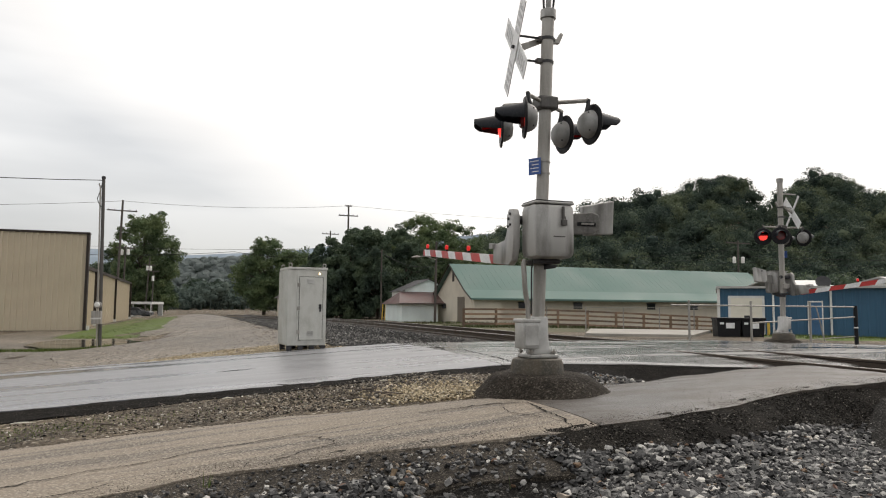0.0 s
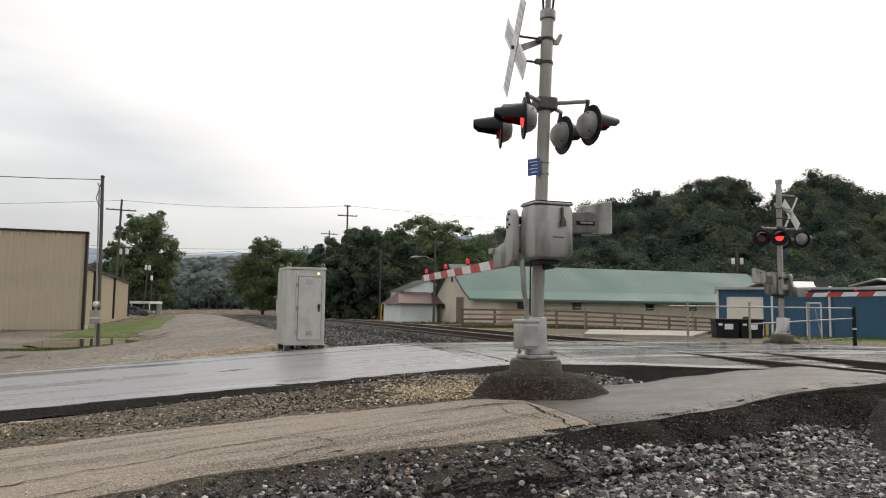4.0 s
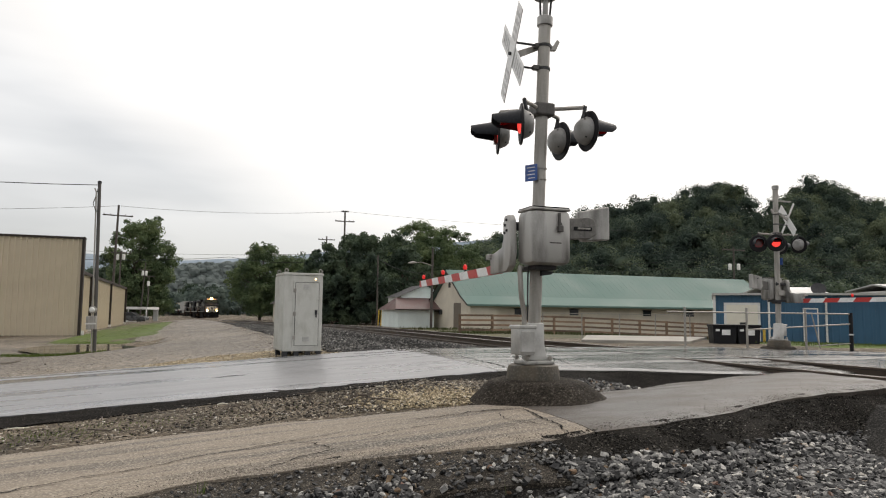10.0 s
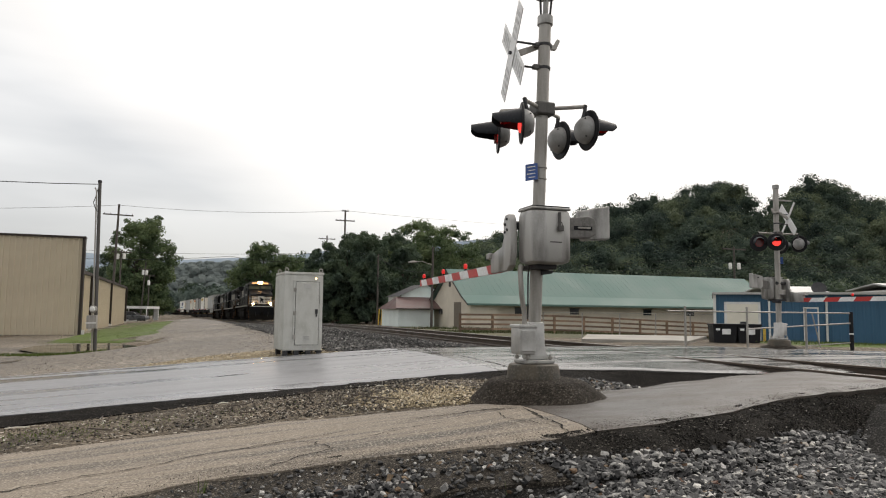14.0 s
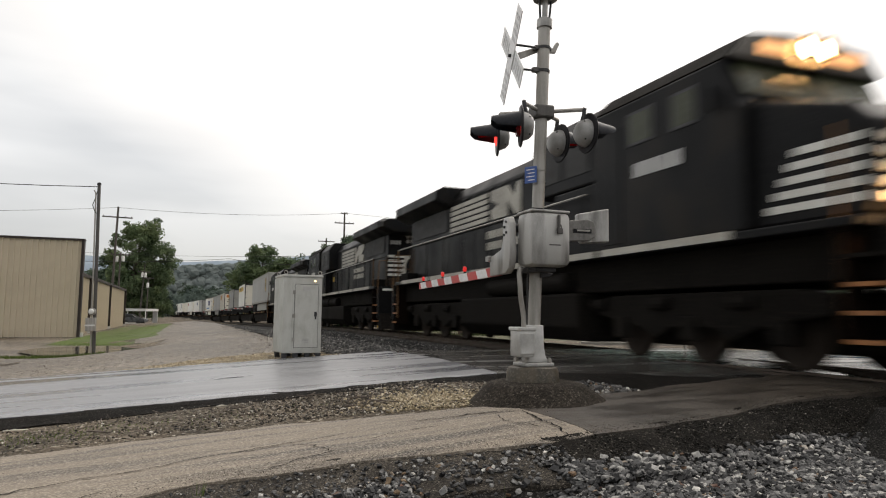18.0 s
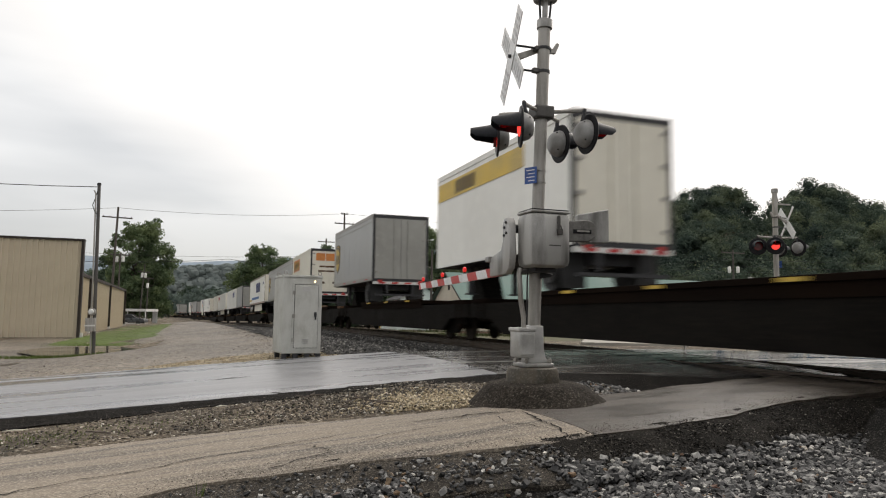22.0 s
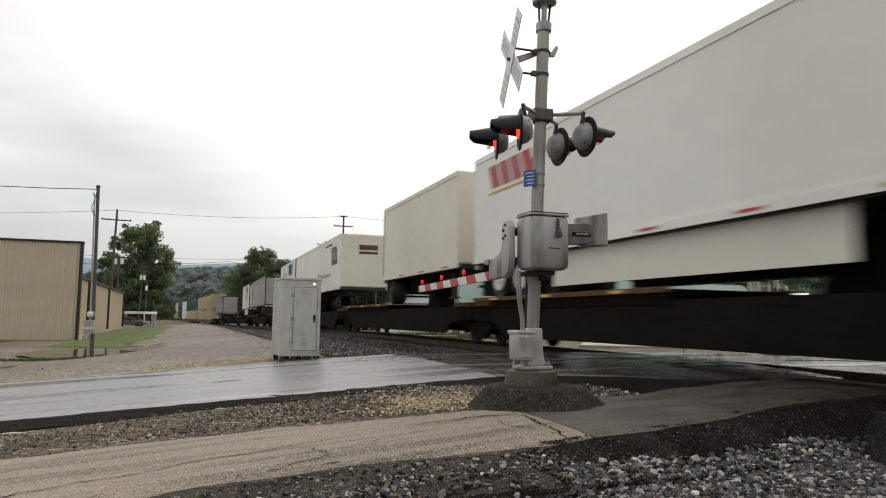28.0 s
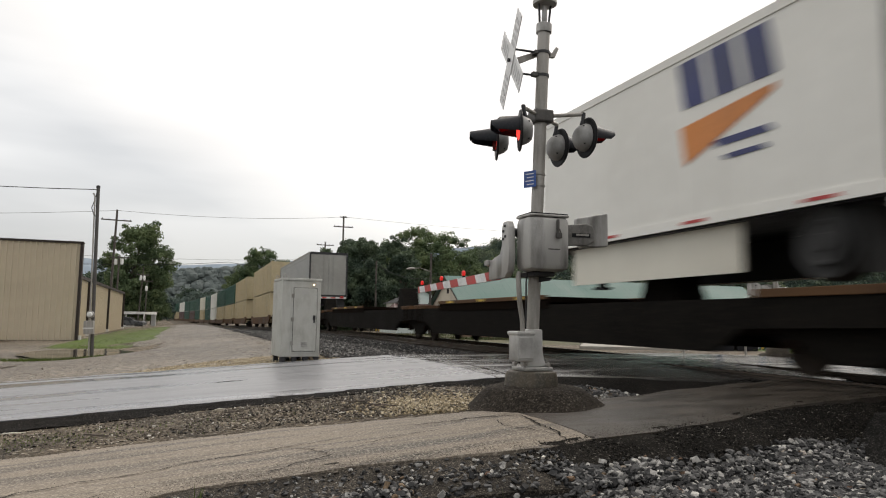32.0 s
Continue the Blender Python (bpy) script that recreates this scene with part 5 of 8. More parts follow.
    guard = part("tail_beam", bx(-0.02, 0.08, -1.25, 1.25, FLOOR - 0.15, FLOOR - 0.03), WHITE_PAINT, t)
    for k in range(4):
        part("red_band", bx(-0.026, -0.018, -1.1 + 0.6 * k, -0.8 + 0.6 * k, FLOOR - 0.13, FLOOR - 0.05), RED_TAPE, guard)
    for s in (-1, 1):
        part("guard_post", bx(0.0, 0.08, s * 0.6 - 0.05, s * 0.6 + 0.05, FLOOR - 0.55, FLOOR), DARK_STEEL, t)
        part("mudflap", bx(0.5, 0.52, s * 0.95 - 0.3, s * 0.95 + 0.3, FLOOR - 0.9, FLOOR - 0.05), RUBBER, t)
    # running gear
    axles = (1.1,) if length < 10 else (1.6, 2.85)
    for a in axles:
        x = door_x + d * a
        axle = part("axle", Shape().tube([(x, -1.0, 1.79), (x, 1.0, 1.79)], 0.08, 8), DARK_STEEL, t)
        for s in (-1, 1):
            part("tyre", TYRE, RUBBER, axle, at=pose(x, s * 0.98, 1.79))
            part("rim", *((RIM_WHITE, WHITE_PAINT) if skin == TRAILER_WHITE and length > 10 else (RIM, RUBBER)), axle, at=pose(x, s * 0.98, 1.79, 0, 0, 0 if s > 0 else 180))
    part("bogie", bx(axles[0] - 0.6, axles[-1] + 0.7, -0.55, 0.55, 1.9, FLOOR - 0.02), DARK_STEEL, t)
    leg = door_x + d * (length - (2.4 if length > 10 else 1.6))
    for s in (-1, 1):
        part("landing_leg", Shape().box(leg - 0.07, leg + 0.07, s * 0.75 - 0.07, s * 0.75 + 0.07, 1.45, FLOOR).box(leg - 0.15, leg + 0.15, s * 0.75 - 0.13, s * 0.75 + 0.13, 1.40, 1.45), DARK_STEEL, t)
        if skirt:
            a, b = door_x + d * (4.2 if length > 10 else 2.7), door_x + d * (length - (1.0 if length < 10 else 4.4 if skin == TRAILER_WHITE else 2.9))
            part("side_skirt", Shape().box(min(a, b), max(a, b), s * 1.06 - 0.015, s * 1.06 + 0.015, 1.50, FLOOR - 0.02), DOOR_GREY if skin == TRAILER_GREY else TRAILER_CREAM, t)
            # Added panel; its black stands for the unlit inner face of the skirt.
            part("skirt_bracing", Shape().box(min(a, b) + 0.03, max(a, b) - 0.03, s * 1.01 - 0.025, s * 1.01 + 0.025, 1.53, FLOOR - 0.03), RUBBER, t)
    part("kingpin_plate", Shape().box(nose_x - d * 1.2 - 0.4, nose_x - d * 1.2 + 0.4, -0.5, 0.5, 2.02, FLOOR - 0.02), DARK_STEEL, t)
    RIDES.append((t, q, False))
    return t


def _quad_box(x, d, y0, y1):
    a, b = sorted((x - 0.02 * d, x + 0.05 * d))
    s = Shape().box(a, b, y0, y1, FLOOR, TOP - 0.16)
    return s.v, s.f


def emblem(x, z=4.1, w=1.05):
    """A shield in brown and yellow, as plain shapes."""
    def shield(k):
        a, c = 0.5 * w * k, x + 0.5 * w
        return [(c - a, z + 0.62 * k), (c - 0.5 * a, z + 0.72 * k), (c, z + 0.75 * k), (c + 0.5 * a, z + 0.72 * k), (c + a, z + 0.62 * k), (c + a, z - 0.05 * k), (c + 0.85 * a, z - 0.38 * k), (c + 0.5 * a, z - 0.62 * k), (c, z - 0.8 * k), (c - 0.5 * a, z - 0.62 * k), (c - 0.85 * a, z - 0.38 * k), (c - a, z - 0.05 * k)]
    c = x + 0.5 * w
    bow = [(c - 0.40 * w, z + 0.30), (c - 0.1 * w, z + 0.48), (c + 0.40 * w, z + 0.56), (c + 0.40 * w, z + 0.62), (c - 0.40 * w, z + 0.60)]
    bars = [[(c + e * w - 0.08 * w, z - 0.30), (c + e * w + 0.08 * w, z - 0.30), (c + e * w + 0.08 * w, z + 0.16), (c + e * w - 0.08 * w, z + 0.16)] for e in (-0.27, 0, 0.27)]
    return [(shield(1.0), 0.0, BROWN_LOGO), (shield(0.9), 0.006, YELLOW_PAINT), (bow, 0.012, BROWN_LOGO)] + [(b, 0.012, BROWN_LOGO) for b in bars]


def wordmark(x, z, w, h, n, m, sl=0.2):
    """Slanted bars in the place of a name."""
    g = w / n
    return [(x + g * k, x + g * (k + 0.78), z, z + h, sl, m) for k in range(n)]


GRIMY_RAIL = mat("grimy_trailer_rail", (0.36, 0.315, 0.26), 0.55, dark=(0.20, 0.165, 0.13), scale=1.5, fine=30, bump=0.1)
L53, L45, L28 = 16.3, 13.5, 8.6
trailer(66.6, L53, TRAILER_GREY, "grey steel-sided road trailer with a brown and yellow emblem", False, emblem(1.7), True, tape=False)
trailer(91.95, L28, TRAILER_WHITE, "short white trailer with a yellow band, doors dark framed", True, [(2.3, 8.5, 4.42, 4.98, 0, YELLOW_PAINT), (5.4, 7.0, 4.5, 4.9, 0, BROWN_LOGO)], end_skin=TRAILER_CREAM, tape=False)
trailer(109.2, L28, TRAILER_GREY, "short grey trailer with a yellow emblem near its end", True, emblem(7.2, 3.8), end_skin=DOOR_GREY)
trailer(126.1, L28, TRAILER_CREAM, "short cream trailer with orange panels on flank and doors", True, [(5.0, 7.9, 4.1, 4.95, 0, ORANGE_PAINT), (5.15, 7.75, 4.22, 4.83, 0, YELLOW_PAINT)] + [(5.3 + 0.42 * k, 5.58 + 0.42 * k, 4.35, 4.7, 0.1, BROWN_LOGO) for k in range(5)], end_skin=TRAILER_CREAM,
        end_logo=[(-0.8, 0.95, 4.45, 4.95, ORANGE_PAINT), (-0.5, 0.7, 4.0, 4.12, RUST_ORANGE), (-0.6, 0.8, 3.7, 3.8, RUST_ORANGE), (-0.9, -0.2, 2.9, 3.05, BROWN_LOGO), (0.3, 0.9, 2.9, 3.05, BROWN_LOGO)])
trailer(135.1, L53 + 0.35, TRAILER_GREY, "long grey trailer with a yellow emblem far along its flank", True, emblem(14.95, 3.9), True, tape=False)
trailer(154.6, L53, TRAILER_WHITE, "long white trailer with a navy wordmark and blue stripe", False, wordmark(4.6, 3.6, 4.3, 1.05, 5, NAVY_PAINT, 0.35) + [(5.4, 13.2, 2.85, 3.12, 0.4, BLUE_PAINT), (13.3, 16.0, 2.72, 2.92, 0.2, YELLOW_PAINT), (1.0, 1.9, 4.3, 4.55, 0.1, NAVY_PAINT)], True, rail=GRIMY_RAIL,
        end_logo=[(-0.9, 0.6, 4.4, 4.55, NAVY_PAINT)])
trailer(180.5, L28, TRAILER_GREY, "short grey trailer with plain flanks", True, end_skin=DOOR_GREY)
trailer(189.8, L53, TRAILER_WHITE, "long white trailer with a navy wordmark high on its flank", False, wordmark(3.0, 4.0, 3.0, 0.75, 4, NAVY_PAINT), False)
trailer(208.8, L53, TRAILER_WHITE, "long white trailer with a red wordmark and skirts", False, wordmark(12.6, 4.25, 2.6, 0.62, 4, RED_PAINT, 0.25) + [(12.7, 15.3, 4.10, 4.15, 0, YELLOW_PAINT), (12.3, 12.5, 3.95, 4.6, 0.2, RED_PAINT)], True)
trailer(226.4, L28, TRAILER_CREAM, "short plain off-white trailer", False, end_skin=TRAILER_WHITE)
trailer(243.8, L53, TRAILER_WHITE, "long white trailer with dark square logo and grey swoosh", False, [(0.9, 2.4, 3.7, 4.7, 0.2, BROWN_LOGO), (1.25, 2.1, 3.95, 4.4, 0.1, TRAILER_WHITE), (2.6, 5.8, 3.1, 3.28, 0.3, TRAILER_GREY), (2.4, 4.4, 4.85, 4.95, 0, DARK_STEEL)], False, nose_logo=[(-0.75, 0.3, 4.42, 4.7, BROWN_LOGO), (-0.75, 0.3, 4.2, 4.34, RUST_ORANGE)], end_logo=[(-0.7, 0.7, 4.0, 4.6, BROWN_LOGO), (-0.4, 0.4, 4.15, 4.45, TRAILER_WHITE)])


def navy_pup(q):
    trailer(q, L28, TRAILER_WHITE, "short white trailer with navy letters and orange swoosh", True, wordmark(1.7, 4.25, 2.1, 0.8, 3, NAVY_PAINT, 0.15) + [([(3.75, 3.95), (1.75, 4.12), (1.75, 4.02), (3.65, 3.30)], 0.0, ORANGE_PAINT), (1.8, 2.9, 3.45, 3.56, 0.1, NAVY_PAINT), (1.9, 2.7, 3.22, 3.30, 0.1, NAVY_PAINT)], True, end_skin=TRAILER_WHITE,
            end_logo=[(-0.8, 0.8, 4.5, 4.9, NAVY_PAINT), (-0.5, 0.6, 4.25, 4.35, ORANGE_PAINT)])


navy_pup(260.6)
trailer(281.25, L45 + 0.35, TRAILER_GREY, "grey trailer with a small yellow emblem, doors leading", True, emblem(12.2, 3.9, 0.9), end_skin=DOOR_GREY)
navy_pup(297.6)
trailer(339.2, 15.6, TRAILER_GREY, "grey ribbed trailer with plain doors", True, end_skin=DOOR_GREY, ribs=32, tape=False)


# ---- double-stack well cars ----
def container(t_label, q, length, z0, m, label):
    t = thing("container", label, "container", group="stacked containers")
    part("body", Shape().box(0.03, length - 0.03, -1.26, 1.26, z0 + 0.05, z0 + 2.96), m, t)
    for s in (-1, 1):
        ribs = Shape()
        for k in range(int(length / 0.6)):
            ribs.box(0.25 + 0.6 * k, 0.5 + 0.6 * k, s * 1.27 - 0.02, s * 1.27 + 0.02, z0 + 0.15, z0 + 2.85)
        part("corrugation", ribs, m, t)
        for x in (0.08, length - 0.08):
            part("corner_post", Shape().box(x - 0.08, x + 0.08, s * 1.25 - 0.05, s * 1.25 + 0.05, z0, z0 + 3.0), m, t)
        part("lock_rod", Shape().box(-0.03, 0.0, s * 0.4 - 0.02, s * 0.4 + 0.02, z0 + 0.1, z0 + 2.9), GALV, t)
    RIDES.append((t, q, False))


def well_car(q, length):
    t = thing("well_car", "rust-brown well car carrying two stacked containers", "well car", group="well cars")
    for s in (-1, 1):
        part("well_side", Shape().prism([(0.8, 1.25), (2.0, 1.25), (2.4, 1.1), (length - 2.4, 1.1), (length - 2.0, 1.25), (length - 0.8, 1.25), (length - 0.8, 0.85), (length - 2.2, 0.4), (2.2, 0.4), (0.8, 0.85)], s * 1.38 - 0.06, s * 1.38 + 0.06), RUST_ORANGE, t)
    for a, b in ((0.1, 1.9), (length - 1.9, length - 0.1)):
        part("end_platform", Shape().box(a, b, -1.3, 1.3, 0.85, 1.05), RUST_BROWN, t)
    part("well_floor", Shape().box(1.9, length - 1.9, -1.3, 1.3, 0.38, 0.46), RUST_BROWN, t)
    for u in (0.9, length - 0.9):
        for s in (-1, 1):
            f = part("truck_side", Shape().box(u - 1.0, u + 1.0, s * 1.0 - 0.08, s * 1.0 + 0.08, 0.35, 0.75), LOCO_DIRT, t, bevel=0.03)
            for d in (-0.85, 0.85):
                part("wheel", FLAT_WHEEL, WHEEL_RUST, f, at=pose(u + d, s * 0.78, 0.43))
    RIDES.append((t, q, False))


STACK = [(361.6, "tan", "tan", 17.0), (386.0, "tan", "tan", 17.0), (404.4, "green", "tan", 16.4), (421.6, "green", "tan", 16.4), (439.0, "white", "white", 13.4),
         (453.0, "green", "green", 13.4), (467.4, "cream", "tan", 13.4), (481.8, "green", "green", 14.0), (496.6, "green", "red", 16.0), (513.6, "green", "green", 16.0), (531.0, "white", "red", 16.0), (548.0, "green", "tan", 16.0)]
BOX = {"tan": BOX_TAN, "green": BOX_GREEN, "white": TRAILER_WHITE, "cream": TRAILER_CREAM, "red": RED_ROOF}
for q0, up, base, ln in STACK:
    well_car(q0 - 1.9, ln + 3.0 if ln > 15 else ln + 2.0)
    container("", q0, ln, 3.5, BOX[up], up + " corrugated container on top of another")
    container("", q0 + 0.3, ln - 0.6, 0.47, BOX[base], base + " corrugated container low in a well car")

# ---- crossing signals ----
FLASHERS = []  # (shutter, axis pose, on first)
GATES = []  # (gate arm, pose when down)


def lamp_unit(t, x, y, z, face, first):
    """A round flashing lamp at x, y, z whose lens faces the heading face (degrees from +x); its shutter turns edge-on to show the lamp."""
    at = pose(x, y, z, 0, 0, face)
    body = part("lamp_housing", Shape().lathe([(0.03, -0.12), (0.09, -0.11), (0.125, -0.075), (0.148, -0.02), (0.148, 0.02)], 24, pose(0, 0, 0, 0, 90)), LAMP_GREY, t, "grey domed lamp housing", smooth=True, at=at)
    part("background_disc", Shape().lathe([(0.205, 0.0), (0.216, 0.01), (0.205, 0.022)], 28, pose(0, 0, 0, 0, 90)), BLACK, body, smooth=True)
    hood = Shape()
    n, vs, fs = 18, [], []
    for k in range(n + 1):
        a = math.radians(-14 + 208 * k / n)
        reach = 0.22 + 0.07 * step(-0.5, 0.4, math.sin(a))
        for r, x0 in ((0.150, 0.02), (0.143, 0.02)):
            vs += [(x0, math.cos(a) * r, math.sin(a) * r), (x0 + reach, math.cos(a) * r * 0.66, math.sin(a) * r * 0.60 + 0.012)]
    for k in range(n):
        o = 4 * k
        fs += [(o, o + 4, o + 5, o + 1), (o + 2, o + 3, o + 7, o + 6), (o + 1, o + 5, o + 7, o + 3)]
    hood.add(vs, fs)
    part("hood", hood, HOOD_BLACK, body, smooth=True)
    for a in (0.6, 2.2, 3.9, 5.4):
        part("housing_screw", Shape().lathe([(0.009, 0.0), (0.009, 0.012), (0.004, 0.015)], 8, pose(-0.062, 0.128 * math.cos(a), 0.128 * math.sin(a), 0, -90)), DARK_STEEL, body)
    part("red_lamp", Shape().lathe([(0.10, 0.022), (0.088, 0.034), (0.055, 0.044), (0.01, 0.048)], 24, pose(0, 0, 0, 0, 90)), LIT_LENS, body, "lit red lamp", smooth=True)
    rest = at @ pose(0.054, 0, 0.085)
    blade = part("shutter", Shape().lathe([(0.02, -0.003), (0.101, -0.003), (0.104, -0.030), (0.107, -0.030), (0.106, 0.003), (0.02, 0.003)], 24, pose(0, 0, -0.085, 0, 90)), LENS, t, "dark red shutter", at=rest)
    part("bracket", Shape().tube([(-0.05, 0, 0.13), (-0.03, 0, 0.19), (-0.02, 0, 0.265)], 0.022, 8), DARK_STEEL, body)
    FLASHERS.append((blade, rest, first))


def crossbuck(t, x, y, z, turn, wide=(0.11, 0.11)):
    for k, tilt in enumerate((45, -45)):
        at = pose(x + 0.012 * k, y, z, 0, 0, turn) @ pose(0, 0, 0, tilt)
        blade = part("crossbuck_blade", Shape().box(-0.005, 0.005, -wide[k], wide[k], -0.53, 0.53), WHITE, t, "white crossbuck blade", bevel=0.003, at=at)
        # A narrow blade stands in for the far mast's diagonal strut.
        if wide[k] < 0.1:
            continue
        # two words that stand one on each arm, as bars
        for a, b, n in ((0.15, 0.48, 4), (-0.48, -0.15, 4)):
            for i in range(n):
                zz = a + (b - a) * (i + 0.15) / n
                part("letter_bar", Shape().box(-0.008, -0.005, -0.065, 0.065, zz, zz + (b - a) * 0.5 / n), CROSS_BAR, blade)
    part("crossbuck_bolt", Shape().lathe([(0.02, -0.03), (0.02, 0.03)], 10, pose(x, y, z, 0, 90)), DARK_STEEL, t)


def gate(t, pivot, turn, length, lamps, label):
    """The gate arm with its bracket; local x is the shaft, y the way of the arm."""
    rest = pose(*pivot, 0, 0, turn)
    arm = part("gate_arm", Shape().prism([(-0.10, 0.05), (-0.05, 0.11), (0.06, 0.11), (0.11, 0.04), (0.10, -0.12), (0.16, -0.21), (0.55, -0.27), (0.55, -0.47), (0.02, -0.47), (-0.08, -0.42), (-0.13, -0.28)], -0.045, 0.03, "x"), ALU, t, label, bevel=0.012, at=rest, smooth=True)
    for a, b in ((-0.02, 0.06), (0.03, 0.01), (-0.03, -0.05), (0.04, -0.07)):
        part("pivot_bolt", Shape().lathe([(0.014, 0.0), (0.014, 0.014), (0.006, 0.018)], 8, pose(-0.045, a, b, 0, -90)), DARK_STEEL, arm)
    part("arm_clamp", Shape().box(-0.075, 0.05, 0.50, 0.62, -0.31, -0.25), ALU, arm, bevel=0.008)
    part("shaft", Shape().tube([(-0.04, 0, 0), (0.30, 0, 0)], 0.045, 12), DARK_STEEL, arm)
    y, k = 0.30, 0
    while y < length:
        y1 = min(y + 0.405, length)
        sl = 0.09 if y1 < length else 0.0
        s0 = 0.09 if k else 0.0
        part("stripe", Shape().prism([(y, -0.475), (y1, -0.475), (y1 + sl, -0.375), (y + s0, -0.375)], -0.017, 0.017, "x"), WHITE if k % 2 else RED_TAPE, arm)
        y, k = y1, k + 1
    for ly in lamps:
        lamp = part("gate_lamp", Shape().lathe([(0.012, -0.352), (0.022, -0.345), (0.026, -0.318), (0.022, -0.292), (0.008, -0.284)], 12, pose(0, ly, 0)), SMALL_LIT, arm, "lit red gate lamp", smooth=True)
        part("lamp_stem", Shape().box(-0.012, 0.012, ly - 0.02, ly + 0.02, -0.376, -0.350), BLACK, arm)
    part("counterweight_arm", Shape().prism([(0.30, 0.05), (0.78, 0.10), (0.85, 0.08), (0.88, 0.01), (0.87, -0.08), (0.80, -0.125), (0.30, -0.15)], -0.19, -0.14), WEIGHT_GREY, arm, bevel=0.01)
    part("arm_slot", Shape().box(0.62, 0.82, -0.198, -0.19, -0.045, -0.005), BLACK, arm)
    part("slot_plate", Shape().box(0.66, 0.80, -0.204, -0.197, -0.03, -0.012), GALV, arm)
    part("counterweight", Shape().prism([(0.71, 0.165), (1.06, 0.235), (1.06, -0.12), (0.76, -0.145), (0.71, -0.08)], -0.12, -0.02), ALU, arm, bevel=0.014)
    part("weight_bolt", Shape().lathe([(0.014, -0.13), (0.014, -0.1)], 8, pose(0.99, 0, 0.12, 90)), DARK_STEEL, arm)
    GATES.append((arm, rest))
    return arm


def bell_top(t, up):
    part("bell_stem", Shape().tube([up(3.72), up(3.95)], 0.03, 10), ALU, t)
    part("bell", Shape().lathe([(0.03, 0), (0.13, 0.0), (0.135, 0.03), (0.10, 0.10), (0.04, 0.13)], 20, Matrix.Translation(up(3.95))), ALU, t, smooth=True)
    for d in (-0.055, 0.055):
        part("bell_strut", Shape().tube([up(3.74) + Vector((d, 0, 0)), up(3.96) + Vector((d * 1.3, 0, 0))], 0.012, 6), DARK_STEEL, t)


def signal(name, at, lean, lamps, buck, gate_spec, label, bell=True, high=3.72):
    """A mast with lamps, crossbuck and gate; local x and y lie flat, z is up from the foundation's top."""
    t = thing(name, label, "crossing signal", at=at, group="crossing signals")
    tip = pose(0, 0, 0, 0, lean)

    def up(z):
        return tip @ Vector((0, 0, z))

    mast = part("mast", Shape().tube([up(0.36), up(high)], 0.066, 20), GALV, t, "weathered galvanised mast", smooth=True)
    part("mast_collar", Shape().tube([up(high - 0.10), up(high - 0.09), up(high), up(high + 0.01)], [0.07, 0.085, 0.085, 0.07], 20), ALU, t, smooth=True)
    if bell:
        bell_top(t, up)
    # base casting with its junction box
    part("base_casting", Shape().prism([(-0.09, 0.04), (0.15, 0.04), (0.11, 0.10), (0.09, 0.20), (0.085, 0.42), (-0.085, 0.42), (-0.085, 0.10)], -0.09, 0.09), BASE_ALU, t, bevel=0.015, smooth=True)
    part("base_plate", Shape().box(-0.16, 0.18, -0.14, 0.14, 0.0, 0.04), ALU, t, bevel=0.012)
    box = part("junction_box", Shape().box(-0.25, -0.07, -0.20, 0.02, 0.10, 0.38), BASE_ALU, t, bevel=0.02, smooth=True)
    part("box_lid", Shape().box(-0.262, -0.06, -0.21, 0.03, 0.36, 0.40), BASE_ALU, box, bevel=0.012)
    part("box_door", Shape().box(-0.235, -0.085, -0.212, -0.2, 0.13, 0.34), BASE_ALU, box, bevel=0.006)
    for d in (-0.13, 0.13):
        for e in (-0.12, 0.12):
            part("anchor_bolt", Shape().tube([(d, e, 0.0), (d, e, 0.09)], 0.014, 8).lathe([(0.028, 0.05), (0.028, 0.075)], 6, Matrix.Translation((d, e, 0))), GALV, t)
    # gate mechanism
    mz = 1.295
    off = up(mz).x - 0.05
    mech = part("mechanism_box", Shape().box(-0.225 + off, 0.235 + off, -0.40, -0.06, mz - 0.29, mz + 0.26), ALU, t, "cast aluminium gate mechanism box", bevel=0.065, smooth=True)
    part("mechanism_lid", Shape().box(-0.215 + off, 0.225 + off, -0.395, -0.065, mz + 0.25, mz + 0.278), ALU, mech, bevel=0.012)
    part("lid_gasket", Shape().box(-0.20 + off, 0.21 + off, -0.385, -0.075, mz + 0.278, mz + 0.288), BLACK, mech)
    part("hasp", Shape().box(0.07 + off, 0.092 + off, -0.43, -0.40, mz + 0.08, mz + 0.225), CONDUIT_DARK, mech, bevel=0.004)
    part("padlock", Shape().box(0.06 + off, 0.115 + off, -0.44, -0.405, mz + 0.035, mz + 0.09).tube([(0.065 + off, -0.42, mz + 0.085), (0.075 + off, -0.42, mz + 0.125), (0.10 + off, -0.42, mz + 0.125), (0.11 + off, -0.42, mz + 0.085)], 0.006, 6), CONDUIT_DARK, mech, bevel=0.004)
    part("maker_plate", Shape().box(-0.02 + off, 0.11 + off, -0.4025, -0.398, mz - 0.082, mz - 0.07), CONDUIT_DARK, mech)
    part("mount_plate", Shape().box(-0.10 + off, 0.14 + off, -0.25, 0.12, mz - 0.335, mz - 0.29), DARK_STEEL, t, bevel=0.01)
    part("mount_bracket", Shape().prism([(0.05 + off, mz - 0.335), (0.20 + off, mz - 0.335), (0.18 + off, mz - 0.37), (0.05 + off, mz - 0.39)], -0.08, 0.10), DARK_STEEL, t, bevel=0.008)
    part("mast_clamp", Shape().box(-0.10 + off, 0.10 + off, -0.10, 0.10, mz - 0.18, mz - 0.05), GALV, t, bevel=0.01)
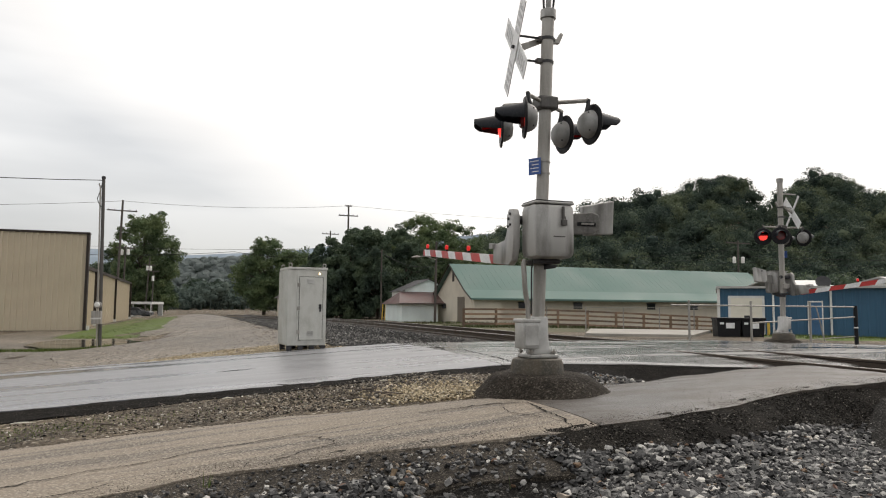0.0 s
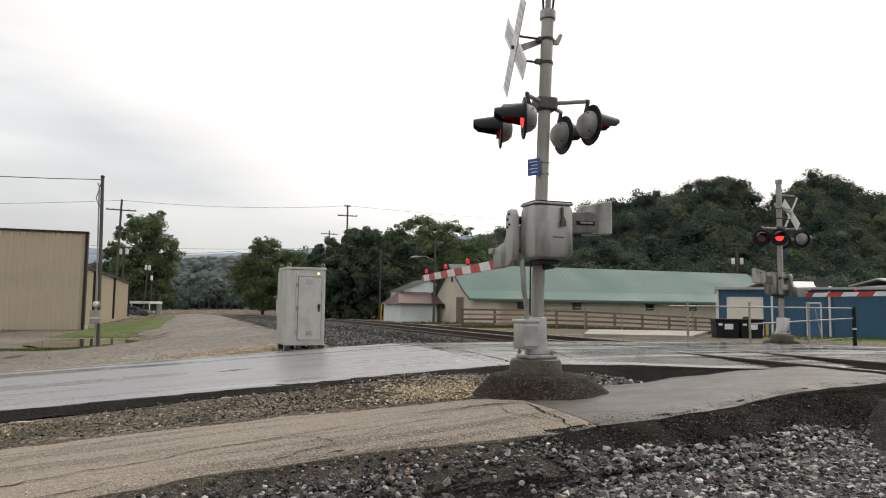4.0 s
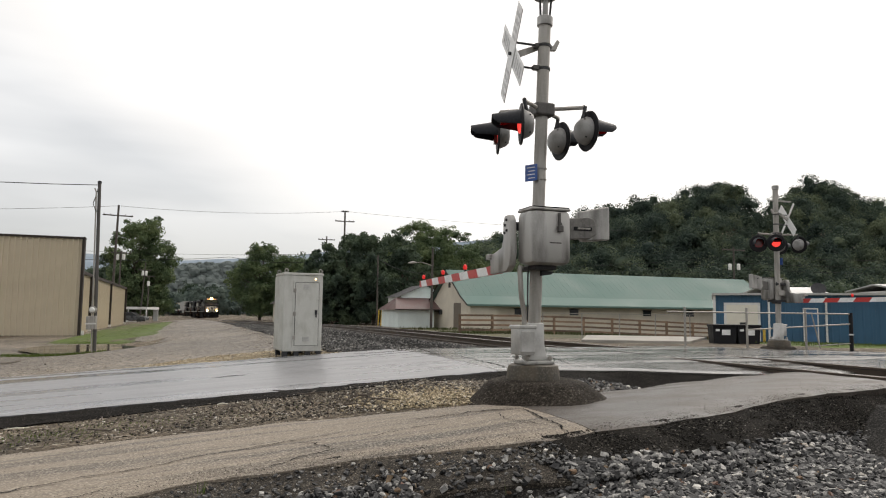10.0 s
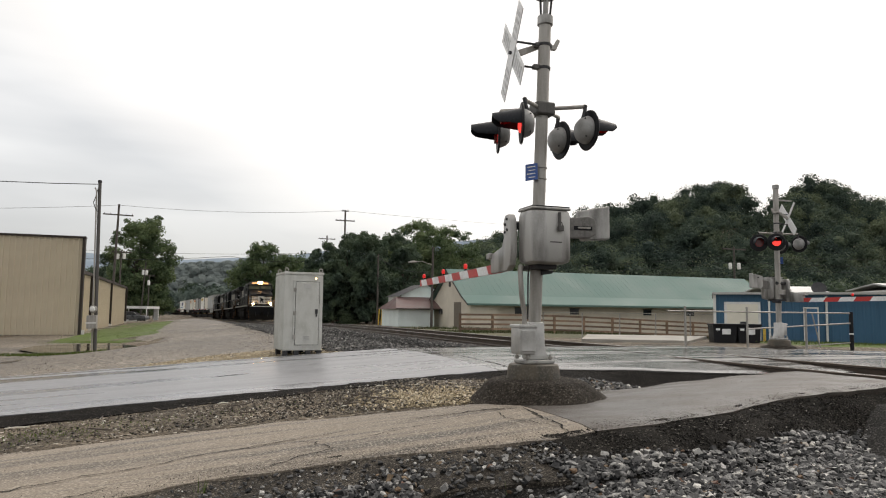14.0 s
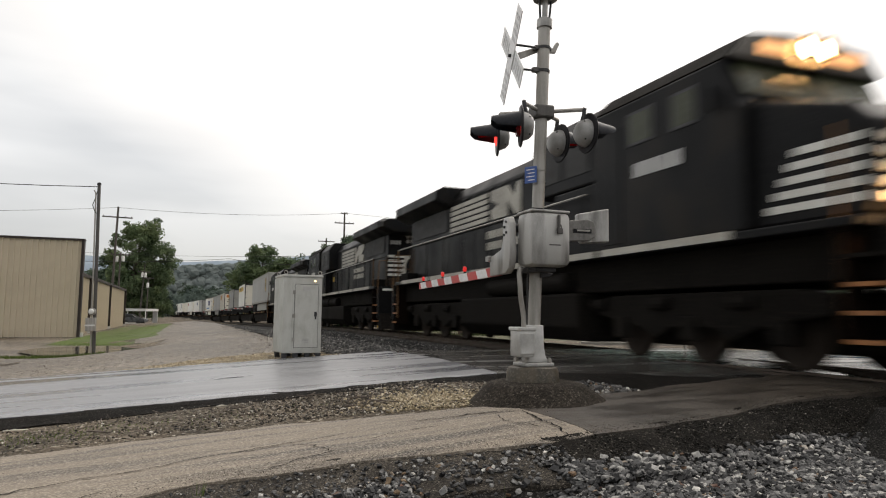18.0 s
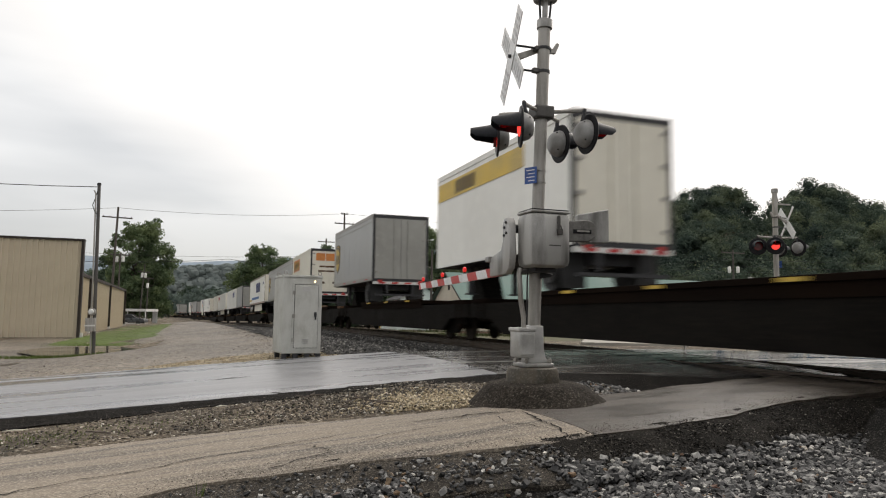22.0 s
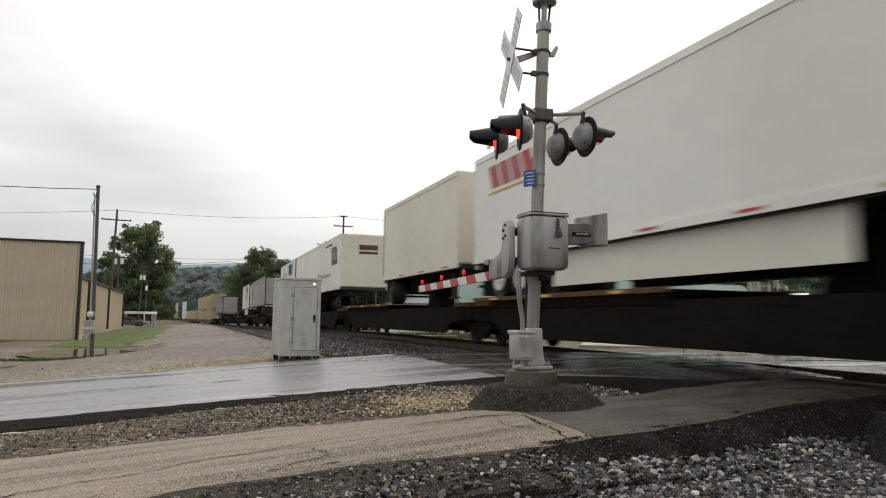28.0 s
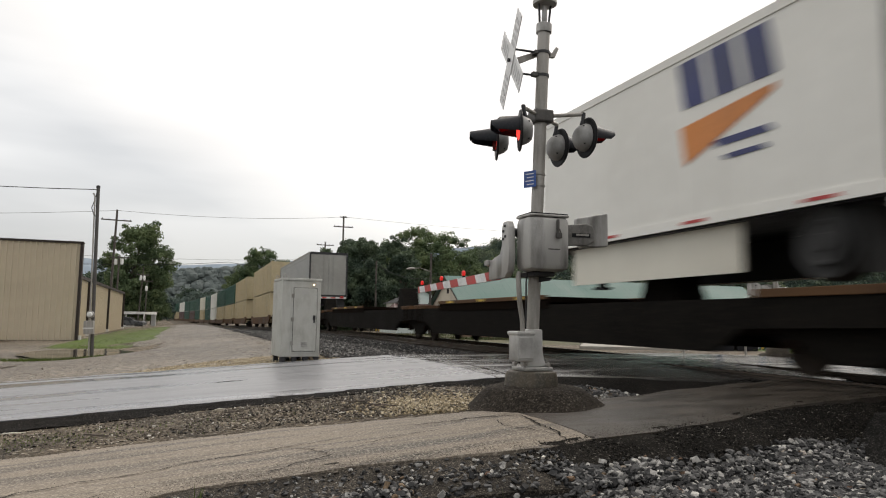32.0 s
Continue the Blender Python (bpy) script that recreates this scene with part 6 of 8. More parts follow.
    part("conduit", Shape().tube([(-0.20 + off, -0.12, mz - 0.30), (-0.215, -0.13, 0.95), (-0.20, -0.13, 0.7), (-0.155, -0.11, 0.5), (-0.15, -0.1, 0.40)], 0.026, 10), GALV, t, "grey flexible conduit", smooth=True)
    part("cable", Shape().tube([(-0.15 + off, -0.2, mz - 0.30), (-0.14, -0.16, 0.9), (-0.135, -0.14, 0.45)], 0.008, 6), RUBBER, t)
    # lamps on their cross arms
    lz = lamps[2][2]
    m0 = up(lz + 0.25)
    part("lamp_junction", Shape().box(m0.x - 0.11, m0.x + 0.11, -0.1, 0.1, lz + 0.17, lz + 0.31), CONDUIT_DARK, t, bevel=0.02)
    for x, y, z, face, first in lamps:
        lamp_unit(t, m0.x + x, y, z, face, first)
        h = Vector((m0.x + x, y, z + 0.26)) - Vector((0.02 * math.cos(radians(face)), 0.02 * math.sin(radians(face)), 0))
        part("lamp_arm", Shape().tube([Vector((m0.x, 0, lz + 0.25)), Vector((m0.x + x * 0.9, y * 0.9, z + 0.255)), h], 0.022, 8), GALV, t)
    bx, by, bz, turn, *wide = buck
    bp = up(bz)
    crossbuck(t, bp.x + bx, by, bz, turn, *wide)
    for d in (-0.13, 0.13):
        part("crossbuck_rod", Shape().tube([up(bz + d), Vector((bp.x + bx, by, bz + d))], 0.012, 6), DARK_STEEL, t)
        part("band_clamp", Shape().tube([up(bz + d - 0.015), up(bz + d + 0.015)], 0.074, 18), DARK_STEEL, t)
    part("angle_bracket", Shape().prism([(bp.x - 0.31, bz - 0.01), (bp.x - 0.30, bz + 0.05), (bp.x - 0.02, bz + 0.17), (bp.x + 0.15, bz + 0.17), (bp.x + 0.20, bz + 0.25), (bp.x + 0.23, bz + 0.23), (bp.x + 0.18, bz + 0.12), (bp.x - 0.02, bz + 0.11), (bp.x - 0.24, bz + 0.00)], 0.05, 0.09), GALV, t, bevel=0.006)
    part("bracket_clamp", Shape().box(bp.x - 0.10, bp.x + 0.09, -0.02, 0.09, bz + 0.105, bz + 0.15).box(bp.x - 0.13, bp.x - 0.06, -0.03, 0.03, bz - 0.15, bz - 0.10), CONDUIT_DARK, t, bevel=0.006)
    if not bell:
        part("top_bar", Shape().box(bp.x + bx - 0.12, bp.x + 0.14, by - 0.03, by + 0.03, bz + 0.47, bz + 0.50), GALV, t)
    # small blue notice
    sp = up(1.99)
    notice = part("notice", Shape().box(-0.004, 0.004, -0.075, 0.075, -0.088, 0.088), BLUE_SIGN, t, "small blue notice with white bars", at=pose(sp.x - 0.115, -0.03, 1.99, 0, 0, 30), bevel=0.003)
    for d in (-0.06, 0.06):
        part("notice_band", Shape().tube([up(1.99 + d - 0.006), up(1.99 + d + 0.006)], 0.074, 18), GALV, t)
    for k in range(4):
        part("text_bar", Shape().box(-0.007, -0.004, -0.05, 0.05 - 0.02 * (k % 2), 0.05 - 0.037 * k, 0.059 - 0.037 * k), WHITE, notice)
    pivot, gturn, glen, glamps = gate_spec
    gate(t, pivot, gturn, glen, glamps, "striped red and white crossing gate arm")
    return t


def foundation(name, at, r, low_r, drop, label):
    t = thing(name, label, "foundation", at=at)
    part("block", Shape().lathe([(0.29, -0.6), (0.28, -0.2), (0.265, -0.05), (0.25, -0.012), (0.225, -0.003)], 28), CONCRETE, t, smooth=True)
    n = 56
    ring = [(0.0, r), (0.012, mix_of(r, low_r, 0.10)), (0.02, mix_of(r, low_r, 0.22)), (0.05, mix_of(r, low_r, 0.34)), (0.11, mix_of(r, low_r, 0.47)), (0.19, mix_of(r, low_r, 0.63)), (0.27, mix_of(r, low_r, 0.80)), (0.36, low_r)]
    vs, fs = [], []
    for j, (fall, reach) in enumerate(ring):
        for k in range(n):
            a = 2 * math.pi * k / n
            q = reach * (1 + 0.07 * noise.noise((math.cos(a) * 1.5, math.sin(a) * 1.5, 2)) + 0.025 * noise.noise((math.cos(a) * 5, math.sin(a) * 5, j * 0.4)))
            vs.append((q * math.cos(a) + 0.10 * j / 7, q * math.sin(a), -0.15 - drop * fall / 0.36 + 0.010 * noise.noise((q * 9 * math.cos(a), q * 9 * math.sin(a), 1))))
    fs = [(j * n + k, j * n + (k + 1) % n, (j + 1) * n + (k + 1) % n, (j + 1) * n + k) for j in range(len(ring) - 1) for k in range(n)]
    vs.append((0, 0, -0.15))
    fs += [(len(vs) - 1, (k + 1) % n, k) for k in range(n)]
    part("mound", Shape().add(vs, fs), MOUND, t, "dark asphalt mound round the block", smooth=True)
    return t


NEAR_AT = pose(0.945, 7.3, 0.22, 0, 0, math.degrees(TH))
signal("crossing_signal", NEAR_AT, 2.3,
       [(-0.36, -0.26, 2.43, 160, 1), (-0.33, 0.38, 2.475, 160, 0), (0.405, -0.24, 2.44, 0, 1), (0.355, 0.25, 2.44, 0, 0)],
       (-0.375, 0.02, 3.27, -10.5), ((-0.27, -0.02, 1.415), -6.3, 4.52, (1.75, 2.95, 4.28)), "grey crossing signal with flashing red lamps and lowered gate")
foundation("signal_foundation", NEAR_AT, 0.36, 0.83, 0.29, "round damp concrete foundation in a dark asphalt mound")
FAR_AT = pose(8.46, 17.7, 0.16, 0, 0, math.degrees(TH) + 180)
signal("crossing_signal", FAR_AT, -0.6,
       [(0.60, 0.02, 2.41, 52, 0), (0.36, 0.34, 2.41, 52, 1), (-0.5, 0.22, 2.41, 190, 0), (-0.42, -0.3, 2.41, 190, 1)],
       (-0.40, -0.02, 3.06, -20, (0.11, 0.04)), ((-0.25, 0.02, 1.41), 0.0, 6.5, (1.9, 3.1, 6.3)), "grey crossing signal facing the camera across the track", False, 3.92)
foundation("signal_foundation", FAR_AT, 0.30, 0.6, 0.25, "round concrete foundation beside the road")

# ---- buildings ----
def p_box(p0, p1, s0, s1, z0, z1):
    """A box that lies along the track's own directions."""
    return Shape().add([P(p, s, z) for p in (p0, p1) for s in (s0, s1) for z in (z0, z1)], [(0, 1, 3, 2), (4, 6, 7, 5), (0, 4, 5, 1), (2, 3, 7, 6), (0, 2, 6, 4), (1, 5, 7, 3)])


def rib_panel(width, h, n, depth=0.025):
    """A sheet of ribbed steel: x runs along it, z up, ribs towards -y."""
    s = Shape().box(0, width, -0.004, 0.004, 0, h)
    for k in range(n):
        x = width * (k + 0.5) / n
        s.prism([(x - 0.045, 0), (x + 0.045, 0), (x + 0.025, -depth), (x - 0.025, -depth)], 0, h, "z")
    return s.mesh("ribbed_sheet")


def tan_building():
    t = thing("warehouse", "tan ribbed steel warehouse with brown trim", "warehouse")
    part("wall", p_box(-45, -6.06, 46.85, 47.2, -1.2, 5.0), TAN_SIDING, t, "tall tan front")
    sheet = rib_panel(0.6, 5.82, 2, 0.11)
    for k in range(46):
        part("siding_sheet", sheet, TAN_SIDING, t, at=pose(*P(-6.84 - 0.605 * k, 46.84, -0.84), 0, 0, math.degrees(TH)))
    part("fascia", p_box(-45, -6.0, 46.7, 46.84, 4.98, 5.1), BROWN_TRIM, t)
    part("base_trim", p_box(-45, -6.06, 46.76, 46.84, -0.98, -0.78), BROWN_TRIM, t)
    part("corner_trim", p_box(-6.18, -6.03, 46.72, 46.95, -0.9, 5.05), BROWN_TRIM, t)
    part("side_trim", p_box(-6.06, -6.03, 46.95, 47.22, -0.9, 5.03), BROWN_TRIM, t)
    part("downspout_boot", p_box(-6.01, -5.86, 46.85, 47.1, -0.95, -0.50), WHITE_PAINT, t)
    part("roof", p_box(-45, -6.0, 46.9, 47.25, 5.0, 5.06), BROWN_TRIM, t)
    w = part("wing_wall", p_box(-30, -6.9, 47.3, 87, -1.2, 3.2), TAN_SIDING, t, "lower tan side wing")
    part("wing_fascia", p_box(-6.9, -6.7, 47.3, 87.2, 3.12, 3.34), BROWN_TRIM, t)
    part("wing_roof", Shape().add([P(-6.75, 47.3, 3.34), P(-6.75, 87.2, 3.34), P(-18, 87.2, 4.4), P(-18, 47.3, 4.4), P(-30, 47.3, 3.34), P(-30, 87.2, 3.34)], [(0, 1, 2, 3), (3, 2, 5, 4), (0, 3, 4), (1, 5, 2)]), BROWN_TRIM, t)
    side_sheet = rib_panel(0.6, 4.0, 2, 0.09)
    for k in range(64):
        part("wing_sheet", side_sheet, TAN_SIDING, t, at=pose(*P(-6.89, 47.4 + 0.605 * k, -0.88), 0, 0, math.degrees(TH) + 90))
    for s in (56.5, 70.5, 86.7):
        part("downspout", p_box(-6.85, -6.65, s, s + 0.22, -0.7, 3.2), BROWN_TRIM, t)
        part("downspout_boot", p_box(-6.87, -6.61, s - 0.03, s + 0.25, -0.92, -0.55), WHITE_PAINT, t)


tan_building()


def green_building():
    t = thing("long_barn", "long beige building with a green ribbed metal roof", "building")
    p0, p1 = 22.8, 57.0
    prof = [(55.9, 1.5), (57.5, 2.25), (61.4, 4.75), (66.5, 1.7)]
    part("gable_wall", Shape().add([P(p, s, z) for p in (p0, p0 + 0.2) for s, z in ((56.8, -1.2), (56.8, 1.85), (57.5, 2.2), (61.4, 4.7), (66.0, 1.9), (66.0, -1.2))], [(0, 1, 2, 3, 4, 5), (11, 10, 9, 8, 7, 6)] + [(i, (i + 1) % 6, (i + 1) % 6 + 6, i + 6) for i in range(6)]), BEIGE_WALL, t)
    part("front_wall", p_box(p0 + 0.2, p1, 57.0, 57.2, -1.2, 1.9), BEIGE_WALL, t)
    part("front_bay", p_box(p0 + 0.05, p0 + 2.6, 56.3, 57.0, -1.2, 1.5), BEIGE_WALL, t)
    part("back_wall", p_box(p0 + 0.2, p1, 65.8, 66.0, -1.2, 2.0), BEIGE_WALL, t)
    part("end_wall", p_box(p1, p1 + 0.2, 57.0, 66.0, -1.2, 2.0), BEIGE_WALL, t)
    for (sa, za), (sb, zb) in zip(prof, prof[1:]):
        part("roof", Shape().add([P(p, s, z + dz) for dz in (0, 0.12) for p, s, z in ((p0 - 0.4, sa, za), (p1 + 0.4, sa, za), (p1 + 0.4, sb, zb), (p0 - 0.4, sb, zb))], [(3, 2, 1, 0), (4, 5, 6, 7), (0, 1, 5, 4), (1, 2, 6, 5), (2, 3, 7, 6), (3, 0, 4, 7)]), GREEN_ROOF, t)
    n = 60
    for k in range(n):
        p = mix_of(p0 - 0.3, p1 + 0.3, k / (n - 1))
        (sa, za), (sb, zb) = prof[1], prof[2]
        part("roof_seam", Shape().tube([P(p, sa, za + 0.13), P(p, sb, zb + 0.13)], 0.004, 4), GREEN_ROOF, t)
    part("gutter", p_box(p0 - 0.4, p1 + 0.4, 55.75, 55.92, 1.45, 1.61), GREEN_ROOF, t)
    part("rake_trim", Shape().tube([P(p0 - 0.42, 55.9, 1.53), P(p0 - 0.42, 57.5, 2.28), P(p0 - 0.42, 61.4, 4.78), P(p0 - 0.42, 66.5, 1.75)], 0.07, 4), BROWN_TRIM, t)
    part("gable_vent", p_box(p0 - 0.03, p0 + 0.05, 61.1, 61.6, 3.2, 4.1), BROWN_TRIM, t)
    # Open bay as a flush panel; its inner shade is in the colour.
    part("doorway", p_box(p0 - 0.02, p0 + 0.05, 58.4, 60.2, -0.9, 1.75), BAY_SHADE, t, "tall open bay, its shade put into a flush brown panel")
    for p in (27.4, 33.0, 41.0, 46.0):
        w = part("window", p_box(p, p + 0.9, 56.94, 57.0, 0.75, 1.25), WINDOW, t)
        part("window_frame", p_box(p - 0.08, p + 0.98, 56.92, 56.99, 1.25, 1.33), BROWN_TRIM, w)
    part("wall_lamp", p_box(p0 - 0.25, p0 - 0.05, 63.2, 63.6, 0.7, 1.1), DARK_STEEL, t)


green_building()


def white_shed():
    t = thing("white_shed", "white shed with a rust-red metal roof", "shed")
    part("wall", p_box(18.6, 22.2, 64.0, 70.0, -1.0, 1.15), SHED_WHITE, t)
    part("low_roof", Shape().add([P(18.20, 63.5, 1.1), P(23.00, 63.5, 1.1), P(23.00, 66.5, 2.3), P(19.10, 66.5, 2.3), P(18.20, 70.2, 1.1)], [(0, 1, 2, 3), (0, 3, 4)]), RED_ROOF, t)
    part("upper_wall", Shape().add([P(19.60, 66.5, 1.1), P(23.60, 66.5, 1.1), P(23.60, 66.5, 2.9), P(22.10, 66.5, 3.55), P(19.60, 66.5, 2.5)], [(0, 1, 2, 3, 4)]), SHED_WHITE, t)
    part("upper_roof", Shape().add([P(19.20, 66.2, 2.35), P(22.10, 66.2, 3.62), P(22.10, 71, 3.62), P(19.20, 71, 2.35), P(23.80, 66.2, 2.85), P(23.80, 71, 2.85)], [(0, 1, 2, 3), (1, 4, 5, 2)]), DARK_STEEL, t)
    part("back_wall", p_box(19.4, 22.6, 66.6, 70.5, -1.0, 2.4), WHITE_PAINT, t)
    part("roof_edge", Shape().tube([P(18.20, 63.45, 1.12), P(23.00, 63.45, 1.12)], 0.06, 6), BROWN_TRIM, t)


white_shed()


def blue_building():
    t = thing("blue_workshop", "blue ribbed steel workshop with cream roller door and white trim", "workshop", at=pose(12.4, 32.0, 0, 0, 0, -21))
    part("wall", Shape().box(0, 30, 0, 9, -0.9, 1.72), BLUE_SIDING, t)
    sheet = rib_panel(0.9, 2.3, 3, 0.02)
    for k in range(24):
        part("siding_sheet", sheet, BLUE_SIDING, t, at=pose(0.02 + 0.905 * k, -0.01, -0.58))
    part("roof", Shape().box(-0.1, 30.1, -0.2, 9.1, 1.72, 1.80), TRAILER_GREY, t)
    part("fascia", Shape().box(-0.1, 30.1, -0.24, -0.2, 1.71, 1.81), TRAILER_GREY, t)
    part("corner_trim", Shape().box(-0.06, 0.06, -0.06, 0.0, -0.6, 1.7), WHITE_PAINT, t)
    part("foundation_strip", Shape().box(-0.03, 30, -0.02, 0.0, -0.95, -0.58), CONCRETE, t)
    d = part("roller_door", Shape().box(0.5, 1.8, -0.07, -0.04, -0.58, 1.28), TRAILER_CREAM, t)
    for k in range(6):
        part("door_slat", Shape().box(0.52, 1.78, -0.085, -0.07, -0.56 + 0.305 * k, -0.27 + 0.305 * k), TRAILER_CREAM, d)
    part("door_sign", Shape().box(1.05, 1.3, -0.095, -0.086, 0.25, 0.5), DARK_STEEL, d)
    for x0, x1, z0, z1 in ((0.40, 0.5, -0.58, 1.36), (1.8, 1.9, -0.58, 1.36), (0.40, 1.9, 1.28, 1.38)):
        part("door_trim", Shape().box(x0, x1, -0.075, -0.03, z0, z1), WHITE_PAINT, t)
    e = part("door", Shape().box(3.65, 4.15, -0.06, -0.03, -0.55, 1.1), DOOR_BLUE, t, "blue door")
    for x0, x1, z0, z1 in ((3.60, 3.65, -0.58, 1.15), (4.15, 4.20, -0.58, 1.15), (3.60, 4.20, 1.1, 1.16)):
        part("door_trim", Shape().box(x0, x1, -0.06, -0.028, z0, z1), WHITE_PAINT, t)
    for x in (2.25, 2.62, 4.5):
        part("downspout", Shape().tube([(x, -0.09, 1.64), (x, -0.09, -0.45), (x + 0.06, -0.14, -0.55)], 0.045, 8), WHITE_PAINT, t)
    for x in (0.3, 2.0):
        part("bollard", Shape().tube([(x, -0.6, -0.95), (x, -0.6, 0.25)], 0.06, 10), YELLOW_PAINT, t)


blue_building()


def pale_shed(x0, x1, y0, low_z, high_z):
    t = thing("roofed_shed", "low shed with a pale metal roof behind the workshop", "shed", group="pale sheds")
    part("wall", Shape().box(x0 + 0.4, x1 - 0.4, y0 + 0.4, y0 + 5.6, -1.0, low_z), WHITE_PAINT, t)
    part("roof", Shape().add([(x, y, z + d) for d in (0, 0.1) for x, y, z in ((x0, y0, low_z), (x1, y0, low_z), (x1, y0 + 3, high_z), (x0 + 0.2, y0 + 3, high_z), (x1, y0 + 6, low_z), (x0, y0 + 6, low_z))], [(6, 7, 8, 9), (9, 8, 10, 11), (1, 0, 3, 2), (2, 3, 5, 4), (0, 1, 7, 6), (5, 11, 10, 4), (0, 6, 9, 3), (3, 9, 11, 5), (1, 2, 8, 7), (2, 4, 10, 8)]), TRAILER_GREY, t)
    part("fascia", Shape().box(x0, x1, y0 - 0.06, y0, low_z - 0.12, low_z + 0.1), WHITE_PAINT, t)


pale_shed(21.3, 25.2, 45, 2.15, 2.72)
pale_shed(29.3, 36.0, 45, 2.6, 3.0)
dish = thing("satellite_dish", "small grey satellite dish on the workshop roof", "satellite dish", at=pose(17.7, 33.0, 1.72, 0, 0, -20))
part("mast", Shape().tube([(0, 0, 0), (0, 0, 0.3)], 0.03, 8), GALV, dish)
part("reflector", Shape().lathe([(0.02, 0.0), (0.2, 0.02), (0.32, 0.06), (0.33, 0.07), (0.2, 0.035), (0.02, 0.015)], 20, pose(0, -0.05, 0.34, 62)), DARK_STEEL, dish, smooth=True)


def carport():
    t = thing("carport", "white flat-roofed open carport by trees", "carport", at=pose(-43.3, 100, -1.05, 0, 0, 3))
    part("roof", Shape().box(-2.3, 2.2, -2.3, 2.5, 1.98, 2.33), WHITE_PAINT, t)
    for x in (-2.1, 2.1):
        for y in (-2.3, 2.3):
            part("post", Shape().tube([(x, y, 0), (x, y, 1.98)], 0.07, 8), WHITE_PAINT, t)
    part("back_panel", Shape().box(1.5, 2.15, 2.2, 2.3, 0, 1.98), TRAILER_GREY, t)


carport()


def car(name, at, m, label):
    t = thing(name, label, "car", at=at, group="parked cars")
    part("body", Shape().prism([(-2.2, 0.35), (2.2, 0.35), (2.25, 0.6), (2.1, 0.85), (1.3, 0.95), (-1.6, 0.98), (-2.2, 0.85)], -0.85, 0.85), m, t, bevel=0.08)
    part("cabin", Shape().prism([(-1.5, 0.95), (1.1, 0.95), (0.45, 1.4), (-0.85, 1.42)], -0.72, 0.72), WINDOW, t, bevel=0.06)
    part("roof", Shape().box(-0.8, 0.4, -0.66, 0.66, 1.41, 1.45), m, t, bevel=0.015)
    for x in (-1.35, 1.4):
        for y in (-0.8, 0.8):
            part("wheel", Shape().lathe([(0.1, -0.1), (0.3, -0.1), (0.33, 0), (0.3, 0.1), (0.1, 0.1)], 16, pose(x, y, 0.33, 90)), RUBBER, t, smooth=True)


car("parked_car", pose(-43.0, 97.4, -0.92, 0, 0, 4), CAR_GREY, "silver-grey saloon car parked by the carport")
car("parked_car", pose(-47.2, 104.2, -0.92, 0, 0, 4), CAR_GREY, "grey car parked under the carport")
shed3 = thing("small_hut", "small tan hut with a dark low roof", "hut")
part("wall", p_box(13.0, 15.6, 112, 118, -1, 2.2), BEIGE_WALL, shed3)
part("roof", Shape().add([P(12.4, 111.5, 2.1), P(16.2, 111.5, 2.1), P(14.3, 111.5, 3.3), P(12.4, 118.5, 2.1), P(16.2, 118.5, 2.1), P(14.3, 118.5, 3.3)], [(0, 2, 5, 3), (2, 1, 4, 5), (0, 1, 2), (3, 5, 4)]), BROWN_TRIM, shed3)


